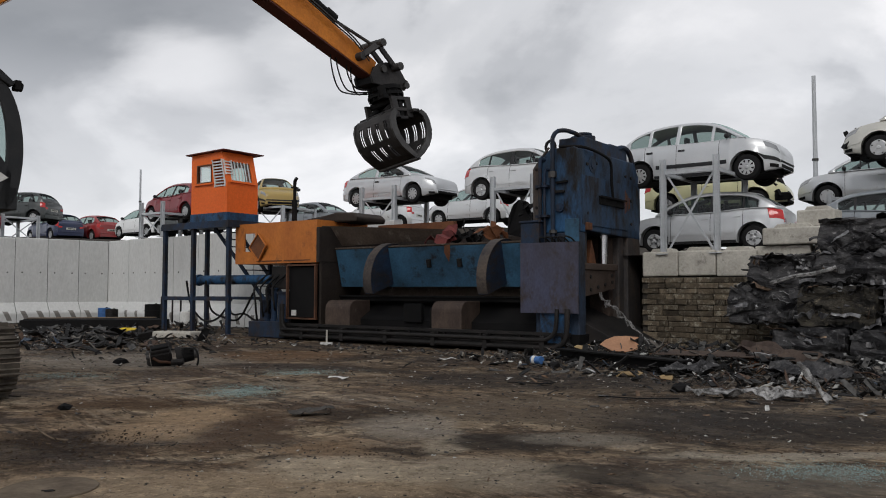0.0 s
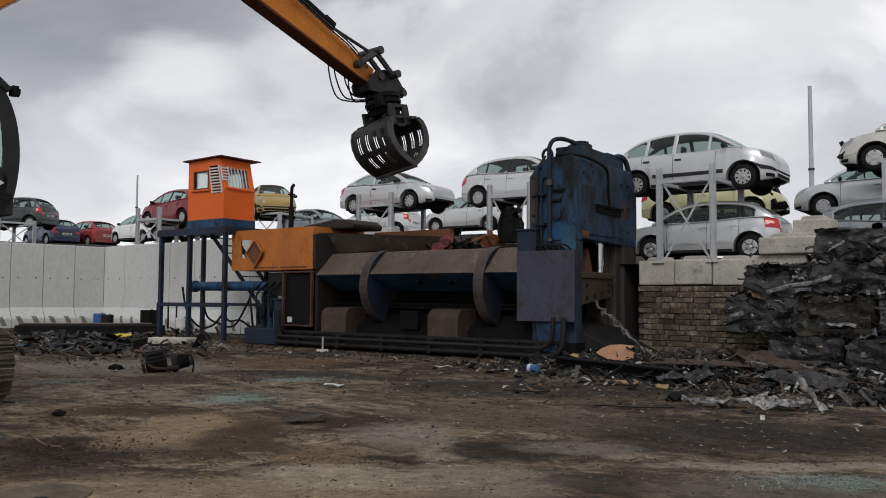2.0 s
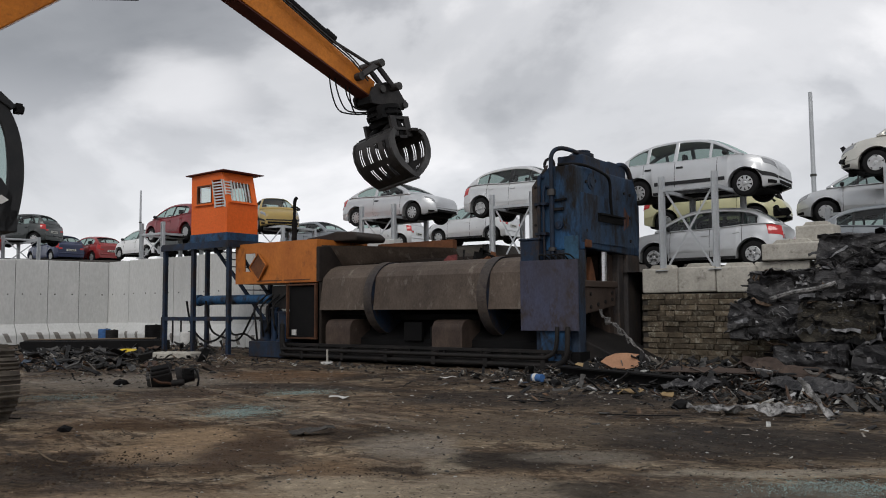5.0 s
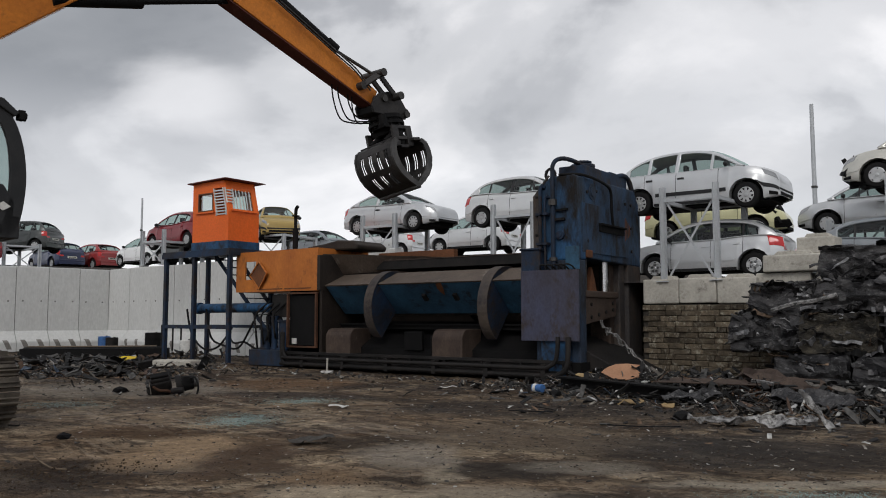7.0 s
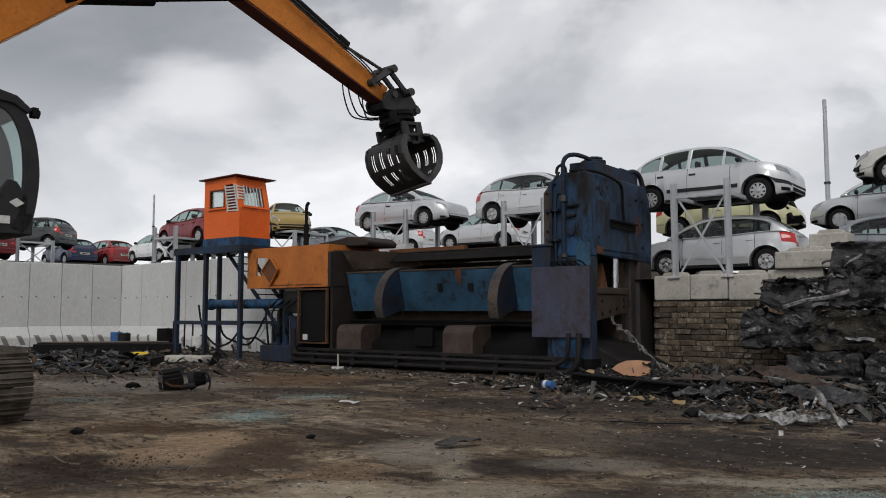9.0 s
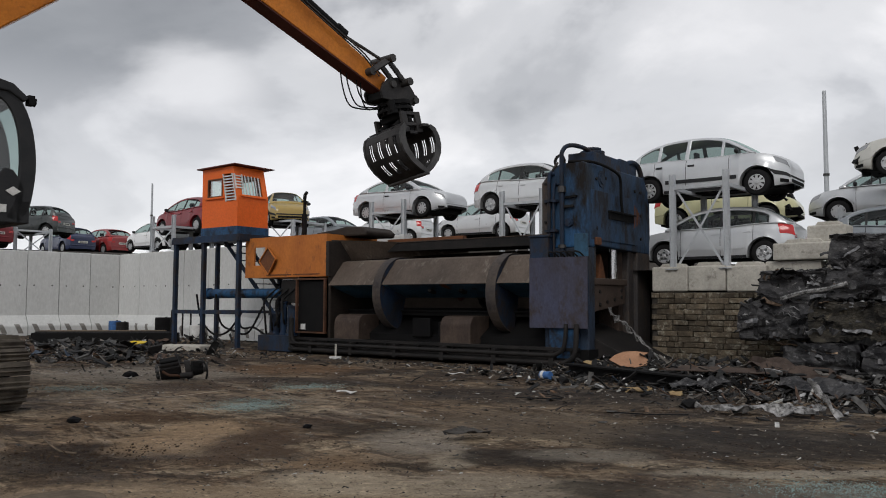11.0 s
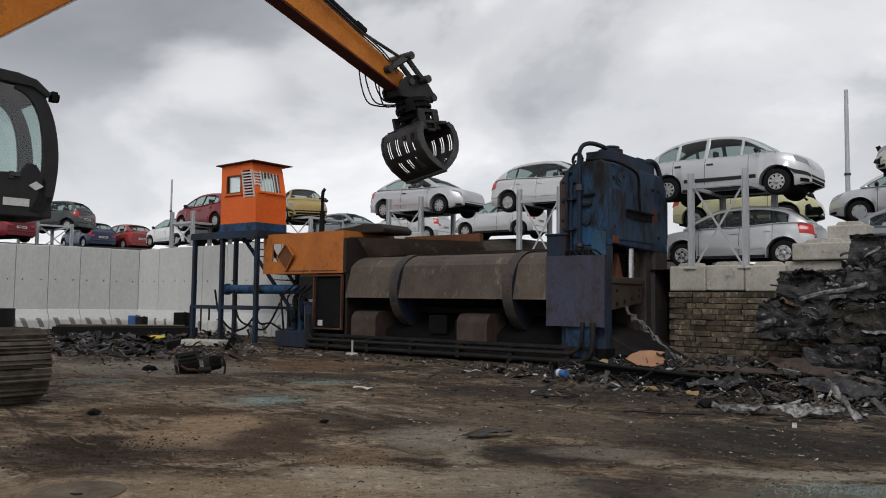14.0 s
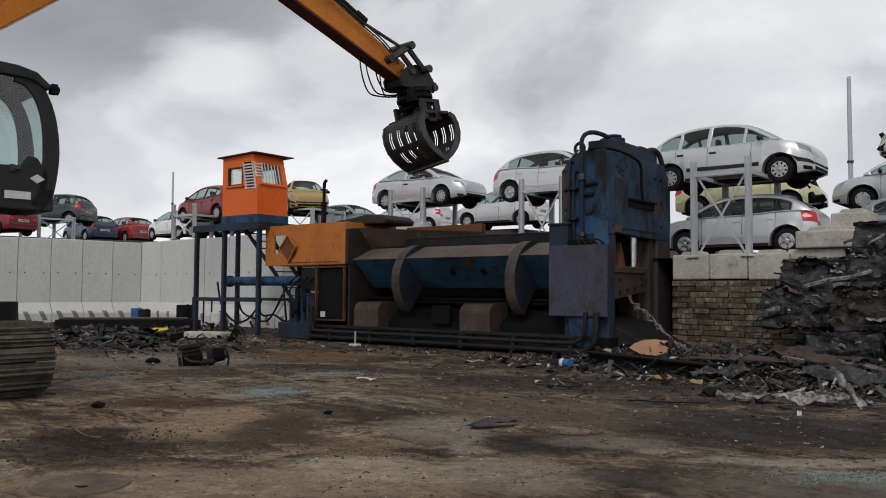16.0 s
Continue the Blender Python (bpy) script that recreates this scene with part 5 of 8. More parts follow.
SPECS = {  # wheelbase, overhangs, width, wheel radius, hood and belt line, roof line, roof ends of both screens, window ends, pillars (from, to, body colour)
    "mpv": dict(wb=2.76, fo=0.74, ro=0.74, W=1.75, r=0.315, hood=[(-2.12, 0.88), (-2.05, 0.98), (-1.5, 1.05), (0.3, 1.03), (1.25, 1.05), (1.65, 0.99), (1.90, 0.90), (2.04, 0.81), (2.12, 0.68)],
                top=[(1.36, 1.03), (1.02, 1.24), (0.62, 1.47), (0.25, 1.585), (-0.25, 1.63), (-0.85, 1.60), (-1.35, 1.48), (-1.72, 1.27), (-2.0, 1.0)],
                ws=0.36, rs=-1.42, win=(1.22, -1.66), pillars=[(0.50, 0.57, 1), (-0.42, -0.32, 1), (-1.16, -1.08, 1)], doors=(0.72, -0.37, -1.22), style="cover"),
    "hatch": dict(wb=2.50, fo=0.80, ro=0.68, W=1.70, r=0.305, hood=[(-1.93, 0.80), (-1.86, 0.98), (-1.2, 1.02), (-0.2, 0.96), (0.95, 0.94), (1.40, 0.91), (1.74, 0.84), (1.96, 0.74), (2.05, 0.60)],
                  top=[(1.22, 0.95), (0.85, 1.18), (0.48, 1.36), (0.12, 1.445), (-0.35, 1.465), (-0.85, 1.43), (-1.22, 1.35), (-1.55, 1.17), (-1.82, 0.97)],
                  ws=0.30, rs=-1.22, win=(1.05, -1.36), pillars=[(0.42, 0.46, 0), (-0.26, -0.16, 0), (-1.02, -0.97, 0)], doors=(0.80, -0.21, -1.00), style="five"),
    "coupe": dict(wb=2.47, fo=0.82, ro=0.70, W=1.70, r=0.30, hood=[(-1.93, 0.80), (-1.84, 0.95), (-1.2, 0.97), (0.0, 0.92), (0.95, 0.91), (1.40, 0.87), (1.76, 0.80), (1.98, 0.70), (2.06, 0.57)],
                  top=[(1.12, 0.92), (0.72, 1.13), (0.35, 1.29), (0.0, 1.355), (-0.45, 1.355), (-0.85, 1.29), (-1.25, 1.14), (-1.6, 0.98)],
                  ws=0.22, rs=-0.80, win=(0.95, -1.20), pillars=[(-0.42, -0.30, 1)], doors=(0.75, -0.42), style="cover"),
    "small": dict(wb=2.40, fo=0.68, ro=0.55, W=1.66, r=0.285, hood=[(-1.74, 0.88), (-1.70, 0.97), (-1.0, 1.0), (0.0, 0.95), (0.9, 0.93), (1.28, 0.89), (1.62, 0.80), (1.82, 0.69), (1.88, 0.57)],
                  top=[(1.20, 0.93), (0.82, 1.18), (0.45, 1.38), (0.10, 1.47), (-0.35, 1.50), (-0.85, 1.48), (-1.22, 1.39), (-1.48, 1.20), (-1.66, 0.97)],
                  ws=0.26, rs=-1.26, win=(1.02, -1.34), pillars=[(-0.30, -0.20, 0), (-0.98, -0.93, 0)], doors=(0.76, -0.25, -0.96), style="six"),
}


def build_car(kind, colour, front, rear, axle_z, label, trim="body", lamp=0.22, wrecked=False, near_is_wheel=True, tilt=0.0):
    """A scrap car: its near-side wheel places in plan give its line; it stands with axles at axle_z."""
    s = SPECS[kind]
    f, r_ = Vector((*front, 0)), Vector((*rear, 0))
    u = (f - r_).normalized()
    n = Vector((-u.y, u.x, 0))
    if n.dot(f) < 0:
        n = -n
    c = (f + r_) / 2 + (n * (s["W"] / 2 - 0.1) if near_is_wheel else Vector())
    car = thing("car", Matrix.Translation((c.x, c.y, axle_z - s["r"])) @ Matrix.Rotation(math.atan2(u.y, u.x), 4, "Z") @ pose(0, 0, 0, 0, tilt, 0), label, "car", "scrap cars")
    P = PAINTS[colour]
    TR = P if trim == "body" else trim
    wb, R, W = s["wb"], s["r"], s["W"] / 2
    xf, xr = wb / 2 + s["fo"], -wb / 2 - s["ro"]
    sill, ra = 0.20, R + 0.085
    hood = [(p.x, p.z) for p in curve_pts([(x, 0, z) for x, z in s["hood"]], 6)]
    top = [(p.x, p.z) for p in curve_pts([(x, 0, z) for x, z in s["top"]], 6)]
    xa, xb = s["top"][0][0], s["top"][-1][0]
    xs = sorted({round(v, 3) for v in [xf - 0.001, xf - 0.02, xf - 0.05, xf - 0.10, xf - 0.18, xr + 0.001, xr + 0.03, xr + 0.08, xr + 0.16, xa, xb]
                 + [ax + ra * math.cos(radians(a)) for ax in (wb / 2, -wb / 2) for a in (0, 1, 12, 25, 40, 55, 70, 90, 110, 125, 140, 155, 168, 179, 180)]
                 + [xr + (xf - xr) * k / 18 for k in range(1, 18)]})

    def under(x):
        for ax in (wb / 2, -wb / 2):
            d = abs(x - ax)
            if d < ra - 1e-4:
                return max(sill, R + math.sqrt(ra * ra - d * d))
        return sill + 0.08 * max(0, (abs(x) - wb / 2 - ra) / 0.4)

    def half(x):
        t = (x - xr) / (xf - xr)
        e = max(0.0, (0.18 - t) / 0.18) if t < 0.5 else max(0.0, (t - 0.78) / 0.22)
        flare = max(0.0, 1 - min(abs(abs(x) - wb / 2 - ra), abs(abs(x) - wb / 2 + ra)) / 0.10) * 0.012
        return W * (1 - (0.16 if t < 0.5 else 0.30) * e ** 2.6) + flare

    SEC = [(0.20, 0.0), (0.030, 0.0), (0.010, 0.12), (0.0, 0.34), (0.004, 0.56), (0.022, 0.76), (0.05, 0.90), (0.095, 1.0)]

    def section(x):
        zb, w, zt = under(x), half(x), lerp_list(hood, x)
        lift = min(1.0, min(xf - x, x - xr) / 0.12)
        pts = [(w - o, max(zb + 0.003 * k, sill + (zt - sill) * fr)) for k, (o, fr) in enumerate(SEC)]
        return pts + [(w * 0.62, zt + 0.028 * lift), (0, zt + 0.045 * lift)]

    def body_pt(x, q, sd):
        p = section(min(max(x, xr + 0.002), xf - 0.002))
        i = min(int(q), 8)
        k = q - i
        return Vector((x, sd * (p[i][0] * (1 - k) + p[i + 1][0] * k), p[i][1] * (1 - k) + p[i + 1][1] * k))

    def patch(name, mat, xa_, xb_, q0, q1, sd, lift=0.007, nx=5, nq=3, slant=0.0, label=""):
        """A shallow piece that follows the body's skin."""
        bm = B()
        grid = []
        for i in range(nx + 1):
            row = []
            for j in range(nq + 1):
                q = q0 + (q1 - q0) * j / nq
                x = xa_ + (xb_ - xa_) * i / nx + slant * (j / nq - 0.5)
                p = body_pt(x, q, sd)
                nr_ = (body_pt(x + 0.02, q, sd) - body_pt(x - 0.02, q, sd)).cross(body_pt(x, min(q + 0.1, 8.9), sd) - body_pt(x, q - 0.1, sd))
                nr_ = (nr_ if nr_.y * sd > 0 else -nr_).normalized()
                row.append((bm.verts.new(p + nr_ * lift), bm.verts.new(p - nr_ * 0.01)))
            grid.append(row)
        for i in range(nx):
            for j in range(nq):
                bm.faces.new((grid[i][j][0], grid[i + 1][j][0], grid[i + 1][j + 1][0], grid[i][j + 1][0]))
        rim = [grid[i][0] for i in range(nx)] + [grid[nx][j] for j in range(nq)] + [grid[i][nq] for i in range(nx, 0, -1)] + [grid[0][j] for j in range(nq, 0, -1)]
        for a, b in zip(rim, rim[1:] + rim[:1]):
            bm.faces.new((a[0], b[0], b[1], a[1]))
        return part(name, bm, mat, car, label, smooth=True)

    bm = B()
    rows = [[[bm.verts.new((x, y * sd, z)) for y, z in section(x)] for sd in (1, -1)] for x in xs]
    for (x0, a), (x1, b) in zip(zip(xs, rows), zip(xs[1:], rows[1:])):
        cabin = x0 >= xb - 0.001 and x1 <= xa + 0.001
        for sd in (0, 1):
            for i in range(7 if cabin else 9):
                bm.faces.new((a[sd][i], a[sd][i + 1], b[sd][i + 1], b[sd][i]))
    for row in (rows[0], rows[-1]):
        for i in range(9):
            bm.faces.new((row[0][i], row[0][i + 1], row[1][i + 1], row[1][i]))
    bmesh.ops.remove_doubles(bm, verts=bm.verts[:], dist=0.0005)
    part("body", bm, P, car, smooth=True)
    bm = B()
    box(bm, xr + 0.15, xf - 0.25, -W + 0.26, W - 0.26, 0.17, 0.5)
    for ax in (wb / 2, -wb / 2):
        box(bm, ax - ra - 0.02, ax + ra + 0.02, -W + 0.24, W - 0.24, 0.3, 0.78)
    part("underbody", bm, "black", car)
    # cabin: columns from the belt to the roof edge and over to the middle
    cuts = {xa, xb, s["ws"], s["rs"], *s["win"]} | {v for p in s["pillars"] for v in p[:2]} | {xb + (xa - xb) * k / 30 for k in range(31)}
    cx = sorted(v for v in cuts if xb <= v <= xa)

    def column(x, sd):
        zt, tz = lerp_list(hood, x), lerp_list(top, x)
        tz = max(tz, zt + 0.004)
        slope = min(1.0, abs(lerp_list(top, min(x + 0.03, xa)) - lerp_list(top, max(x - 0.03, xb))) / 0.06)
        crown = (0.045 + 0.07 * slope) * min(1.0, (tz - zt) / 0.12)

        def yy(z):
            return half(x) - 0.095 - 0.30 * (max(0.0, z - zt) / 0.6) ** 1.25
        lo, hi = zt + 0.022, tz - 0.062
        if hi < lo + 0.02:
            lo = hi = (zt + tz) / 2
        yt = yy(tz)
        pts = [(yy(zt), zt), (yy(lo), lo), (yy(hi), hi), (yy(tz) + 0.012, tz - 0.022), (yt - 0.02, tz + 0.004)]
        pts += [(yt * 0.88, tz + crown * 0.35), (yt * 0.60, tz + crown * 0.75), (yt * 0.30, tz + crown * 0.95), (0, tz + crown)]
        return [Vector((x, y * sd, z)) for y, z in pts], hi - lo > 0.03
    shell = B()
    panes, posts = collections.defaultdict(list), collections.defaultdict(list)
    for sd in (1, -1):
        cols = [column(x, sd) for x in cx]
        for k, (x0, x1) in enumerate(zip(cx, cx[1:])):
            (a, oa), (b, ob_) = cols[k], cols[k + 1]
            xm = (x0 + x1) / 2
            inwin = s["win"][1] < xm < s["win"][0] and oa and ob_
            pil = next((i for i, p in enumerate(s["pillars"]) if p[0] < xm < p[1]), None)
            for j in range(8):
                quad = (a[j], b[j], b[j + 1], a[j + 1])
                if j == 1 and inwin and pil is None:
                    panes[("side_window", sd, sum(xm < p[0] for p in s["pillars"]))].append(quad)
                elif j == 1 and inwin and not s["pillars"][pil][2]:
                    posts[(sd, pil)].append(quad)
                elif j >= 5 and s["ws"] < xm < xa - 0.07:
                    panes[("windscreen", 0, 0)].append(quad)
                elif j >= 5 and xb + 0.12 < xm < s["rs"]:
                    panes[("rear_window", 0, 0)].append(quad)
                else:
                    shell.faces.new([shell.verts.new(p) for p in quad])
    bmesh.ops.remove_doubles(shell, verts=shell.verts[:], dist=0.001)
    cab = part("cabin_frame", shell, P, car, smooth=True)
    mod = cab.modifiers.new("thick", "SOLIDIFY"); mod.thickness, mod.offset = 0.03, -1

    def sheet_of(quads):
        bm = B()
        for qd in quads:
            bm.faces.new([bm.verts.new(p) for p in qd])
        bmesh.ops.remove_doubles(bm, verts=bm.verts[:], dist=0.001)
        return bm
    for (nm, sd, k), quads in panes.items():
        if wrecked and nm == "windscreen":
            continue
        o = part(nm, sheet_of(quads), "glass" if nm == "windscreen" else "glass_dark", car, smooth=True); o.visible_shadow = False
    for quads in posts.values():
        o = part("pillar", sheet_of(quads), "plastic", car)
        mod = o.modifiers.new("thick", "SOLIDIFY"); mod.thickness = 0.02
    # seats, dash and parcel shelf
    for y in (0.36, -0.36):
        x = 0.05
        bm = B()
        box(bm, x - 0.28, x + 0.25, y - 0.24, y + 0.24, 0.4, 0.62); box(bm, x - 0.38, x - 0.22, y - 0.23, y + 0.23, 0.55, 1.08); box(bm, x - 0.36, x - 0.26, y - 0.12, y + 0.12, 1.10, 1.28)
        part("seat", bm, "interior", car, bevel=0.04)
    bm = B()
    box(bm, -1.0, -0.55, -0.58, 0.58, 0.4, 0.62); box(bm, -1.10, -0.95, -0.58, 0.58, 0.5, 1.04)
    part("rear_bench", bm, "interior", car, bevel=0.04)
    bm = B(); box(bm, 0.62, xa - 0.06, -W + 0.14, W - 0.14, 0.55, 0.90)
    part("dashboard", bm, "plastic", car, bevel=0.05)
    bm = B(); box(bm, xb + 0.08, -1.12, -W + 0.16, W - 0.16, 0.5, 0.90)
    part("parcel_shelf", bm, "plastic", car, bevel=0.02)
    bm = B()
    tube(bm, [(0.50 + 0.05 * math.sin(a), 0.36 + 0.18 * math.cos(a), 0.95 + 0.17 * math.sin(a)) for a in [k * math.tau / 12 for k in range(13)]], 0.018, 6)
    part("steering_wheel", bm, "plastic", car)
    for ax in (wb / 2, -wb / 2):
        for sd in (1, -1):
            wheel_parts(car, R, ax, sd * (W - 0.125), sd, s["style"])
    # trim that follows the skin
    x0, x1 = -wb / 2 + ra + 0.07, wb / 2 - ra - 0.07
    for sd in (1, -1):
        patch("side_moulding", TR, x0, x1, 2.75, 3.25, sd, 0.014, 10, 2)
        patch("sill_strip", "plastic", x0 - 0.05, x1 + 0.05, 1.02, 1.75, sd, 0.004, 10, 2)
        for i, x in enumerate(s["doors"]):
            patch("door_gap", "black", x - 0.005, x + 0.005, 1.6, 6.9, sd, 0.0035, 1, 24)
            if i:
                patch("door_handle", "plastic" if kind in ("mpv", "coupe") else P, x + 0.05, x + 0.22, 5.15, 5.5, sd, 0.026, 3, 2)
        bm = B()
        m = Matrix.Translation((xa - 0.42, sd * (W + 0.05), lerp_list(hood, xa - 0.4) + 0.07))
        bmesh.ops.create_icosphere(bm, subdivisions=2, radius=1.0, matrix=m @ Matrix.Diagonal((0.055, 0.10, 0.07, 1)))
        part("wing_mirror", bm, "plastic", car, smooth=True)
        if not (wrecked and sd < 0):
            patch("headlamp", "lamp", xf - 0.34, xf - 0.06, 5.3, 6.6, sd, 0.005, 6, 3, -0.08)
            patch("fog_lamp", "black", xf - 0.22, xf - 0.04, 2.0, 2.6, sd, 0.006, 3, 2)
        patch("front_bumper_strip", TR, xf - 0.52, xf - 0.01, 3.15, 3.75, sd, 0.016, 8, 2)
        patch("rear_bumper_strip", TR, xr + 0.01, xr + 0.42, 3.0, 3.6, sd, 0.016, 6, 2)
        patch("tail_lamp", "redlens", xr + 0.015, xr + lamp, 4.7, 6.9, sd, 0.008, 5, 4, 0.06)
        bm = B(); prism(bm, [(xr - 0.012, 0.66), (xr + 0.03, 0.66), (xr + 0.05, 0.90), (xr + 0.02, 0.90)], sd * W * 0.56, sd * W * 0.80, "y")
        part("tail_lamp", bm, "redlens", car, bevel=0.01)
    wn_ = half(xf - 0.01)
    bm = B(); box(bm, xf - 0.08, xf + 0.010, -wn_ * 0.86, wn_ * 0.86, 0.28, 0.37)
    part("lower_grille", bm, "black", car, bevel=0.015)
    for sd in (1, -1):
        bm = B(); box(bm, xf - 0.10, xf - 0.02, sd * 0.06, sd * wn_ * 0.52, s["hood"][-1][1] - 0.015, s["hood"][-1][1] + 0.055)
        part("grille", bm, "black", car, bevel=0.015)
    bm = B(); box(bm, xf - 0.2, xf + 0.014, -wn_ * 0.97, wn_ * 0.97, 0.405, 0.46)
    part("front_bumper_strip", bm, TR, car, bevel=0.02)
    bm = B(); box(bm, xr - 0.014, xr + 0.2, -W * 0.80, W * 0.80, 0.42, 0.50)
    part("rear_bumper_strip", bm, TR, car, bevel=0.02)
    bm = B(); box(bm, xr - 0.016, xr + 0.02, -0.26, 0.26, 0.58, 0.69)
    pl = part("number_plate", bm, "plate", car)
    for k in range(6):
        bm = B(); box(bm, xr - 0.018, xr - 0.0165, -0.19 + k * 0.065, -0.15 + k * 0.065, 0.605, 0.665)
        part("plate_bar", bm, "black", pl)
    if wrecked:
        bm = B()
        rng = random.Random(int(abs(c.x) * 100))
        for k in range(26):
            x, y, z = xf - 0.36 + rng.uniform(-0.32, 0.30), rng.uniform(-W, W) * 0.88, 0.54 + rng.uniform(-0.27, 0.26)
            box(bm, -0.18, 0.18, -0.1, 0.1, -0.05, 0.05, Matrix.Translation((x, y, z)) @ Euler((rng.uniform(0, 6), rng.uniform(0, 6), rng.uniform(0, 6))).to_matrix().to_4x4())
        part("crumpled_nose", bm, "black", car, "crushed black engine bay")
    return car


def heading(p, u, wb):
    return (p[0] + u[0] * wb, p[1] + u[1] * wb)


build_car("mpv", "silver", (7.38, 19.6), (5.27, 21.2), 4.40, "silver people carrier stacked high on steel rack posts", trim="plastic")
build_car("hatch", "silver", (5.51, 21.1), (7.63, 19.6), 2.68, "silver five-door hatchback parked along the wall blocks", lamp=0.34)
build_car("hatch", "cream", (8.75, 22.6), (6.70, 23.9), 3.90, "pale yellow hatchback with a crushed nose on the rack", wrecked=True)
build_car("coupe", "silver", (-0.94, 26.0), (-2.93, 27.5), 4.51, "silver three-door coupe resting on rack posts")
build_car("hatch", "pale_silver", heading((1.20, 24.5), (0.79, -0.61), 2.5), (1.20, 24.5), 4.44, "pale silver hatchback on rack posts behind the tower")
build_car("small", "pale_silver", (-4.02, 36.0), (-1.82, 34.9), 4.28, "pale silver small hatchback on the raised yard")
build_car("small", "pale_silver", (-0.13, 32.0), (1.90, 30.75), 4.19, "pale silver small hatchback parked below the rack")
build_car("small", "graphite", (-21.85, 38.64), (-19.47, 38.3), 4.84, "dark grey small hatchback held up on a rack", lamp=0.24)
build_car("hatch", "red", (-23.1, 35.5), (-20.8, 34.6), 4.12, "red hatchback parked by the dark grey one")
build_car("hatch", "navy", (-23.2, 45.4), (-21.3, 43.8), 4.36, "navy blue hatchback on the raised yard")
build_car("hatch", "bright_red", (-21.5, 46.4), (-19.55, 44.9), 4.36, "red hatchback parked on the raised yard")
build_car("small", "white", (-16.84, 42.0), (-14.9, 40.6), 4.33, "white small car parked behind the wall")
build_car("hatch", "red", (-12.15, 33.6), (-10.19, 32.0), 4.52, "dark red hatchback lifted on rack posts")
build_car("hatch", "graphite", (-13.2, 37.6), (-11.3, 36.0), 4.20, "dark hatchback parked below the red one")
build_car("small", "gold", (-6.55, 32.0), (-7.45, 34.4), 4.74, "gold small hatchback lifted on rack posts", trim="plastic", near_is_wheel=False)
build_car("hatch", "grey", (-5.2, 36.2), (-7.2, 37.7), 4.22, "grey hatchback on the raised yard behind the baler")
build_car("hatch", "silver", (10.54, 22.0), (12.54, 20.5), 3.96, "silver hatchback on rack posts beside the bales")
build_car("hatch", "champagne", (10.40, 19.1), (12.4, 17.6), 4.80, "pale gold hatchback with damaged front on a rack", wrecked=True)
build_car("hatch", "grey", (11.5, 17.6), (9.5, 19.1), 2.56, "grey hatchback behind the scrap bales")


# ---- rack posts ----
def build_rack(p0, p1, z0, z1, beam, depth=1.9, label="galvanised steel rack of H posts with crossed bracing"):
    a, b = Vector((*p0, 0)), Vector((*p1, 0))
    u = (b - a).normalized()
    w = (b - a).length
    t = thing("car_rack", frame_at(a, u, 0), label, "rack", "car racks")
    for x in (0, w):
        for y in (0, depth):
            bm = B()
            box(bm, x - 0.065, x - 0.053, y - 0.06, y + 0.06, z0, z1); box(bm, x + 0.053, x + 0.065, y - 0.06, y + 0.06, z0, z1); box(bm, x - 0.053, x + 0.053, y - 0.010, y + 0.010, z0, z1)
            box(bm, x - 0.15, x + 0.15, y - 0.15, y + 0.15, z0, z0 + 0.02)
            part("post", bm, "galv", t)
    for y in (0, depth):
        bm = B(); box(bm, 0.065, w - 0.065, y - 0.04, y + 0.04, beam - 0.08, beam)
        part("beam", bm, "galv", t)
    for x in (0.0, w):
        bm = B(); box(bm, x - 0.04, x + 0.04, 0.06, depth - 0.06, beam - 0.09, beam - 0.003)
        part("cross_beam", bm, "galv", t)
    for s0, s1 in (((0.1, z0 + 0.1), (w - 0.1, beam - 0.1)), ((0.1, beam - 0.1), (w - 0.1, z0 + 0.1))):
        bm = B(); bar(bm, (s0[0], 0.03 if s0[1] > s1[1] else 0.06, s0[1]), (s1[0], 0.03 if s0[1] > s1[1] else 0.06, s1[1]), 0.05, 0.008, (0, 1, 0))
        part("brace", bm, "galv", t)
    return t


build_rack((5.40, 19.7), (6.42, 18.85), 2.27, 4.60, 4.30)
build_rack((-2.68, 26.6), (-1.57, 25.9), 3.0, 4.78, 4.42)
build_rack((1.45, 23.3), (2.53, 22.6), 2.28, 4.68, 4.35)
build_rack((-11.99, 32.0), (-10.90, 31.3), 3.45, 4.85, 4.43)
build_rack((-7.4, 31.9), (-6.2, 31.2), 3.40, 4.66, 4.66)
build_rack((-19.75, 36.1), (-18.7, 37.2), 3.42, 4.8, 4.70, 2.6)
build_rack((10.3, 21.4), (11.4, 20.6), 2.27, 4.0, 3.86)
build_rack((10.5, 18.85), (11.6, 18.05), 2.27, 4.75, 4.70)


def build_pole(p, z0, z1, r, name, label):
    t = thing(name, Matrix.Translation((*p, z0)), label, "pole")
    bm = B(); rod(bm, (0, 0, 0), (0, 0, z1 - z0), r, 12, r * 0.7)
    part("shaft", bm, "galv", t, smooth=True)
    bm = B(); rod(bm, (0, 0, (z1 - z0) * 0.55), (0, 0, (z1 - z0) * 0.55 + 0.08), r * 1.15, 12)
    part("collar", bm, "steel", t, smooth=True)
    return t


build_pole((13.95, 30.0), 2.3, 9.43, 0.10, "lighting_pole", "tall tapered galvanised pole behind the racks")
build_pole((-16.95, 45.0), 3.98, 8.1, 0.07, "lighting_pole", "thin galvanised pole on the raised yard")


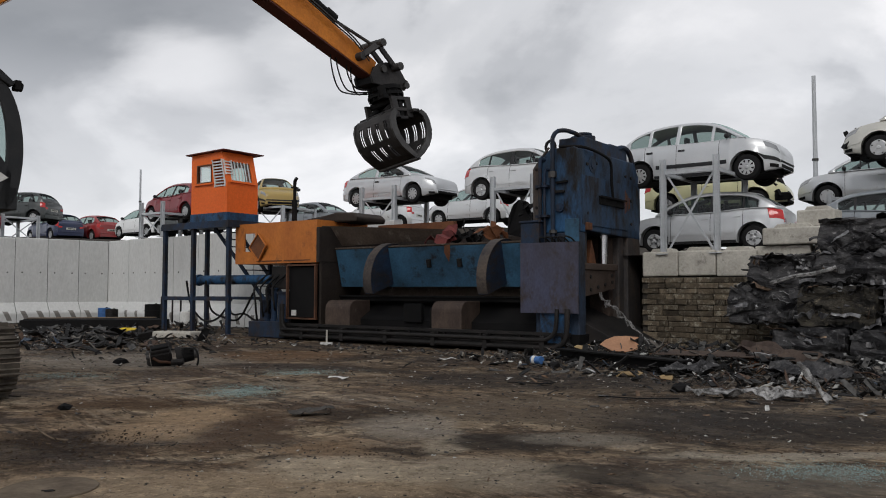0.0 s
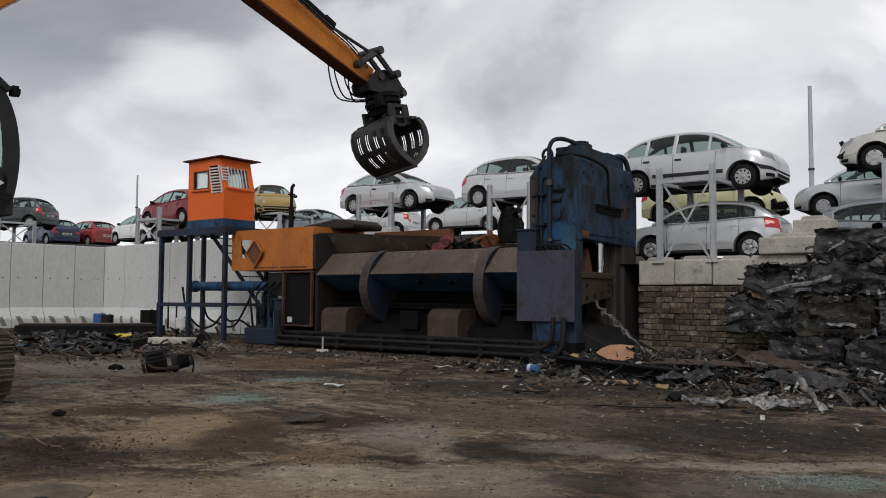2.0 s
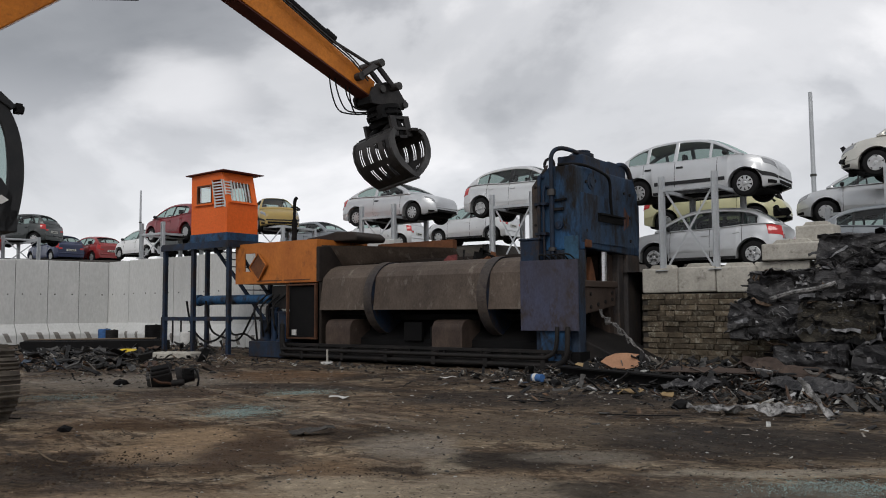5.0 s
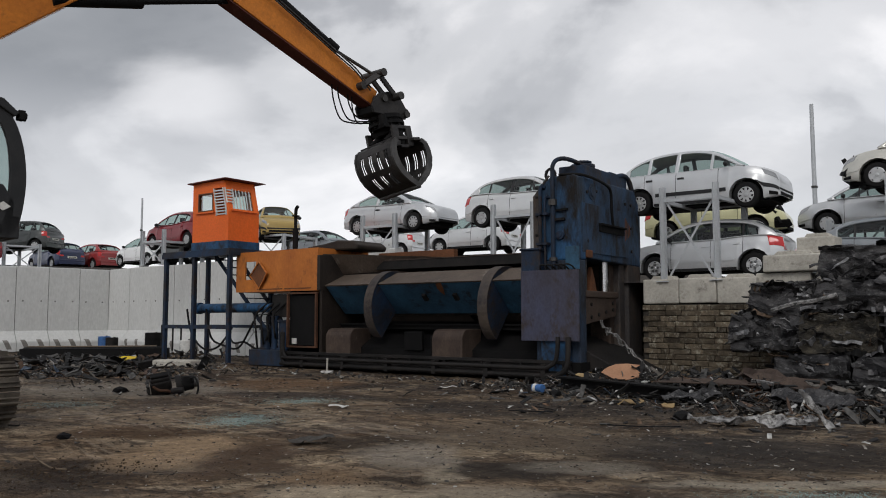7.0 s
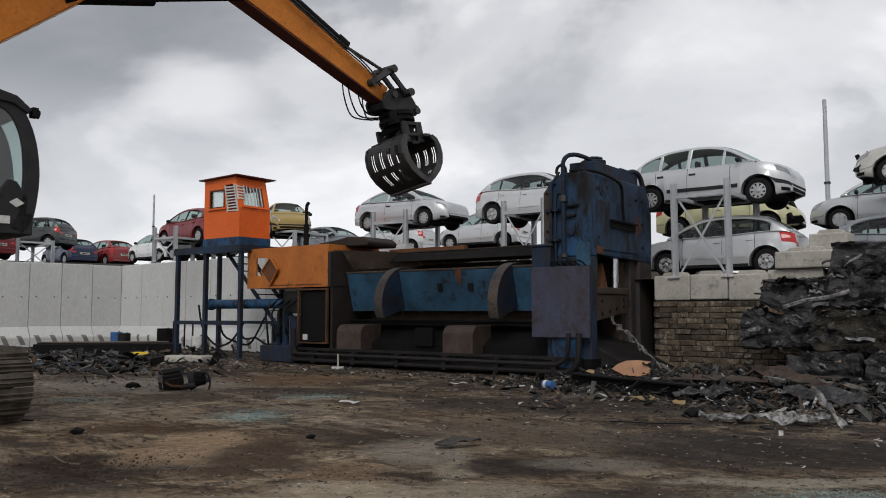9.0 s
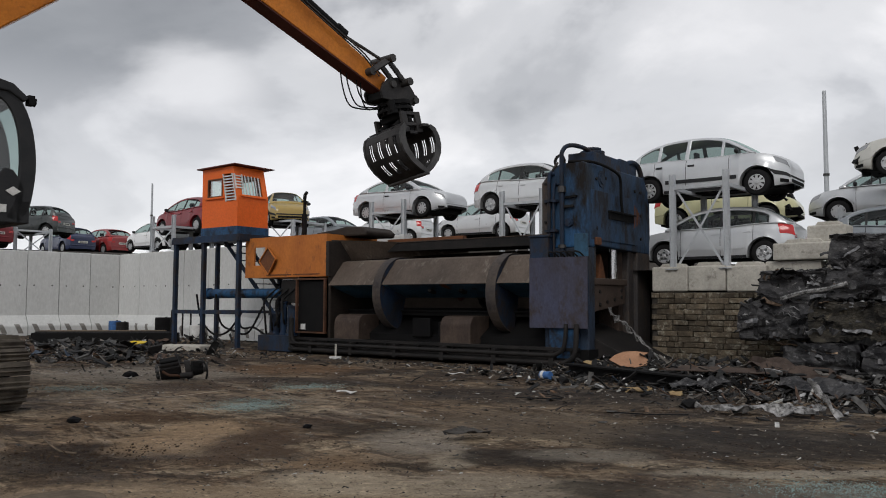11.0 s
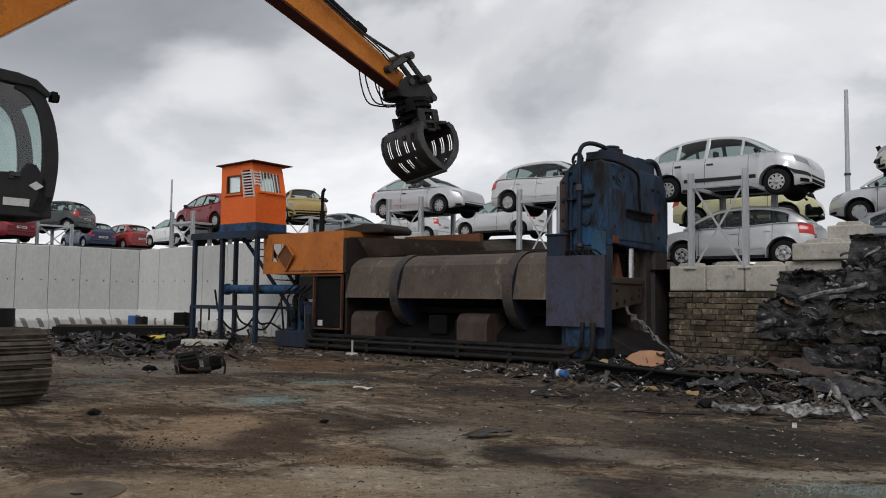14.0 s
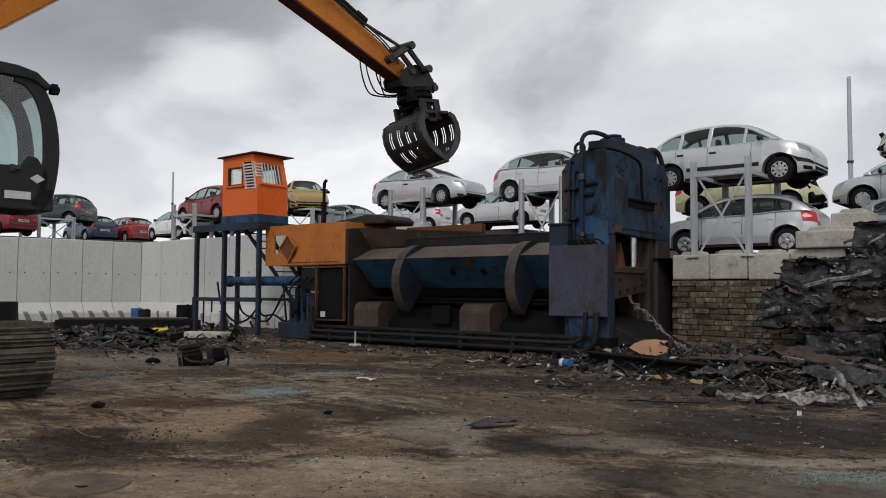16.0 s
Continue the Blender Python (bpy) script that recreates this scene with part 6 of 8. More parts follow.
# ---- material handler: crawler excavator with a grab ----
def build_excavator():
    t = thing("excavator", Matrix.Translation((-7.6, 11.0, 0)), "orange crawler excavator with a dark cab holding a sorting grab aloft", "excavator")
    up = Matrix.Rotation(math.atan2(0.74, 0.68), 4, "Z")

    def uppart(name, bm, mat, label="", **k):
        bmesh.ops.transform(bm, matrix=up, verts=bm.verts[:])
        return part(name, bm, mat, t, label, **k)

    def wpart(name, bm, mat, label="", **k):
        bmesh.ops.translate(bm, vec=(7.6, -11.0, 0), verts=bm.verts[:])
        return part(name, bm, mat, t, label, **k)
    # crawler tracks, each a loop of shoes
    tm = Matrix.Rotation(math.atan2(-0.62, 0.78), 4, "Z")
    for side, cx in ((1, 0.0), (-1, -2.4)):
        base = Matrix.Translation((0.20, 0.74, 0)) @ tm @ Matrix.Translation((0, cx, 0))
        L, r = 1.55, 0.44
        bm = B()
        prism(bm, [(-L, 0.2), (L, 0.2), (L + 0.22, 0.45), (L, 0.72), (-L, 0.72), (-L - 0.22, 0.45)], -0.22, 0.22, "y", base)
        tr = part("track_frame", bm, "dark", t, bevel=0.02)
        per = 2 * L * 2 + math.tau * r
        n = 46
        bm = B()
        g = 0.5 * per / n
        prism(bm, [(-g * 0.90, -0.02), (g * 0.90, -0.02), (g * 0.90, 0.02), (g * 0.55, 0.022), (g * 0.5, 0.075), (g * 0.34, 0.075), (g * 0.26, 0.022), (-g * 0.1, 0.022), (-g * 0.16, 0.05), (-g * 0.28, 0.05), (-g * 0.35, 0.022), (-g * 0.90, 0.02)], -0.36, 0.36, "y")
        bmesh.ops.recalc_face_normals(bm, faces=bm.faces[:])
        me = bpy.data.meshes.new("track_shoe"); bm.to_mesh(me); bm.free(); me.materials.append(M["steel_dirty"])
        for k in range(n):
            d = k * per / n
            if d < 2 * L:
                x, z, a = -L + d, 2 * r, 0.0
            elif d < 2 * L + math.pi * r:
                q = (d - 2 * L) / r
                x, z, a = L + r * math.sin(q), r + r * math.cos(q), q
            elif d < 4 * L + math.pi * r:
                x, z, a = L - (d - 2 * L - math.pi * r), 0.0, math.pi
            else:
                q = (d - 4 * L - math.pi * r) / r
                x, z, a = -L - r * math.sin(q), r - r * math.cos(q), math.pi + q
            o = new("track_shoe", me); o.parent = tr
            o.matrix_local = base @ Matrix.Translation((x, 0, z + 0.04)) @ Matrix.Rotation(a, 4, "Y")
        for k in range(5):
            bm = B(); rod(bm, (-L + 0.3 + k * 0.62, -0.3, 0.16), (-L + 0.3 + k * 0.62, 0.3, 0.16), 0.12, 14)
            bmesh.ops.transform(bm, matrix=base, verts=bm.verts[:])
            part("track_roller", bm, "dark", tr, smooth=True)
    bm = B(); rod(bm, (0.3, 0.3, 0.6), (0.3, 0.3, 1.25), 0.75, 28); rod(bm, (0, 0, 1.2), (0, 0, 1.45), 0.65, 28)
    part("slew_ring", bm, "dark", t, smooth=True)
    bm = B(); box(bm, -2.9, 0.1, -1.2, 1.4, 1.42, 1.75)
    uppart("upper_frame", bm, "dark", bevel=0.03)
    bm = B(); box(bm, -2.6, -0.4, -1.22, 1.42, 1.75, 2.75); box(bm, -3.3, -2.6, -1.3, 1.5, 1.5, 2.9)
    uppart("engine_housing", bm, "digger", "orange engine housing", bevel=0.06)
    bm = B(); box(bm, -0.45, 0.05, -1.2, -0.02, 1.75, 2.52); box(bm, 0.05, 0.5, -1.1, -0.1, 2.46, 2.54)
    uppart("cab_riser", bm, "dark", bevel=0.02)
    # cab: frame, glass, door
    prof = [(-0.30, 2.55), (1.30, 2.55), (1.43, 2.75), (1.50, 3.25), (1.46, 3.70), (1.34, 4.05), (1.16, 4.27), (0.9, 4.32), (-0.30, 4.36)]
    y0, y1 = -1.165, -0.06
    up = Matrix.Translation((-0.22, 0.07, 0)) @ up @ Matrix.Translation((0, 0, 2.55)) @ Matrix.Diagonal((1, 1, 1.085, 1)) @ Matrix.Translation((0, 0, -2.55))
    bm = B()
    nose = [(p.x, p.z) for p in curve_pts([(x, 0, z) for x, z in prof[1:8]], 5)]
    inner = [(p.x, p.z) for p in curve_pts([(x, 0, z) for x, z in ((1.10, 2.62), (1.22, 2.85), (1.28, 3.25), (1.25, 3.70), (1.16, 3.98), (1.02, 4.14), (0.86, 4.20))], 5)]
    for yy in (y0, y1 - 0.08):
        prism(bm, nose + inner[::-1], yy, yy + 0.08, "y")
        box(bm, -0.33, -0.16, yy, yy + 0.08, 2.55, 4.33)
        bar(bm, (0.42, yy + 0.04, 2.6), (0.50, yy + 0.04, 4.3), 0.10, 0.06, (0, 1, 0))
    prism(bm, [(-0.30, 2.55), (1.32, 2.55), (1.36, 3.02), (1.20, 3.24), (1.08, 3.26), (0.98, 3.12), (-0.30, 3.04)], y0, y0 + 0.07, "y"); box(bm, -0.30, 1.32, y1 - 0.07, y1, 2.55, 3.02); box(bm, -0.33, -0.27, y0, y1, 2.55, 4.3)
    box(bm, 1.25, 1.43, y0, y1, 2.55, 2.85)
    uppart("cab_frame", bm, "plastic", "black cab frame", bevel=0.015)
    bm = B()
    prism(bm, [(-0.34, 4.30), (1.10, 4.25), (1.30, 4.14), (1.36, 4.20), (1.15, 4.36), (0.9, 4.41), (-0.34, 4.45)], y0 - 0.04, y1 + 0.04, "y")
    uppart("cab_roof", bm, "plastic", bevel=0.02)
    bm = B(); bar(bm, (1.22, y0 + 0.06, 4.16), (1.38, y0 + 0.06, 4.20), 0.03, 0.03); box(bm, 1.36, 1.45, y0 - 0.01, y0 + 0.13, 4.12, 4.25); rod(bm, (1.40, y0 + 0.06, 4.18), (1.48, y0 + 0.06, 4.17), 0.06, 12)
    uppart("work_lamp", bm, "black", bevel=0.01)
    for a, b in (((-0.18, 3.03), (0.38, 4.27)), ((0.52, 3.03), (1.36, 4.22))):
        bm = B()
        if a[0] < 0:
            vs = [bm.verts.new((x, y0 + 0.03, z)) for x, z in ((-0.18, 3.03), (0.38, 3.03), (0.45, 4.27), (-0.18, 4.3))]
        else:
            vs = [bm.verts.new((x, y0 + 0.03, z)) for x, z in ((0.48, 3.03), (1.45, 3.03), (1.44, 3.70), (1.32, 4.03), (1.14, 4.24), (0.52, 4.28))]
        bm.faces.new(vs)
        o = uppart("cab_window", bm, "glass"); o.visible_shadow = False
    bm = B()
    vs = [[bm.verts.new((x, y, z)) for x, z in prof[2:7]] for y in (y0 + 0.05, y1 - 0.05)]
    for i in range(4):
        bm.faces.new((vs[0][i], vs[0][i + 1], vs[1][i + 1], vs[1][i]))
    o = uppart("cab_windscreen", bm, "glass"); o.visible_shadow = False
    bm = B(); vs = [bm.verts.new(p) for p in ((-0.2, y1 - 0.03, 3.03), (1.4, y1 - 0.03, 3.03), (1.3, y1 - 0.03, 4.1), (-0.2, y1 - 0.03, 4.3))]; bm.faces.new(vs)
    o = uppart("cab_window", bm, "glass"); o.visible_shadow = False
    bm = B()
    box(bm, 0.0, 0.5, -0.85, -0.35, 2.75, 2.95); box(bm, -0.12, 0.05, -0.85, -0.35, 2.9, 3.55); box(bm, -0.08, 0.02, -0.75, -0.45, 3.58, 3.8)
    uppart("cab_seat", bm, "interior", bevel=0.05)
    bm = B(); prism(bm, [(1.10, 2.96), (1.20, 2.90), (1.30, 2.96), (1.20, 3.02)], -1.18, -1.168, "y");
    uppart("decal", bm, "white", "white diamond decal")
    bm = B(); box(bm, 0.78, 1.12, -1.18, -1.168, 2.68, 2.78)
    uppart("decal", bm, "white", "pale rectangular decal")
    bm = B(); box(bm, 0.86, 0.98, -1.2, -1.165, 3.06, 3.10); box(bm, 0.84, 0.90, -1.19, -1.165, 3.03, 3.12)
    uppart("door_handle", bm, "steel")
    # boom and stick
    def beam(a, b, wa, wb, ha, hb, side):
        """A tapered box girder from a to b; w across, h deep."""
        a, b = Vector(a), Vector(b)
        x = (b - a).normalized(); y = Vector(side).normalized(); z = x.cross(y).normalized(); y = z.cross(x)
        bm = B()
        q = []
        for p, w, h in ((a, wa, ha), (b, wb, hb)):
            q.append([bm.verts.new(p + y * sy * w / 2 + z * sz * h / 2) for sy, sz in ((-1, -1), (1, -1), (1, 1), (-1, 1))])
        for i in range(4):
            bm.faces.new((q[0][i], q[0][(i + 1) % 4], q[1][(i + 1) % 4], q[1][i]))
        bm.faces.new(q[0][::-1]); bm.faces.new(q[1])
        return bm
    side = (-0.74, 0.68, 0)
    wpart("boom", beam((-9.9, 10.35, 3.55), (-6.05, 12.50, 6.98), 0.55, 0.55, 0.85, 0.95, side), "digger", "orange boom girder", bevel=0.02)
    wpart("boom", beam((-6.15, 12.42, 6.85), (-5.45, 13.3, 8.5), 0.5, 0.45, 0.9, 0.5, side), "digger", bevel=0.02)
    S1, SD = Vector((-1.60, 17.28, 6.16)), Vector((-1.46, -1.45, 0.91))
    E = S1 + SD * 2.95
    wpart("stick", beam(S1, E, 0.34, 0.46, 0.36, 0.88, side), "digger", "orange stick girder with worn paint", bevel=0.015)
    x = SD.normalized(); ys = Vector(side).normalized(); zs = x.cross(ys).normalized()
    if zs.z < 0:
        zs = -zs
    # added dark strip along the underside: the girder's shaded face as colour
    bm = B()
    bar(bm, S1 - zs * 0.20 + SD * 0.02, E - zs * 0.46, 0.36, 0.03, zs)
    wpart("stick_underplate", bm, "boothroof", "dark red-brown underside of the stick with its shade painted in")
    for zz in (0.16, 0.10):
        bm = B()
        pts = [S1 + SD * s - ys * 0.30 + zs * (zz + 0.10 * s - 0.12 * (s < 0.35)) for s in (0.12, 0.35, 0.6, 1.0, 1.5, 2.0)]
        tube(bm, curve_pts(pts, 4), 0.016)
        wpart("stick_pipe", bm, "steel", smooth=True)
    L1 = Vector((-1.49, 17.0, 6.63)); C1 = Vector((-2.26, 16.5, 7.01))
    bm = B(); rod(bm, L1, C1, 0.035, 10)
    wpart("bucket_ram_rod", bm, "steel", smooth=True)
    bm = B(); C2 = C1 + SD.normalized() * 2.6 + zs * 0.12
    rod(bm, C1, C2, 0.10, 16); rod(bm, C1, C1 + (C2 - C1).normalized() * 0.25, 0.13, 16)
    wpart("bucket_ram", bm, "black", smooth=True)
    bm = B(); rod(bm, (-6.15, 12.25, 6.42), (-5.2, 13.45, 6.85), 0.13, 16); rod(bm, (-5.2, 13.45, 6.85), (-3.8, 15.05, 7.50), 0.06, 12)
    wpart("stick_ram", bm, "black", smooth=True)
    for s0 in (-0.24, 0.24):
        bm = B()
        bar(bm, Vector((-1.91, 16.95, 6.33)) + ys * s0, L1 + ys * s0, 0.05, 0.16, zs)
        wpart("rocker_link", bm, "grab", bevel=0.02)
        bm = B()
        bar(bm, L1 + ys * s0 * 0.6, Vector((-1.14, 17.35, 6.22)) + ys * s0 * 0.6, 0.05, 0.13, zs)
        wpart("push_link", bm, "grab", bevel=0.02)
    for p in (L1, Vector((-1.91, 16.95, 6.33)), S1 + Vector((-0.02, 0.02, -0.03)), Vector((-1.14, 17.35, 6.22))):
        bm = B(); rod(bm, p - ys * 0.33, p + ys * 0.33, 0.085, 16)
        wpart("pin", bm, "steel", smooth=True)
    # hitch in the stick's plane, then rotator and jaws hanging a little askew
    HX, HZ = Vector((0.70, 0.71, 0)), Vector((0, 0, 1))
    HC = Vector((-1.36, 17.44, 6.02))
    HM = Matrix.Translation(HC) @ Matrix((HX, Vector((-0.71, 0.70, 0)), HZ)).transposed().to_4x4()
    cheek = [(-0.32, 0.22), (-0.08, 0.30), (0.22, 0.29), (0.38, 0.12), (0.46, 0.02), (0.54, 0.0), (0.50, -0.10), (0.46, -0.23), (-0.46, -0.23), (-0.52, -0.06), (-0.46, 0.08)]
    for yy in (-0.30, 0.24):
        bm = B(); prism(bm, cheek, yy, yy + 0.06, "y", HM)
        wpart("hitch_cheek", bm, "grab", bevel=0.012)
    bm = B(); box(bm, -0.46, 0.44, -0.24, 0.24, -0.22, -0.06, HM); box(bm, -0.05, 0.40, -0.24, 0.24, -0.06, 0.12, HM)
    wpart("hitch_block", bm, "black", bevel=0.02)
    for q in ((-0.20, 0.12), (0.46, -0.12)):
        bm = B(); rod(bm, HM @ Vector((q[0], -0.36, q[1])), HM @ Vector((q[0], 0.36, q[1])), 0.075, 16)
        wpart("hitch_pin", bm, "steel", smooth=True)
    G = Matrix.Translation((-0.945 + 7.6, 17.45 - 11.0, 4.12)) @ Matrix.Rotation(radians(-11.5), 4, "Y") @ Matrix.Rotation(radians(-41), 4, "Z")

    def gpart(name, bm, mat, label="", **k):
        bmesh.ops.transform(bm, matrix=G, verts=bm.verts[:])
        return part(name, bm, mat, t, label, **k)
    bm = B(); rod(bm, (0, 0, 1.44), (0, 0, 1.68), 0.33, 28); rod(bm, (0, 0, 1.50), (0, 0, 1.56), 0.40, 28); rod(bm, (0, 0, 1.63), (0, 0, 1.72), 0.37, 28)
    for k in range(12):
        a = k * math.tau / 12
        rod(bm, (0.37 * math.cos(a), 0.37 * math.sin(a), 1.46), (0.37 * math.cos(a), 0.37 * math.sin(a), 1.60), 0.022, 6)
    gpart("rotator", bm, "black", smooth=True)
    bm = B(); rod(bm, (0.24, -0.34, 1.46), (0.24, -0.34, 1.68), 0.09, 12); box(bm, 0.15, 0.33, -0.42, -0.26, 1.40, 1.48)
    gpart("rotator_motor", bm, "black", smooth=True)
    bm = B(); box(bm, -0.34, 0.34, -0.20, 0.20, 1.30, 1.46); box(bm, -0.40, 0.40, -0.07, 0.07, 0.98, 1.34)
    gpart("grab_frame", bm, "black", bevel=0.03)
    for x0 in (-0.42, 0.36):
        for rect in (((-0.30, -0.12), (0.96, 1.42)), ((0.12, 0.30), (0.96, 1.42)), ((-0.12, 0.12), (1.34, 1.42)), ((-0.12, 0.12), (1.10, 1.17)), ((-0.12, 0.12), (0.92, 0.99))):
            bm = B(); box(bm, x0, x0 + 0.07, *rect[0], *rect[1])
            gpart("frame_plate", bm, "grab", bevel=0.01)
    JAW = [(0.22, 1.10), (0.40, 1.10), (0.53, 1.02), (0.60, 0.86), (0.61, 0.66), (0.55, 0.46), (0.42, 0.28), (0.22, 0.12), (0.02, 0.0)]
    for sy in (-1, 1):
        def P(a):
            """Point of the jaw's outer profile, a from 0 at the hinge to 1 at the lip."""
            f = a * (len(JAW) - 1)
            i = min(int(f), len(JAW) - 2)
            q = f - i
            return Vector((0, sy * (JAW[i][0] * (1 - q) + JAW[i + 1][0] * q), JAW[i][1] * (1 - q) + JAW[i + 1][1] * q))
        hw = 0.54

        def sheet(bm, a0, a1, x0, x1, th=0.03):
            n = max(1, round((a1 - a0) * 16))
            for k in range(n):
                p, q = P(a0 + (a1 - a0) * k / n), P(a0 + (a1 - a0) * (k + 1) / n)
                d = (q - p).normalized()
                nrm = Vector((0, -d.z, d.y)) * (1 if sy < 0 else -1) * th
                v = [bm.verts.new(w) for w in (p + Vector((x0, 0, 0)), p + Vector((x1, 0, 0)), q + Vector((x1, 0, 0)), q + Vector((x0, 0, 0)))]
                w = [bm.verts.new(z.co + nrm) for z in v]
                bm.faces.new(v); bm.faces.new(w[::-1])
                for i in range(4):
                    bm.faces.new((v[i], w[i], w[(i + 1) % 4], v[(i + 1) % 4]))
        for a0, a1, th in ((0.06, 0.36, 0.03), (0.60, 0.68, 0.03), (0.86, 1.0, 0.05)):
            bm = B(); sheet(bm, a0, a1, -hw, hw, th)
            bmesh.ops.remove_doubles(bm, verts=bm.verts[:], dist=0.012)
            gpart("jaw_shell", bm, "grab")
        bm = B(); box(bm, -hw, hw, sy * 0.20, sy * 0.40, 1.06, 1.13)
        gpart("jaw_top_plate", bm, "grab", bevel=0.01)
        for a0, a1, slots in ((0.36, 0.60, (-0.40, -0.34, -0.15, -0.09, 0.10, 0.16, 0.34, 0.40)), (0.68, 0.86, (-0.28, -0.22, -0.02, 0.04, 0.24, 0.30))):
            edges = [-hw] + [v for c in slots for v in (c - 0.024, c + 0.024)] + [hw]
            for i in range(0, len(edges), 2):
                bm = B(); sheet(bm, a0, a1, edges[i], edges[i + 1])
                gpart("jaw_bar", bm, "grab")
        for x0 in (-hw - 0.045, hw):
            bm = B()
            outer = [P(k / 24) for k in range(3, 25)]
            wide = [0.10 + 0.05 * math.sin(math.pi * k / 21) for k in range(22)]
            ins = []
            for k, p in enumerate(outer):
                d = (outer[min(k + 1, 21)] - outer[max(k - 1, 0)]).normalized()
                ins.append(p + Vector((0, d.z, -d.y)) * (1 if sy < 0 else -1) * -wide[k])
            prism(bm, [(p.y * 1.03, p.z) for p in outer] + [(p.y, p.z) for p in ins[::-1]], x0, x0 + 0.045, "x")
            gpart("jaw_cheek", bm, "grab_edge", "worn grey jaw edge plate")
        bm = B(); bar(bm, (-hw - 0.03, sy * 0.035, 0.01), (hw + 0.03, sy * 0.035, 0.01), 0.10, 0.05)
        gpart("jaw_lip", bm, "grab_edge", bevel=0.01)
        for x0 in (-0.22, 0.22):
            bm = B(); rod(bm, (x0, sy * 0.10, 1.28), (x0, sy * 0.36, 1.10), 0.07, 12); rod(bm, (x0, sy * 0.30, 1.14), (x0, sy * 0.47, 1.02), 0.04, 10)
            gpart("jaw_ram", bm, "black", smooth=True)
    for k, (a, b, c) in enumerate((((-2.36, 16.6, 6.58), (-2.18, 16.7, 5.62), (-1.62, 17.2, 5.62)), ((-2.26, 16.65, 6.55), (-2.05, 16.8, 5.66), (-1.55, 17.25, 5.68)),
                                   ((-2.05, 16.85, 6.38), (-1.9, 16.95, 5.75), (-1.5, 17.3, 5.75)), ((-1.95, 16.9, 6.32), (-1.85, 17.0, 5.60), (-1.45, 17.3, 5.78)))):
        bm = B(); a, b, c = Vector(a), Vector(b), Vector(c)
        tube(bm, curve_pts([a, a.lerp(b, 0.5) + Vector((-0.05, 0, -0.05)), b, b.lerp(c, 0.4) + Vector((0, 0, -0.06)), c], 6), 0.016, 6)
        wpart("grab_hose", bm, "rubber", smooth=True)
    return t


M["steel_dirty"] = surface("muddy track steel", (0.045, 0.038, 0.032), (0.105, 0.090, 0.072), 0.75, scale=4, fine=30, bump=0.4)
build_excavator()


# ---- bales of crushed cars ----
def island_scrap(name, cols, rough=0.6, metal=0.2):
    m = bpy.data.materials.new(name)
    m.use_nodes = True
    n, l = m.node_tree.nodes, m.node_tree.links
    b = n["Principled BSDF"]
    geo = n.new("ShaderNodeNewGeometry")
    rp = n.new("ShaderNodeValToRGB"); rp.color_ramp.interpolation = "CONSTANT"
    e = rp.color_ramp.elements
    while len(e) < len(cols):
        e.new(0.5)
    pos = 0.0
    for k, (w, c) in enumerate(cols):
        e[k].position, e[k].color = pos, (*c, 1)
        pos += w
    l.new(geo.outputs["Random Per Island"], rp.inputs[0])
    co = n.new("ShaderNodeTexCoord")
    n2 = n.new("ShaderNodeTexNoise"); n2.inputs["Scale"].default_value = 14; n2.inputs["Detail"].default_value = 6
    l.new(co.outputs["Object"], n2.inputs["Vector"])
    g = n.new("ShaderNodeMapRange"); g.inputs["From Min"].default_value, g.inputs["From Max"].default_value, g.inputs["To Min"].default_value, g.inputs["To Max"].default_value = 0.35, 0.65, 0.55, 1.25
    l.new(n2.outputs["Fac"], g.inputs["Value"])
    mg = n.new("ShaderNodeVectorMath"); mg.operation = "MULTIPLY"
    l.new(rp.outputs[0], mg.inputs[0]); l.new(g.outputs[0], mg.inputs[1]); l.new(mg.outputs[0], b.inputs["Base Color"])
    b.inputs["Roughness"].default_value, b.inputs["Metallic"].default_value, b.inputs["Specular IOR Level"].default_value = rough, metal, 0.3
    bp = n.new("ShaderNodeBump"); bp.inputs["Strength"].default_value, bp.inputs["Distance"].default_value = 0.4, 0.02
    l.new(n2.outputs["Fac"], bp.inputs["Height"]); l.new(bp.outputs[0], b.inputs["Normal"])
    return m


DARK, BLACK_, GREY, PALE = (0.020, 0.019, 0.019), (0.010, 0.010, 0.010), (0.065, 0.063, 0.060), (0.30, 0.30, 0.30)
M["scrap"] = island_scrap("mixed scrap", [(0.34, BLACK_), (0.30, DARK), (0.14, GREY), (0.05, (0.075, 0.045, 0.030)), (0.07, (0.12, 0.108, 0.095)), (0.04, PALE), (0.02, (0.14, 0.085, 0.052)), (0.01, (0.05, 0.07, 0.10)), (0.03, (0.40, 0.40, 0.38))])
M["litter"] = island_scrap("pale litter", [(0.40, DARK), (0.22, GREY), (0.16, (0.15, 0.125, 0.10)), (0.10, (0.24, 0.22, 0.19)), (0.07, (0.13, 0.085, 0.055)), (0.05, (0.45, 0.45, 0.43))], 0.8, 0.0)
# the pale third patches stand in for sky highlights on the folds
M["bale"] = surface("crushed car steel with painted highlights", (0.014, 0.014, 0.016), (0.075, 0.073, 0.074), 0.38, metal=0.6, scale=2.6, fine=7, amount=0.8, bump=0.9, third=(0.32, 0.315, 0.31), third_at=0.62, depth=0.05, stretch=(1, 1, 1.5), spec=0.35)
M["baletorn"] = island_scrap("torn car sheet", [(0.24, BLACK_), (0.24, DARK), (0.20, (0.055, 0.054, 0.056)), (0.14, (0.12, 0.12, 0.125)), (0.08, (0.22, 0.22, 0.225)), (0.04, (0.11, 0.075, 0.05)), (0.06, (0.36, 0.36, 0.36))], 0.40, 0.55)
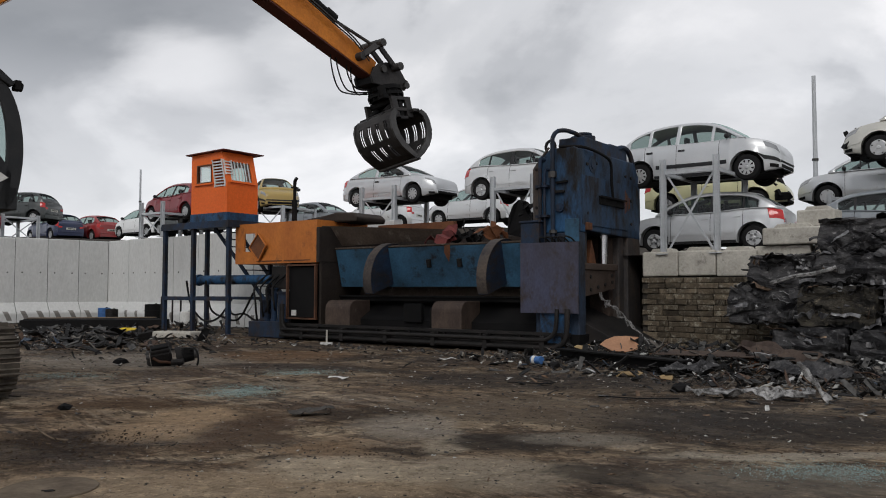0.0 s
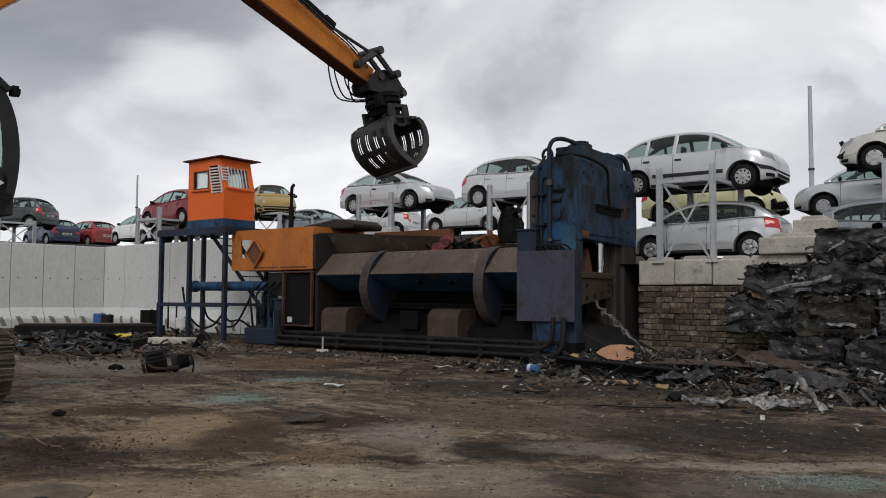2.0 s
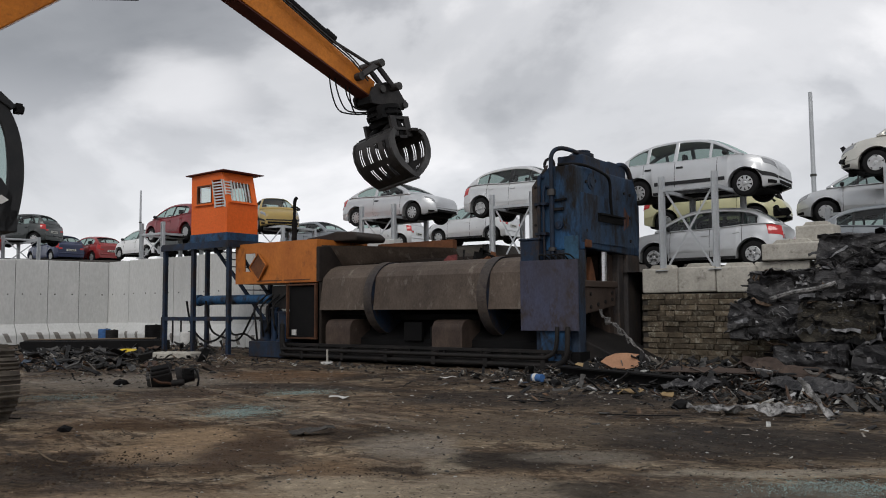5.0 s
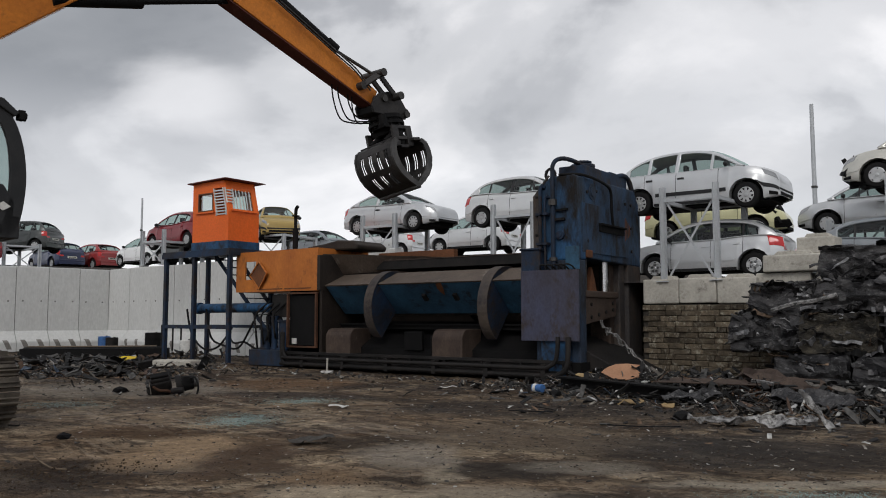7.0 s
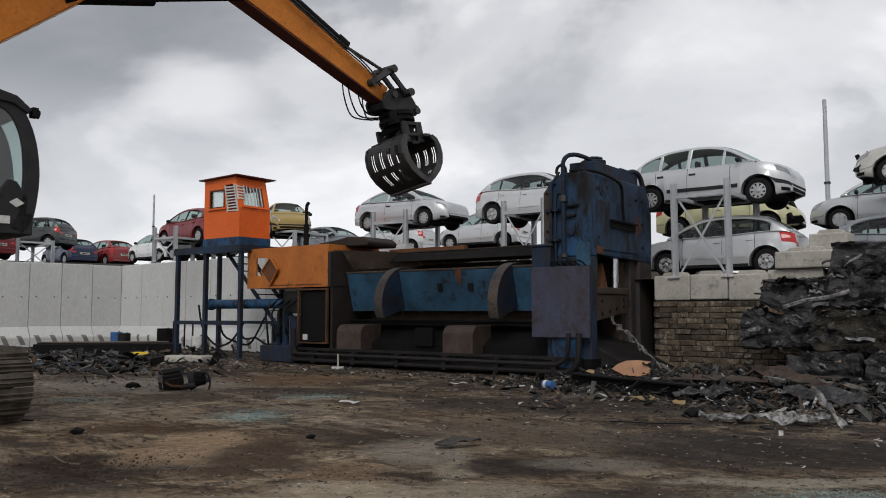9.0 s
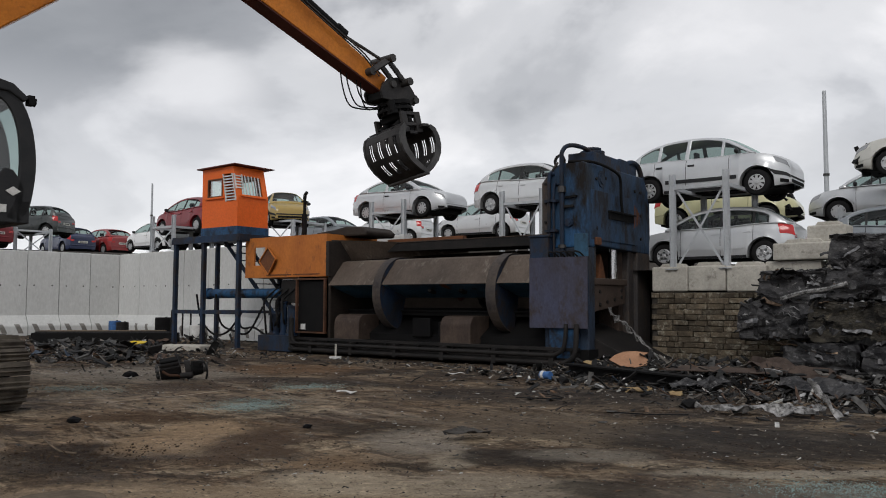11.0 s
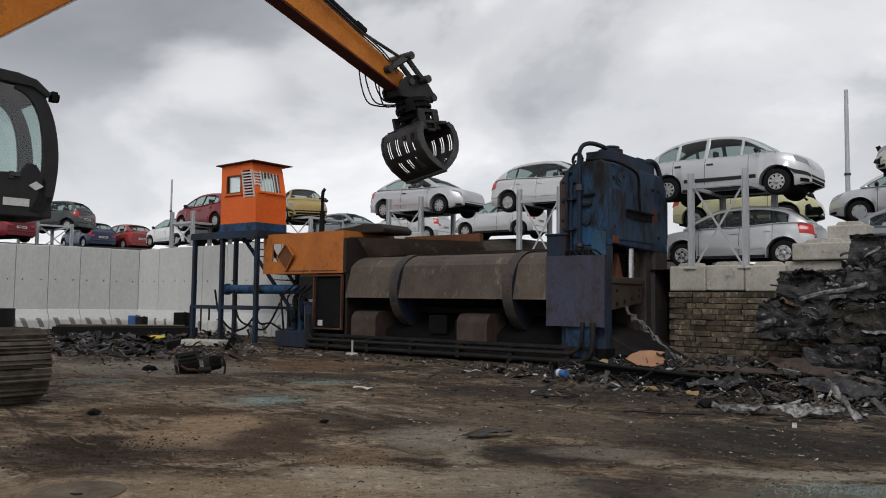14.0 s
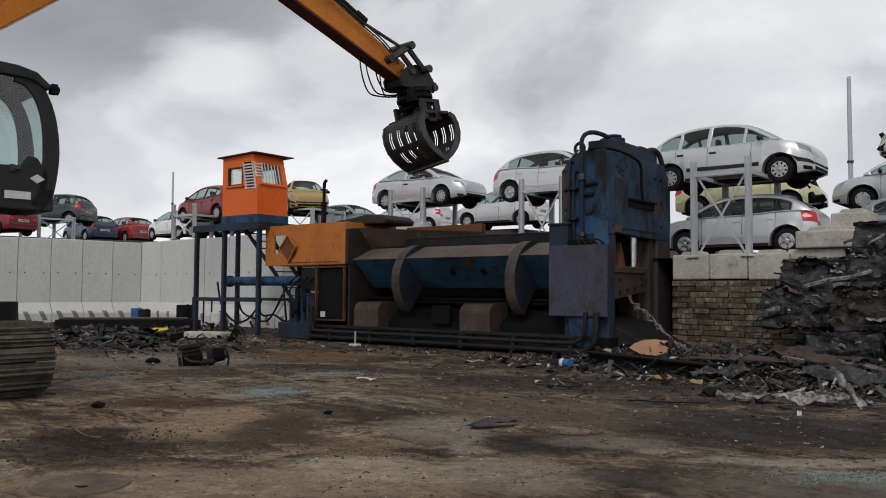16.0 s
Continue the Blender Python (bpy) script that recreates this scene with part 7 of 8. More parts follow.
M["baletan"] = surface("crushed car with seat foam", (0.016, 0.015, 0.014), (0.070, 0.062, 0.048), 0.6, scale=2.0, fine=8, amount=0.7, bump=1.0, third=(0.19, 0.16, 0.115), third_at=0.60, depth=0.06, stretch=(1, 1, 1.4))
M["stones"] = island_scrap("stones and flakes", [(0.45, (0.030, 0.025, 0.021)), (0.20, (0.085, 0.072, 0.058)), (0.17, (0.17, 0.15, 0.125)), (0.12, (0.27, 0.25, 0.215)), (0.06, (0.42, 0.41, 0.385))], 0.85, 0.0)
M["flap"] = surface("weathered rubber sheet", (0.070, 0.064, 0.058), (0.020, 0.019, 0.018), 0.8, scale=4, fine=30, amount=0.6, bump=0.3)
M["clod"] = surface("dark mud clod", (0.040, 0.028, 0.019), (0.065, 0.046, 0.031), 0.95, scale=6, fine=40, bump=0.4)
M["pale_sheet"] = surface("bent pale sheet metal", (0.36, 0.355, 0.35), (0.10, 0.097, 0.094), 0.5, metal=0.3, scale=5, fine=16, amount=0.7, bump=0.5, third=(0.030, 0.028, 0.027), third_at=0.50)


def crumple_plate(bm, m, L, Wd, rng, th=0.012, n=3, bend=0.35):
    """A bent, torn sheet: a small grid folded at random."""
    top = []
    fold = [rng.uniform(-bend, bend) * Wd for _ in range(n + 1)]
    for i in range(n + 1):
        w = Wd * rng.uniform(0.55, 1.0)
        top.append([Vector((L * (i / n - 0.5), w * (j - 0.5) + rng.uniform(-0.1, 0.1) * Wd, fold[i] + (rng.uniform(-0.18, 0.18) * Wd if j == 0 else 0))) for j in (0, 1)])
    a = [[bm.verts.new(m @ p) for p in row] for row in top]
    b = [[bm.verts.new(m @ (p + Vector((0, 0, -th)))) for p in row] for row in top]
    for i in range(n):
        bm.faces.new((a[i][0], a[i + 1][0], a[i + 1][1], a[i][1])); bm.faces.new((b[i][0], b[i][1], b[i + 1][1], b[i + 1][0]))
        bm.faces.new((a[i][0], b[i][0], b[i + 1][0], a[i + 1][0])); bm.faces.new((a[i][1], a[i + 1][1], b[i + 1][1], b[i][1]))
    bm.faces.new((a[0][0], a[0][1], b[0][1], b[0][0])); bm.faces.new((a[n][0], b[n][0], b[n][1], a[n][1]))


def chunk(bm, m, s, rng):
    r = bmesh.ops.create_icosphere(bm, subdivisions=1, radius=1.0)
    for v in r["verts"]:
        v.co = m @ Vector((v.co.x * s[0] * rng.uniform(0.6, 1.15), v.co.y * s[1] * rng.uniform(0.6, 1.15), v.co.z * s[2] * rng.uniform(0.6, 1.15)))


def tumble(rng, flat=1.0):
    return Euler((rng.gauss(0, 0.5) * flat, rng.gauss(0, 0.5) * flat, rng.uniform(0, 6.28))).to_matrix().to_4x4()


def build_bale(x, y, z, L, D, H, yaw, seed, mat="bale"):
    """A pressed car: a squarish block whose sides are folded sheets in rough layers."""
    rng = random.Random(seed)
    t = thing("scrap_bale", Matrix.Translation((x, y, z)) @ Matrix.Rotation(radians(yaw), 4, "Z"), "crushed car pressed into a dark crumpled steel bale", "bale", "scrap bales")
    bm = B()
    bmesh.ops.create_cube(bm, size=1.0)
    bmesh.ops.subdivide_edges(bm, edges=bm.edges[:], cuts=21, use_grid_fill=True)
    o = Vector((seed * 3.1, seed * 1.7, seed * 0.9))
    for v in bm.verts:
        p = Vector((v.co.x * L, v.co.y * D, v.co.z * H))
        corner = max(0.0, (abs(v.co.x) - 0.5) + (abs(v.co.z) - 0.5) + 0.16) + max(0.0, (abs(v.co.y) - 0.5) + (abs(v.co.z) - 0.5) + 0.16)
        layer = noise.noise(Vector((p.x * 1.4, p.y * 1.4, p.z * 5.5)) + o)
        fold = abs(noise.noise(Vector((p.x * 3.4, p.y * 3.4, p.z * 4.2)) + o * 1.3))
        dent = noise.noise(p * 1.5 + o * 0.7)
        wav = noise.noise(p * 5.0 + o)
        out = Vector((v.co.x if abs(v.co.x) > 0.49 else 0, v.co.y if abs(v.co.y) > 0.49 else 0, v.co.z if abs(v.co.z) > 0.49 else 0)).normalized()
        v.co = p * (1 - 0.22 * corner) + out * (0.055 * layer - 0.085 * fold + 0.07 * dent + 0.02 * wav)
        v.co.z += H / 2 + 0.02 * noise.noise(Vector((p.x * 3.0, p.y * 3.0, p.z * 1.2)) + o)
    part("core", bm, mat, t)
    bm = B()
    for k in range(20):
        sz = rng.uniform(0.06, 0.97) * H
        m = Matrix.Translation((rng.uniform(-0.48, 0.48) * L, -D / 2 + rng.uniform(-0.02, 0.07), sz)) @ Matrix.Rotation(rng.gauss(0, 0.30), 4, "Y") @ Matrix.Rotation(radians(70) + rng.gauss(0, 0.6), 4, "X")
        crumple_plate(bm, m, rng.uniform(0.15, 0.60), rng.uniform(0.04, 0.18), rng, n=6)
    for k in range(5):
        m = Matrix.Translation((-L / 2 + rng.uniform(-0.02, 0.06), rng.uniform(-0.45, 0.3) * D, rng.uniform(0.1, 0.95) * H)) @ Matrix.Rotation(radians(90) + rng.gauss(0, 0.2), 4, "Z") @ Matrix.Rotation(radians(75) + rng.gauss(0, 0.5), 4, "X")
        crumple_plate(bm, m, rng.uniform(0.15, 0.5), rng.uniform(0.04, 0.16), rng, n=4)
    for k in range(12):
        m = Matrix.Translation((rng.uniform(-0.5, 0.5) * L, rng.uniform(-0.55, 0.2) * D, H - 0.02)) @ tumble(rng, 0.5)
        crumple_plate(bm, m, rng.uniform(0.15, 0.55), rng.uniform(0.06, 0.22), rng, n=4)
    tagged(part("torn_metal", bm, "baletorn", t), kind="stuff")
    return t


BA = Vector((0.77, -0.64, 0)); BN = Vector((0.64, 0.77, 0))


def bale_row(start, n, z, step, H, push, seed):
    for i in range(n):
        p = Vector((*start, 0)) + BA * (i * step) + BN * push * math.sin(i * 2.1 + seed)
        build_bale(p.x, p.y, z, step * 0.95, 1.05, H * 0.97, -39.7 + 5 * math.sin(seed + i * 1.9), seed + i, "baletan" if (seed + i) % 5 == 2 else "bale")


bale_row((7.35, 15.95), 3, -0.02, 1.42, 0.74, 0.06, 10)
bale_row((6.72, 16.72), 4, 0.71, 1.46, 0.82, 0.08, 21)
bale_row((7.10, 16.75), 3, 1.52, 1.40, 0.64, 0.08, 33)
build_bale(8.35, 16.1, 2.15, 1.32, 0.95, 0.68, -38, 57)
build_bale(9.6, 15.2, 2.12, 1.10, 0.95, 0.60, -45, 58)
bm = B()
tube(bm, curve_pts([(6.55, 16.15, 1.55), (6.9, 15.9, 1.68), (7.25, 15.72, 1.74), (7.55, 15.5, 1.85)], 4), 0.045, 6)
tagged(link("bent_bumper", bm, "pale_sheet", smooth=True), "pale bent bumper strip jutting from the bales", "scrap")


# ---- loose scrap and yard clutter ----
CUBE = [(0, 1, 3, 2), (4, 6, 7, 5), (0, 4, 5, 1), (2, 3, 7, 6), (0, 2, 6, 4), (1, 5, 7, 3)]


def scatter(name, label, mat, spots, seed, flat=0.62, cat="scrap"):
    """Many small bits in one mesh: spots are (x, y, spread x, spread y, turn, count, smallest, largest, height)."""
    rng = random.Random(seed)
    verts, faces = [], []
    for x, y, sx, sy, turn, count, lo, hi, h in spots:
        c, s = math.cos(radians(turn)), math.sin(radians(turn))
        for _ in range(count):
            a, b = rng.gauss(0, 0.5) * sx, rng.gauss(0, 0.5) * sy
            px, py = x + a * c - b * s, y + a * s + b * c
            k = math.exp(-((a / sx) ** 2 + (b / sy) ** 2) * 1.2)
            z = yard_height(px, py) + rng.random() ** 1.3 * h * k
            size = lo + (hi - lo) * rng.random() ** 2.4
            m = Matrix.Translation((px, py, z + size * 0.06)) @ tumble(rng, 0.45 if h < 0.05 else 0.9)
            n0 = len(verts)
            if rng.random() < flat:
                L, W, th = size * 1.3, size * rng.uniform(0.12, 0.55), 0.006 + size * 0.02
                rows = 4
                for i in range(rows):
                    w, f = W * rng.uniform(0.5, 1.0), rng.uniform(-0.35, 0.35) * W
                    for j in (-0.5, 0.5):
                        p = Vector((L * (i / (rows - 1) - 0.5), w * j + rng.uniform(-0.1, 0.1) * W, f + rng.uniform(-0.15, 0.15) * W))
                        verts.append(m @ p); verts.append(m @ (p - Vector((0, 0, th))))
                for i in range(rows - 1):
                    q = n0 + i * 4
                    faces += [(q, q + 4, q + 6, q + 2), (q + 1, q + 3, q + 7, q + 5), (q, q + 1, q + 5, q + 4), (q + 2, q + 6, q + 7, q + 3)]
                e = n0 + (rows - 1) * 4
                faces += [(n0, n0 + 2, n0 + 3, n0 + 1), (e, e + 1, e + 3, e + 2)]
            else:
                hx, y0, y1, z0, z1 = size * 0.4, -size * rng.uniform(0.06, 0.3), size * 0.2, -size * 0.06, size * (rng.uniform(0.0, 0.08) if flat else rng.uniform(0.1, 0.35))
                for vx in (-hx, hx):
                    for vy in (y0, y1):
                        for vz in (z0, z1):
                            verts.append(m @ Vector((vx * rng.uniform(0.6, 1), vy * rng.uniform(0.6, 1), vz)))
                faces += [tuple(n0 + i for i in f) for f in CUBE]
    me = bpy.data.meshes.new(name)
    me.from_pydata(verts, [], faces)
    me.materials.append(M[mat])
    return tagged(new(name, me), label, cat, kind="stuff")


scatter("scrap_heap", "tangled dark scrap heaped by the bales", "scrap",
        [(5.6, 14.6, 4.6, 2.4, -38, 1100, 0.04, 0.36, 0.34), (6.6, 13.6, 4.6, 2.6, -38, 760, 0.04, 0.34, 0.20), (4.2, 16.4, 2.6, 1.4, -38, 560, 0.04, 0.32, 0.42), (5.6, 16.6, 2.4, 1.6, -38, 440, 0.04, 0.34, 0.40),
         (8.3, 13.4, 3.0, 2.0, -38, 480, 0.04, 0.34, 0.30), (4.6, 14.9, 3.4, 1.6, -38, 700, 0.03, 0.28, 0.22), (5.2, 12.4, 3.6, 1.3, -30, 520, 0.03, 0.30, 0.12), (3.6, 17.2, 1.6, 1.2, -38, 320, 0.03, 0.24, 0.35)], 3)
scatter("scrap_heap", "low spread of dark scrap by the concrete wall", "scrap",
        [(-9.9, 22.0, 3.6, 2.6, -30, 480, 0.06, 0.6, 0.32), (-12.0, 25.5, 5.0, 3.0, -30, 380, 0.08, 0.6, 0.22), (-8.4, 19.8, 2.6, 2.0, -30, 260, 0.05, 0.4, 0.10), (-10.8, 30.0, 7.0, 3.0, -40, 300, 0.08, 0.5, 0.15)], 4)
scatter("litter", "pale and dark litter strewn along the baler", "litter",
        [(-1.5, 19.6, 10.0, 0.9, -36, 620, 0.02, 0.2, 0.06), (2.6, 16.2, 4.0, 1.6, -36, 420, 0.03, 0.26, 0.08), (-7.5, 23.0, 5.0, 2.0, -36, 260, 0.03, 0.25, 0.06), (5.2, 11.6, 4.6, 2.4, -20, 420, 0.02, 0.22, 0.03),
         (0.0, 14.0, 10.0, 4.0, -10, 210, 0.015, 0.1, 0.01), (-1.0, 9.0, 7.0, 3.5, -10, 260, 0.010, 0.07, 0.005), (-3.5, 12.5, 5.0, 3.5, 0, 150, 0.012, 0.1, 0.01), (0.5, 6.5, 4.5, 1.8, 0, 750, 0.005, 0.035, 0.003), (2.8, 8.0, 4.0, 2.4, 0, 700, 0.006, 0.06, 0.004), (-2.5, 7.2, 3.0, 1.6, -10, 650, 0.005, 0.045, 0.004), (-2.0, 10.5, 6.0, 2.6, -10, 750, 0.006, 0.06, 0.006), (3.0, 12.0, 6.0, 3.0, -20, 900, 0.008, 0.1, 0.01), (-4.0, 16.0, 8.0, 4.0, -20, 750, 0.01, 0.12, 0.012)], 5)


scatter("loose_stones", "small stones and flakes strewn over the yard", "stones",
        [(0.0, 15.5, 12.0, 4.5, -30, 1500, 0.010, 0.07, 0.01), (1.0, 11.5, 9.0, 4.0, -20, 1300, 0.006, 0.05, 0.008), (-5.0, 14.0, 7.0, 5.0, -20, 900, 0.008, 0.07, 0.01), (0.5, 8.0, 6.0, 2.5, 0, 900, 0.004, 0.028, 0.004),
         (3.5, 9.5, 4.0, 3.0, -20, 900, 0.006, 0.05, 0.008), (-9.0, 20.0, 8.0, 5.0, -30, 700, 0.015, 0.12, 0.02)], 27, 0.3, "stones")


scatter("mud_clods", "dark crumbly mud clods on the ground", "clod",
        [(-3.6, 7.85, 0.95, 0.75, 0, 650, 0.006, 0.045, 0.03), (-2.0, 8.5, 0.9, 1.0, -20, 260, 0.005, 0.03, 0.015), (-0.9, 7.3, 1.4, 0.35, -10, 260, 0.005, 0.03, 0.01), (2.6, 8.2, 2.0, 0.8, -20, 350, 0.006, 0.035, 0.01), (-3.4, 7.2, 1.2, 0.6, 8, 150, 0.006, 0.028, 0.012), (-2.2, 7.9, 1.6, 0.7, -8, 130, 0.005, 0.0224, 0.006), (-1.6, 10.2, 2.0, 0.7, -12, 90, 0.008, 0.0336, 0.008), (0.8, 10.5, 3.0, 1.4, -14, 150, 0.006, 0.028, 0.006),
         (2.6, 9.0, 2.6, 1.4, -12, 150, 0.006, 0.028, 0.006), (-4.5, 9.4, 1.4, 1.0, 0, 90, 0.006, 0.028, 0.008), (0.4, 7.6, 1.6, 0.7, -20, 100, 0.005, 0.0196, 0.004), (3.5, 13.0, 4.0, 2.0, -20, 300, 0.01, 0.0504, 0.02)], 9, 0.0, "clods")


def glass_bits(x, y, sx, sy, n, seed):
    rng = random.Random(seed)
    verts, faces = [], []
    for _ in range(n):
        px, py = x + rng.gauss(0, 0.5) * sx, y + rng.gauss(0, 0.5) * sy
        s = rng.uniform(0.002, 0.0055)
        m = Matrix.Translation((px, py, yard_height(px, py) + s * 0.4)) @ tumble(rng, 1.5)
        n0 = len(verts)
        verts += [m @ Vector(p) * 1.0 for p in ((-s, -s, 0), (s, -s * 0.7, 0), (s * 0.8, s, 0), (-s * 0.7, s, 0), (0, 0, s))]
        faces += [(n0, n0 + 3, n0 + 2, n0 + 1), (n0, n0 + 1, n0 + 4), (n0 + 1, n0 + 2, n0 + 4), (n0 + 2, n0 + 3, n0 + 4), (n0 + 3, n0, n0 + 4)]
    me = bpy.data.meshes.new("broken_glass")
    me.from_pydata(verts, [], faces)
    me.materials.append(M["teal"])
    return tagged(new("broken_glass", me), "spill of pale teal broken window glass", "glass", kind="stuff")


M["teal"] = surface("crushed window glass", (0.26, 0.36, 0.34), (0.18, 0.26, 0.25), 0.2, amount=0.3, bump=0, spec=0.6)
glass_bits(-2.9, 11.7, 0.62, 0.75, 4200, 1)
glass_bits(-2.5, 14.2, 0.75, 0.55, 2200, 2)
glass_bits(-6.3, 13.4, 1.0, 0.5, 1800, 3)
glass_bits(3.15, 6.5, 0.9, 0.35, 2600, 4)


def build_engine():
    t = thing("scrap_engine", Matrix.Translation((-5.05, 15.25, 0)) @ Matrix.Rotation(radians(12), 4, "Z"), "greasy black engine and gearbox dumped on the ground", "engine")
    E = pose(-0.22, 0, 0.17, 22, -10, 8)

    def epart(name, bm, mat, **k):
        bmesh.ops.transform(bm, matrix=E, verts=bm.verts[:])
        return part(name, bm, mat, t, **k)
    bm = B(); box(bm, -0.20, 0.18, -0.13, 0.13, -0.12, 0.12); box(bm, -0.18, 0.16, -0.11, 0.11, 0.12, 0.19)
    epart("block", bm, "dark", bevel=0.02)
    for k in range(5):
        bm = B(); box(bm, -0.18 + k * 0.075, -0.165 + k * 0.075, -0.15, -0.13, -0.11, 0.11)
        epart("block_rib", bm, "dark")
    bm = B(); box(bm, -0.17, 0.15, -0.08, 0.08, 0.19, 0.235)
    epart("rocker_cover", bm, "black", bevel=0.02)
    bm = B(); prism(bm, [(-0.12, -0.12), (0.12, -0.12), (0.09, -0.20), (-0.09, -0.20)], -0.16, 0.14, "x")
    epart("sump", bm, "black", bevel=0.02)
    for y, z, r in ((0.0, -0.06, 0.085), (-0.10, 0.08, 0.05), (0.09, 0.06, 0.06)):
        bm = B(); rod(bm, (-0.21, y, z), (-0.26, y, z), r, 18); rod(bm, (-0.26, y, z), (-0.275, y, z), r * 0.5, 12)
        epart("pulley", bm, "steel", smooth=True)
    bm = B(); tube(bm, curve_pts([(-0.15, -0.15, 0.08), (-0.05, -0.22, 0.02), (0.08, -0.22, -0.02), (0.18, -0.18, -0.10)], 5), 0.025)
    epart("manifold", bm, "rust_dark", smooth=True)
    bm = B(); rod(bm, (0.04, 0.01, 0.17), (0.14, 0.02, 0.19), 0.19, 18, 0.17)
    part("bell_housing", bm, "dark", t, smooth=True)
    bm = B(); rod(bm, (0.14, 0.02, 0.19), (0.36, 0.03, 0.21), 0.15, 16, 0.11); box(bm, 0.18, 0.34, -0.12, 0.10, 0.24, 0.34)
    part("gearbox", bm, "black", t, smooth=True)
    bm = B(); rod(bm, (0.36, 0.03, 0.21), (0.44, 0.03, 0.22), 0.085, 14)
    part("output_flange", bm, "steel", t, smooth=True)
    bm = B(); rod(bm, (-0.02, -0.20, 0.08), (0.20, -0.22, 0.10), 0.055, 12)
    part("starter", bm, "dark", t, smooth=True)
    bm = B(); tube(bm, curve_pts([(0.30, -0.12, 0.30), (0.40, -0.22, 0.32), (0.46, -0.26, 0.16), (0.44, -0.24, 0.02)], 5), 0.018)
    part("hose", bm, "rubber", t, smooth=True)
    return t


build_engine()


def flat_scrap(name, label, cat, mat, p, yaw, L, W, seed, lift=0.02, n=4, tilt=0.0):
    rng = random.Random(seed)
    bm = B(); crumple_plate(bm, pose(0, 0, 0), L, W, rng, 0.012, n, 0.12)
    ob = link(name, bm, mat)
    lo = min((v.co.z for v in ob.data.vertices))
    ob.matrix_world = Matrix.Translation((p[0], p[1], yard_height(*p) - lo * math.cos(radians(tilt)) + lift - 0.02)) @ Matrix.Rotation(radians(yaw), 4, "Z") @ Matrix.Rotation(radians(tilt), 4, "X")
    return tagged(ob, label, cat)


def sheet_outline(name, label, cat, mat, p, z, yaw, tilt, pts, th=0.012):
    bm = B(); prism(bm, pts, 0, th, "z")
    ob = link(name, bm, mat)
    ob.matrix_world = Matrix.Translation((p[0], p[1], z)) @ Matrix.Rotation(radians(yaw), 4, "Z") @ Matrix.Rotation(radians(tilt), 4, "X")
    return tagged(ob, label, cat)


sheet_outline("cardboard_sheet", "torn orange-brown cardboard sheet leaning on scrap", "cardboard", "card", (3.55, 16.15), 0.34, -8, 38,
              [(-0.42, -0.02), (-0.2, -0.2), (0.06, -0.24), (0.30, -0.16), (0.34, -0.02), (0.24, 0.10), (0.36, 0.20), (0.10, 0.24), (-0.12, 0.22), (-0.30, 0.12)])
bm = B()
for a, b in (((2.35, 16.25, 0.06), (4.05, 13.5, 0.06)),):
    bar(bm, a, b, 0.28, 0.03); bar(bm, (a[0], a[1], a[2] + 0.09), (b[0], b[1], b[2] + 0.09), 0.03, 0.16)
    bar(bm, (a[0], a[1], a[2] + 0.18), (b[0], b[1], b[2] + 0.18), 0.28, 0.03)
tagged(link("steel_girder", bm, "black"), "dark rusty steel girder lying in the scrap", "girder")
sheet_outline("steel_sheet", "flat grey-brown steel sheet on the scrap", "sheet", "brown", (4.85, 14.6), 0.27, -22, 4, [(-1.0, -0.25), (0.95, -0.32), (1.05, 0.20), (-0.7, 0.38)])


def torn_sheet(name, label, cat, mat, m, pts, seed, nx=16, ny=4, crumple=0.05):
    """A torn, buckled sheet between an upper and a lower edge: pts are (x, lower y, upper y)."""
    rng = random.Random(seed)
    bm = B()
    grid = []
    for i in range(nx + 1):
        x = pts[0][0] + (pts[-1][0] - pts[0][0]) * i / nx
        y0, y1 = lerp_list([(p[0], p[1]) for p in pts], x) + rng.uniform(-0.03, 0.03), lerp_list([(p[0], p[2]) for p in pts], x) + rng.uniform(-0.03, 0.03)
        grid.append([Vector((x + rng.uniform(-0.02, 0.02), y0 + (y1 - y0) * j / ny, crumple * (2.2 * noise.noise((x * 2.6, j * 0.9, seed)) + rng.uniform(-0.6, 0.6)))) for j in range(ny + 1)])
    up_ = [[bm.verts.new(m @ p) for p in row] for row in grid]
    dn_ = [[bm.verts.new(m @ (p - Vector((0, 0, 0.008)))) for p in row] for row in grid]
    for i in range(nx):
        for j in range(ny):
            bm.faces.new((up_[i][j], up_[i + 1][j], up_[i + 1][j + 1], up_[i][j + 1])); bm.faces.new((dn_[i][j], dn_[i][j + 1], dn_[i + 1][j + 1], dn_[i + 1][j]))
        for j in (0, ny):
            bm.faces.new((up_[i][j], dn_[i][j], dn_[i + 1][j], up_[i + 1][j]))
    for i in (0, nx):
        for j in range(ny):
            bm.faces.new((up_[i][j], up_[i][j + 1], dn_[i][j + 1], dn_[i][j]))
    return tagged(link(name, bm, mat), label, cat)


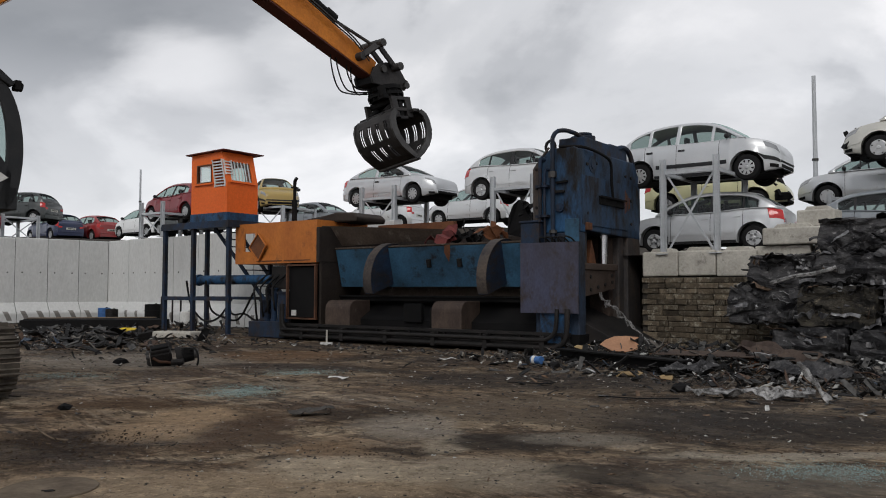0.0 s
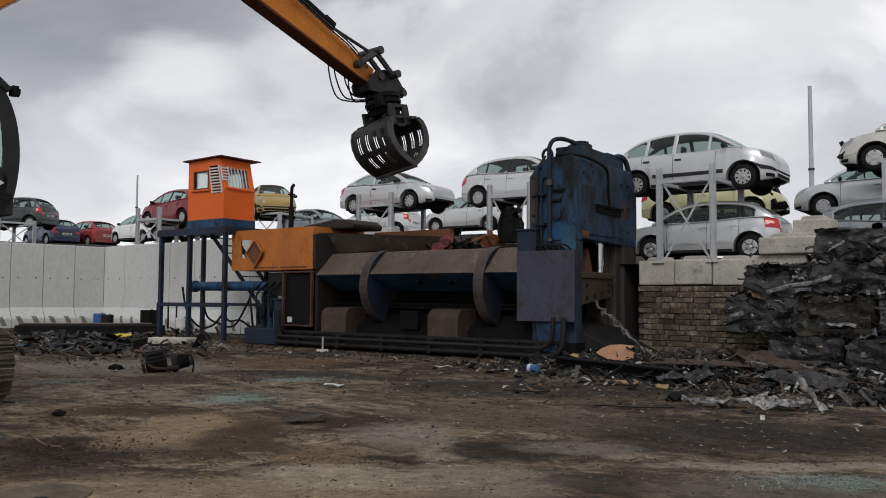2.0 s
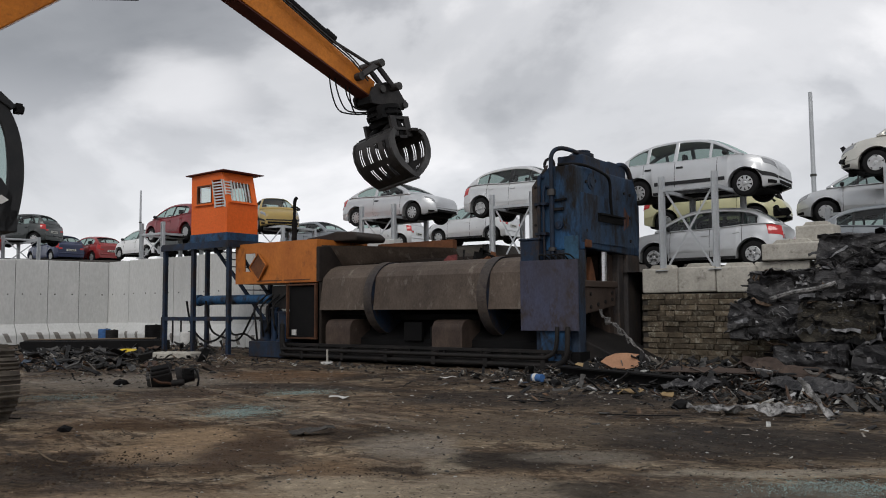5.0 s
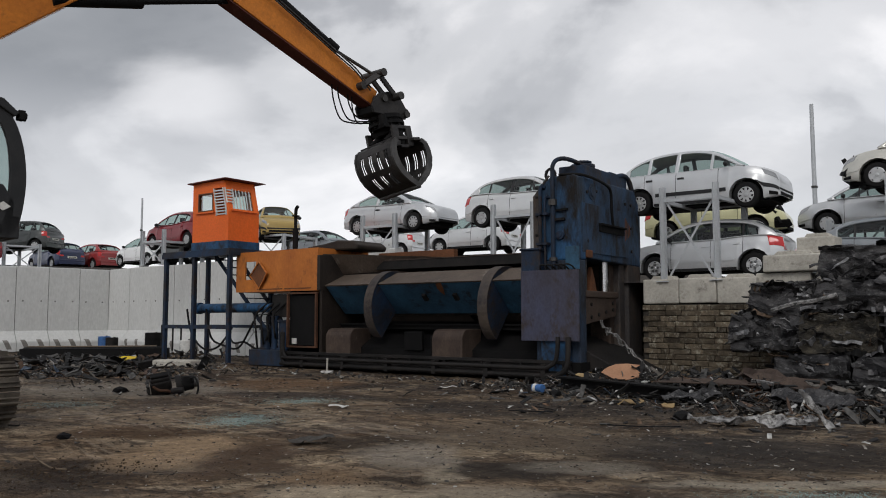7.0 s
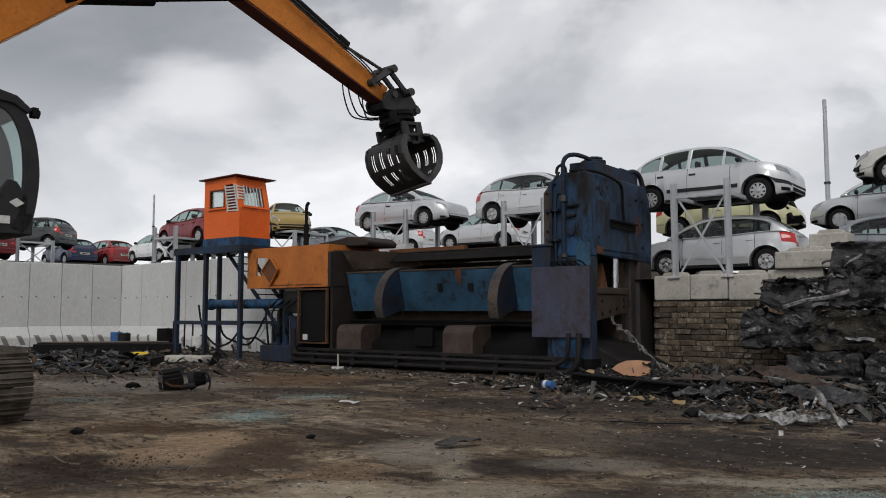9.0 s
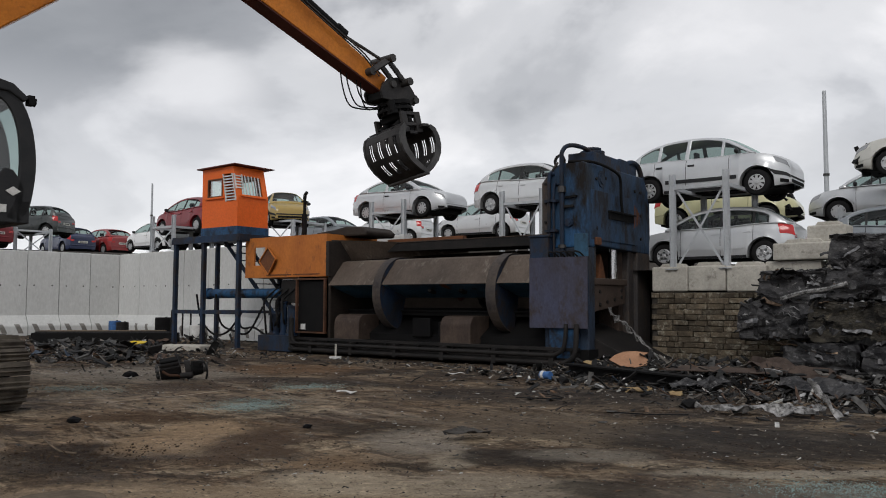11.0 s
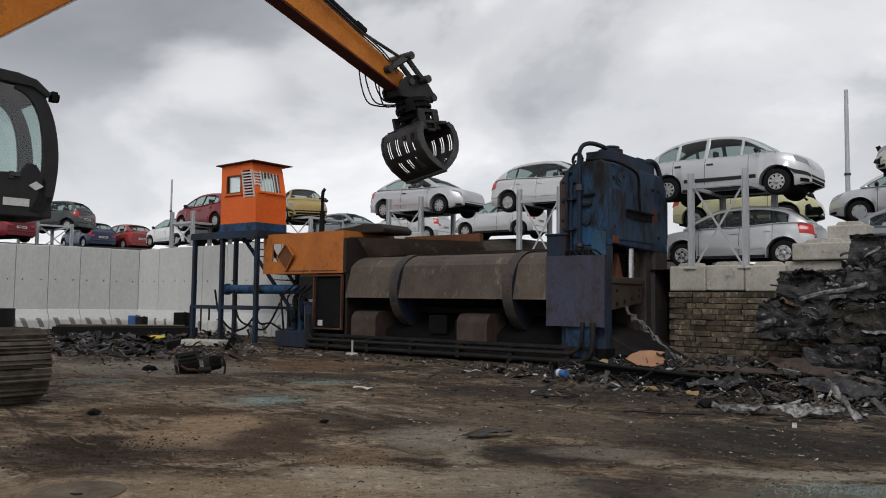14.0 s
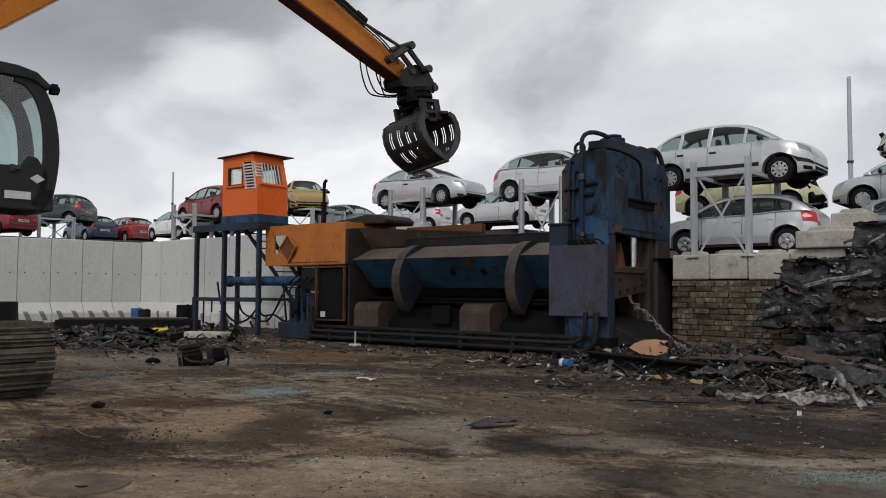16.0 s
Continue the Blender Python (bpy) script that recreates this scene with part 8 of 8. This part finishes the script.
torn_sheet("crumpled_panel", "long crumpled pale body panel on the ground", "panel", "pale_sheet", pose(4.05, 10.75, 0.10, 14, 0, -14), [(-0.80, -0.03, 0.03), (-0.4, -0.12, 0.06), (0.1, -0.08, 0.12), (0.5, -0.16, 0.06), (0.8, -0.06, 0.08)], 12, 22, 4, 0.06)
torn_sheet("crumpled_panel", "bent pale strip standing up from the scrap", "panel", "pale_sheet", pose(4.72, 10.35, 0.27, 62, 52, -25), [(-0.30, -0.015, 0.02), (0.0, -0.04, 0.04), (0.30, -0.06, 0.06)], 14, 8, 2, 0.03)
torn_sheet("crumpled_panel", "crumpled dark door skin lying in the scrap", "panel", "bale", pose(5.7, 12.6, 0.20, 10, 6, -30), [(-0.6, -0.3, 0.2), (0.0, -0.35, 0.32), (0.6, -0.22, 0.25)], 15, 12, 5, 0.07)
torn_sheet("crumpled_panel", "buckled dark bonnet among the scrap", "panel", "bale", pose(4.0, 13.3, 0.18, 16, -5, 12), [(-0.5, -0.12, 0.10), (0.0, -0.18, 0.16), (0.5, -0.10, 0.12)], 16, 10, 4, 0.06)
torn_sheet("crumpled_panel", "rusty buckled floor panel among the scrap", "panel", "brown", pose(5.9, 14.3, 0.34, 18, 8, -50), [(-0.7, -0.2, 0.2), (0.0, -0.3, 0.26), (0.7, -0.2, 0.25)], 17, 12, 5, 0.07)
flat_scrap("crumpled_panel", "pale crumpled strip hanging from the shear mouth", "panel", "pale_sheet", (4.45, 18.6), -60, 0.4, 0.2, 15)
bm = B()
rng = random.Random(77)
for k in range(7):
    f = k / 6
    crumple_plate(bm, Matrix.Translation((3.72 + 0.75 * f, 18.6 - 0.7 * f, 1.20 - 0.86 * f)) @ Matrix.Rotation(radians(-38), 4, "Z") @ Matrix.Rotation(radians(42), 4, "Y"), 0.36, 0.24 - 0.15 * f, rng, n=4)
tagged(link("trailing_strip", bm, "pale_sheet"), "torn bright metal strip trailing down the chute", "scrap")
flat_scrap("foam_scrap", "tan torn seat foam in the litter", "foam", "tan", (3.05, 13.4), 10, 0.45, 0.28, 16, n=5)
flat_scrap("foam_scrap", "tan torn foam lump by the shear", "foam", "tan", (2.95, 17.1), 40, 0.34, 0.24, 17, 0.2, n=5)
flat_scrap("foam_scrap", "tan torn foam in the litter", "foam", "tan", (3.55, 12.9), 70, 0.35, 0.22, 18, n=5)
flap = torn_sheet("rubber_flap", "torn grey-black rubber flap blown over the ground", "rubber", "flap", pose(0, 0, 0), [(-0.27, -0.04, 0.05), (-0.15, -0.12, 0.09), (0.05, -0.10, 0.13), (0.27, -0.09, 0.07)], 19, 10, 3, 0.025)
flat_scrap("yellow_scrap", "bright yellow plastic piece on the scrap", "plastic", "yellow", (-9.0, 23.0), 10, 0.55, 0.34, 21, 0.25, n=3, tilt=20)
flat_scrap("white_scrap", "white paper scrap by the baler", "paper", "white", (0.1, 16.9), 20, 0.35, 0.12, 22)
flat_scrap("white_scrap", "white plastic shard on the ground", "plastic", "white", (-1.7, 13.2), -10, 0.32, 0.10, 23)


for pts in (((-4.42, 8.85), (-4.2, 8.45), (-3.86, 8.05), (-3.56, 7.75)), ((-6.3, 11.2), (-6.0, 10.9), (-5.7, 11.0)), ((1.0, 12.6), (1.5, 12.2), (1.7, 12.5), (1.4, 12.9)), ((2.2, 11.0), (2.6, 10.6), (3.1, 10.7))):
    bm = B(); tube(bm, curve_pts([(x, y, yard_height(x, y) + 0.018 + 0.02 * (i % 2)) for i, (x, y) in enumerate(pts)], 5), 0.009, 6)
    tagged(link("cable_scrap", bm, "wood" if pts[0][0] < -4.4 and pts[0][0] > -5 else "rubber", smooth=True), "thin kinked cable offcut lying on the dirt", "cable")


def build_can():
    t = thing("oil_can", Matrix.Translation((1.8, 15.55, 0.08)) @ pose(0, 0, 0, 90, 0, 40), "crushed blue and white metal can on its side", "can")
    bm = B(); lathe(bm, [(0.075, -0.12), (0.08, -0.10), (0.07, 0.02), (0.08, 0.10), (0.075, 0.12)], 16, Matrix.Rotation(radians(90), 4, "X"))
    part("body", bm, "bluecan", t, smooth=True)
    bm = B(); lathe(bm, [(0.083, -0.085), (0.08, -0.02)], 16, Matrix.Rotation(radians(90), 4, "X"))
    part("band", bm, "white", t)
    return t


build_can()


def drum(p, r, h, mat, label):
    t = thing("drum", Matrix.Translation((*p, 0)), label, "drum")
    bm = B(); lathe(bm, [(r * 0.94, 0), (r, 0.02), (r, h * 0.33), (r * 1.04, h * 0.35), (r, h * 0.37), (r, h * 0.65), (r * 1.04, h * 0.67), (r, h * 0.69), (r, h - 0.02), (r * 0.92, h)], 20, Matrix.Rotation(radians(90), 4, "X"))
    part("shell", bm, mat, t, smooth=True)
    bm = B(); rod(bm, (r * 0.4, 0, h), (r * 0.4, 0, h + 0.03), 0.04, 10)
    part("bung", bm, "dark", t)
    return t


drum((-14.4, 34.4), 0.25, 0.62, "bluecan", "small blue plastic drum by the wall")
drum((-13.95, 34.1), 0.25, 0.58, "dark", "small dark drum by the wall")
drum((-11.9, 33.2), 0.32, 0.80, "black", "black drum by the wall")
drum((-9.95, 31.4), 0.24, 0.55, "white", "pale plastic drum by the wall")
t = thing("pipe_frame", Matrix.Translation((-11.2, 32.2, 0)) @ Matrix.Rotation(radians(-38), 4, "Z"), "rusty upright pipe frame by the wall", "frame")
for a, b in (((0, 0, 0), (0, 0, 1.1)), ((0.75, 0, 0), (0.75, 0, 1.1)), ((0, 0, 1.1), (0.75, 0, 1.1)), ((1.3, 0, 0), (1.3, 0, 1.1)), ((0.75, 0, 1.1), (1.3, 0, 1.1))):
    bm = B(); rod(bm, a, b, 0.035, 8)
    part("tube", bm, "dark", t)
t = thing("timber_ramp", Matrix.Translation((-12.2, 28.6, 0)) @ Matrix.Rotation(radians(8), 4, "Z"), "long dark timber baulks lying on the ground", "timber")
for k in range(3):
    bm = B(); box(bm, -2.6, 2.4 - 0.3 * k, k * 0.36, k * 0.36 + 0.32, 0, 0.34 + 0.03 * k)
    part("baulk", bm, "black" if k < 2 else "wood", t, bevel=0.02)
t = thing("concrete_slab", Matrix.Translation((-8.0, 24.4, 0)) @ Matrix.Rotation(radians(-20), 4, "Z"), "low pale slab at the foot of the stand", "slab")
bm = B(); box(bm, -0.7, 0.7, -0.3, 0.3, -0.05, 0.16)
part("body", bm, "block", t, bevel=0.05)
t = thing("manhole_cover", Matrix.Translation((-2.86, 5.95, yard_height(-2.86, 5.95) + 0.002)), "round worn concrete manhole cover set in the ground", "manhole")
bm = B(); rod(bm, (0, 0, -0.06), (0, 0, 0.022), 0.34, 40)
part("lid", bm, "manhole", t, bevel=0.01)
bm = B(); rod(bm, (0.05, -0.1, 0.0), (0.05, -0.1, 0.025), 0.035, 10); box(bm, 0.0, 0.09, -0.11, -0.09, 0.0, 0.027)
part("lifting_slot", bm, "black", t)
t = thing("marker_post", Matrix.Translation((-3.05, 21.3, 0)), "short pale peg standing by the baler", "peg")
bm = B(); rod(bm, (0, 0, -0.05), (0, 0, 0.36), 0.026, 10)
part("shaft", bm, "block", t)
bm = B(); box(bm, -0.16, 0.14, -0.08, 0.1, -0.03, 0.03)
part("foot", bm, "white", t)
for p, s, sd in (((-7.4, 13.6), 0.12, 1), ((-6.2, 15.6), 0.14, 2), ((5.35, 14.3), 0.22, 3), ((2.05, 15.0), 0.12, 4), ((-4.6, 9.9), 0.08, 5), ((-1.70, 9.66), 0.06, 7), ((3.35, 11.5), 0.13, 6)):
    rng = random.Random(sd)
    bm = B(); chunk(bm, pose(0, 0, s * 0.4), (s * 1.3, s, s * 0.7), rng)
    ob = link("scrap_lump", bm, "rust" if sd == 3 else "black")
    ob.matrix_world = Matrix.Translation((*p, yard_height(*p)))
    tagged(ob, "rust-red scrap lump among the debris" if sd == 3 else "dark oily scrap lump on the ground", "scrap")


# ---- scrap in the press ----
def press_scrap(name, mat, spot, size, seed, label):
    rng = random.Random(seed)
    bm = B()
    for k in range(5):
        crumple_plate(bm, Matrix.Translation((rng.uniform(-0.3, 0.3) * size, rng.uniform(-0.2, 0.2), rng.uniform(0, 0.4) * size)) @ tumble(rng, 1.4), size * rng.uniform(0.4, 0.9), size * rng.uniform(0.25, 0.5), rng, n=4)
    ob = link(name, bm, mat)
    ob.matrix_world = BAL @ Matrix.Translation(spot)
    return tagged(ob, label, "scrap")


pressed = [
    (press_scrap("red_car_scrap", "red_cloth", (-4.75, 1.75, 2.66), 0.9, 31, "dull red crushed body panel in the press"), 0.45),
    (press_scrap("dark_car_scrap", "black", (-4.1, 1.9, 2.68), 0.9, 32, "black crushed car parts in the press"), 0.45),
    (press_scrap("rusty_car_scrap", "rust", (-3.2, 1.9, 2.70), 0.8, 33, "rusty crushed car parts in the press"), 0.45),
    (press_scrap("grey_car_scrap", "scrap", (-3.7, 2.1, 2.66), 0.8, 35, "grey crushed car parts in the press"), 0.45),
]
rng = random.Random(34)
bm = B()
prism(bm, [(-0.30, 0.0), (0.34, 0.0), (0.34, 0.45), (0.16, 0.82), (-0.05, 0.95), (-0.22, 0.86), (-0.32, 0.4)], -0.05, 0.16, "y")
for v in bm.verts:
    v.co += Vector((rng.uniform(-0.06, 0.06), rng.uniform(-0.08, 0.08), rng.uniform(-0.05, 0.05)))
seat_back = tagged(link("black_car_door", bm, "black"), "crushed black car door sticking up from the press", "scrap")
for k in range(6):
    bm = B(); crumple_plate(bm, Matrix.Translation((rng.uniform(-0.25, 0.25), rng.uniform(-0.1, 0.2), rng.uniform(0.1, 0.85))) @ tumble(rng, 1.4), 0.5, 0.25, rng, n=3)
    part("torn_strip", bm, "black", seat_back)


# ---- what moves ----
LID_ANGLES = [(0, 76), (0.5, 64), (1.0, 50), (1.5, 37), (2.0, 23), (2.5, 9), (3.0, -5), (3.5, -13), (4.2, -18), (5.0, -16), (5.7, 8), (6.3, 31), (6.8, 40), (7.2, 48), (7.6, 57),
              (8.0, 65), (8.4, 73), (8.7, 76), (9.3, 72), (10.0, 48), (10.8, 22), (11.2, 12), (11.5, 3), (11.8, -5), (12.2, -11), (12.6, -13), (13.0, -14), (13.5, -13), (14.0, -9.5), (14.3, -5),
              (14.5, 0), (14.8, 10), (15.1, 19), (15.4, 27), (15.7, 35), (16.0, 43)]
FLAP = [(0, -1.55, 9.58, 0.03, 0), (7.6, -1.55, 9.58, 0.03, 0), (7.75, -1.50, 9.70, 0.14, 55), (7.9, -1.38, 9.85, 0.20, 115), (8.0, -1.28, 9.85, 0.17, 170), (8.1, -1.14, 9.88, 0.12, 195), (8.2, -1.05, 9.9, 0.12, 215),
        (8.3, -0.93, 9.95, 0.25, 275), (8.4, -0.72, 9.85, 0.15, 345), (8.5, -0.56, 9.72, 0.16, 400), (8.6, -0.30, 9.5, 0.20, 465), (8.7, -0.06, 9.24, 0.14, 525), (8.9, 0.04, 9.0, 0.05, 540), (10.8, 0.13, 8.80, 0.035, 540),
        (11.1, 0.20, 8.86, 0.08, 548), (11.5, 0.24, 8.80, 0.035, 540), (16.0, 0.24, 8.77, 0.035, 540)]
CLAMP_Z = [(0, 2.45), (4.2, 2.45), (5.2, 2.7), (6.3, 2.97), (7.5, 3.06), (8.7, 3.14), (10.8, 3.16), (12.2, 3.12), (12.6, 3.06), (13.0, 2.9), (13.5, 2.65), (14.4, 2.65), (15.1, 2.84), (16.0, 2.93)]


def motions():
    axis = Matrix.Translation((0, LID_AXIS[0], LID_AXIS[1]))
    walk(lid, [(t, axis @ pose(0, 0, 0, -a, 0, 0)) for t, a in LID_ANGLES])
    for ob, drop in pressed:
        p = ob.matrix_world.copy()
        low = Matrix.Translation((0, 0, -drop)) @ p
        deep = Matrix.Translation((0, 0, -1.0)) @ p
        walk(ob, [(0, p), (2.0, Matrix.Translation((0, 0, -0.03)) @ p), (4.2, Matrix.Translation((0, 0, -0.10)) @ p), (5.2, low), (6.3, deep), (16.0, deep)])
    stand = BAL @ Matrix.Translation((-2.42, 1.9, 2.80))
    gone = BAL @ Matrix.Translation((-3.2, 2.1, 1.2))
    walk(seat_back, [(0, stand @ pose(0, 0, 0, 0, 8, 0)), (1.0, stand @ pose(-0.06, 0, 0.02, 0, 5, 0)), (2.0, stand @ pose(-0.18, 0, 0.06, 0, 2, 0)), (3.0, stand @ pose(-0.40, 0, 0.10, 0, -3, 0)),
                     (4.2, stand @ pose(-0.75, 0, 0.06, 0, -12, 0)), (5.0, BAL @ pose(-3.2, 2.0, 2.2, 0, -35, 0)), (5.8, gone @ pose(0, 0, 0, 0, -60, 0)), (16.0, gone @ pose(0, 0, 0, 0, -60, 0))])
    walk(flap, [(t, pose(x, y, z, 0, 0, 22) @ pose(0, 0, 0, 0, a, 0)) for t, x, y, z, a in FLAP])
    walk(clamp, [(t, pose(0, 0, z)) for t, z in CLAMP_Z])


motions()
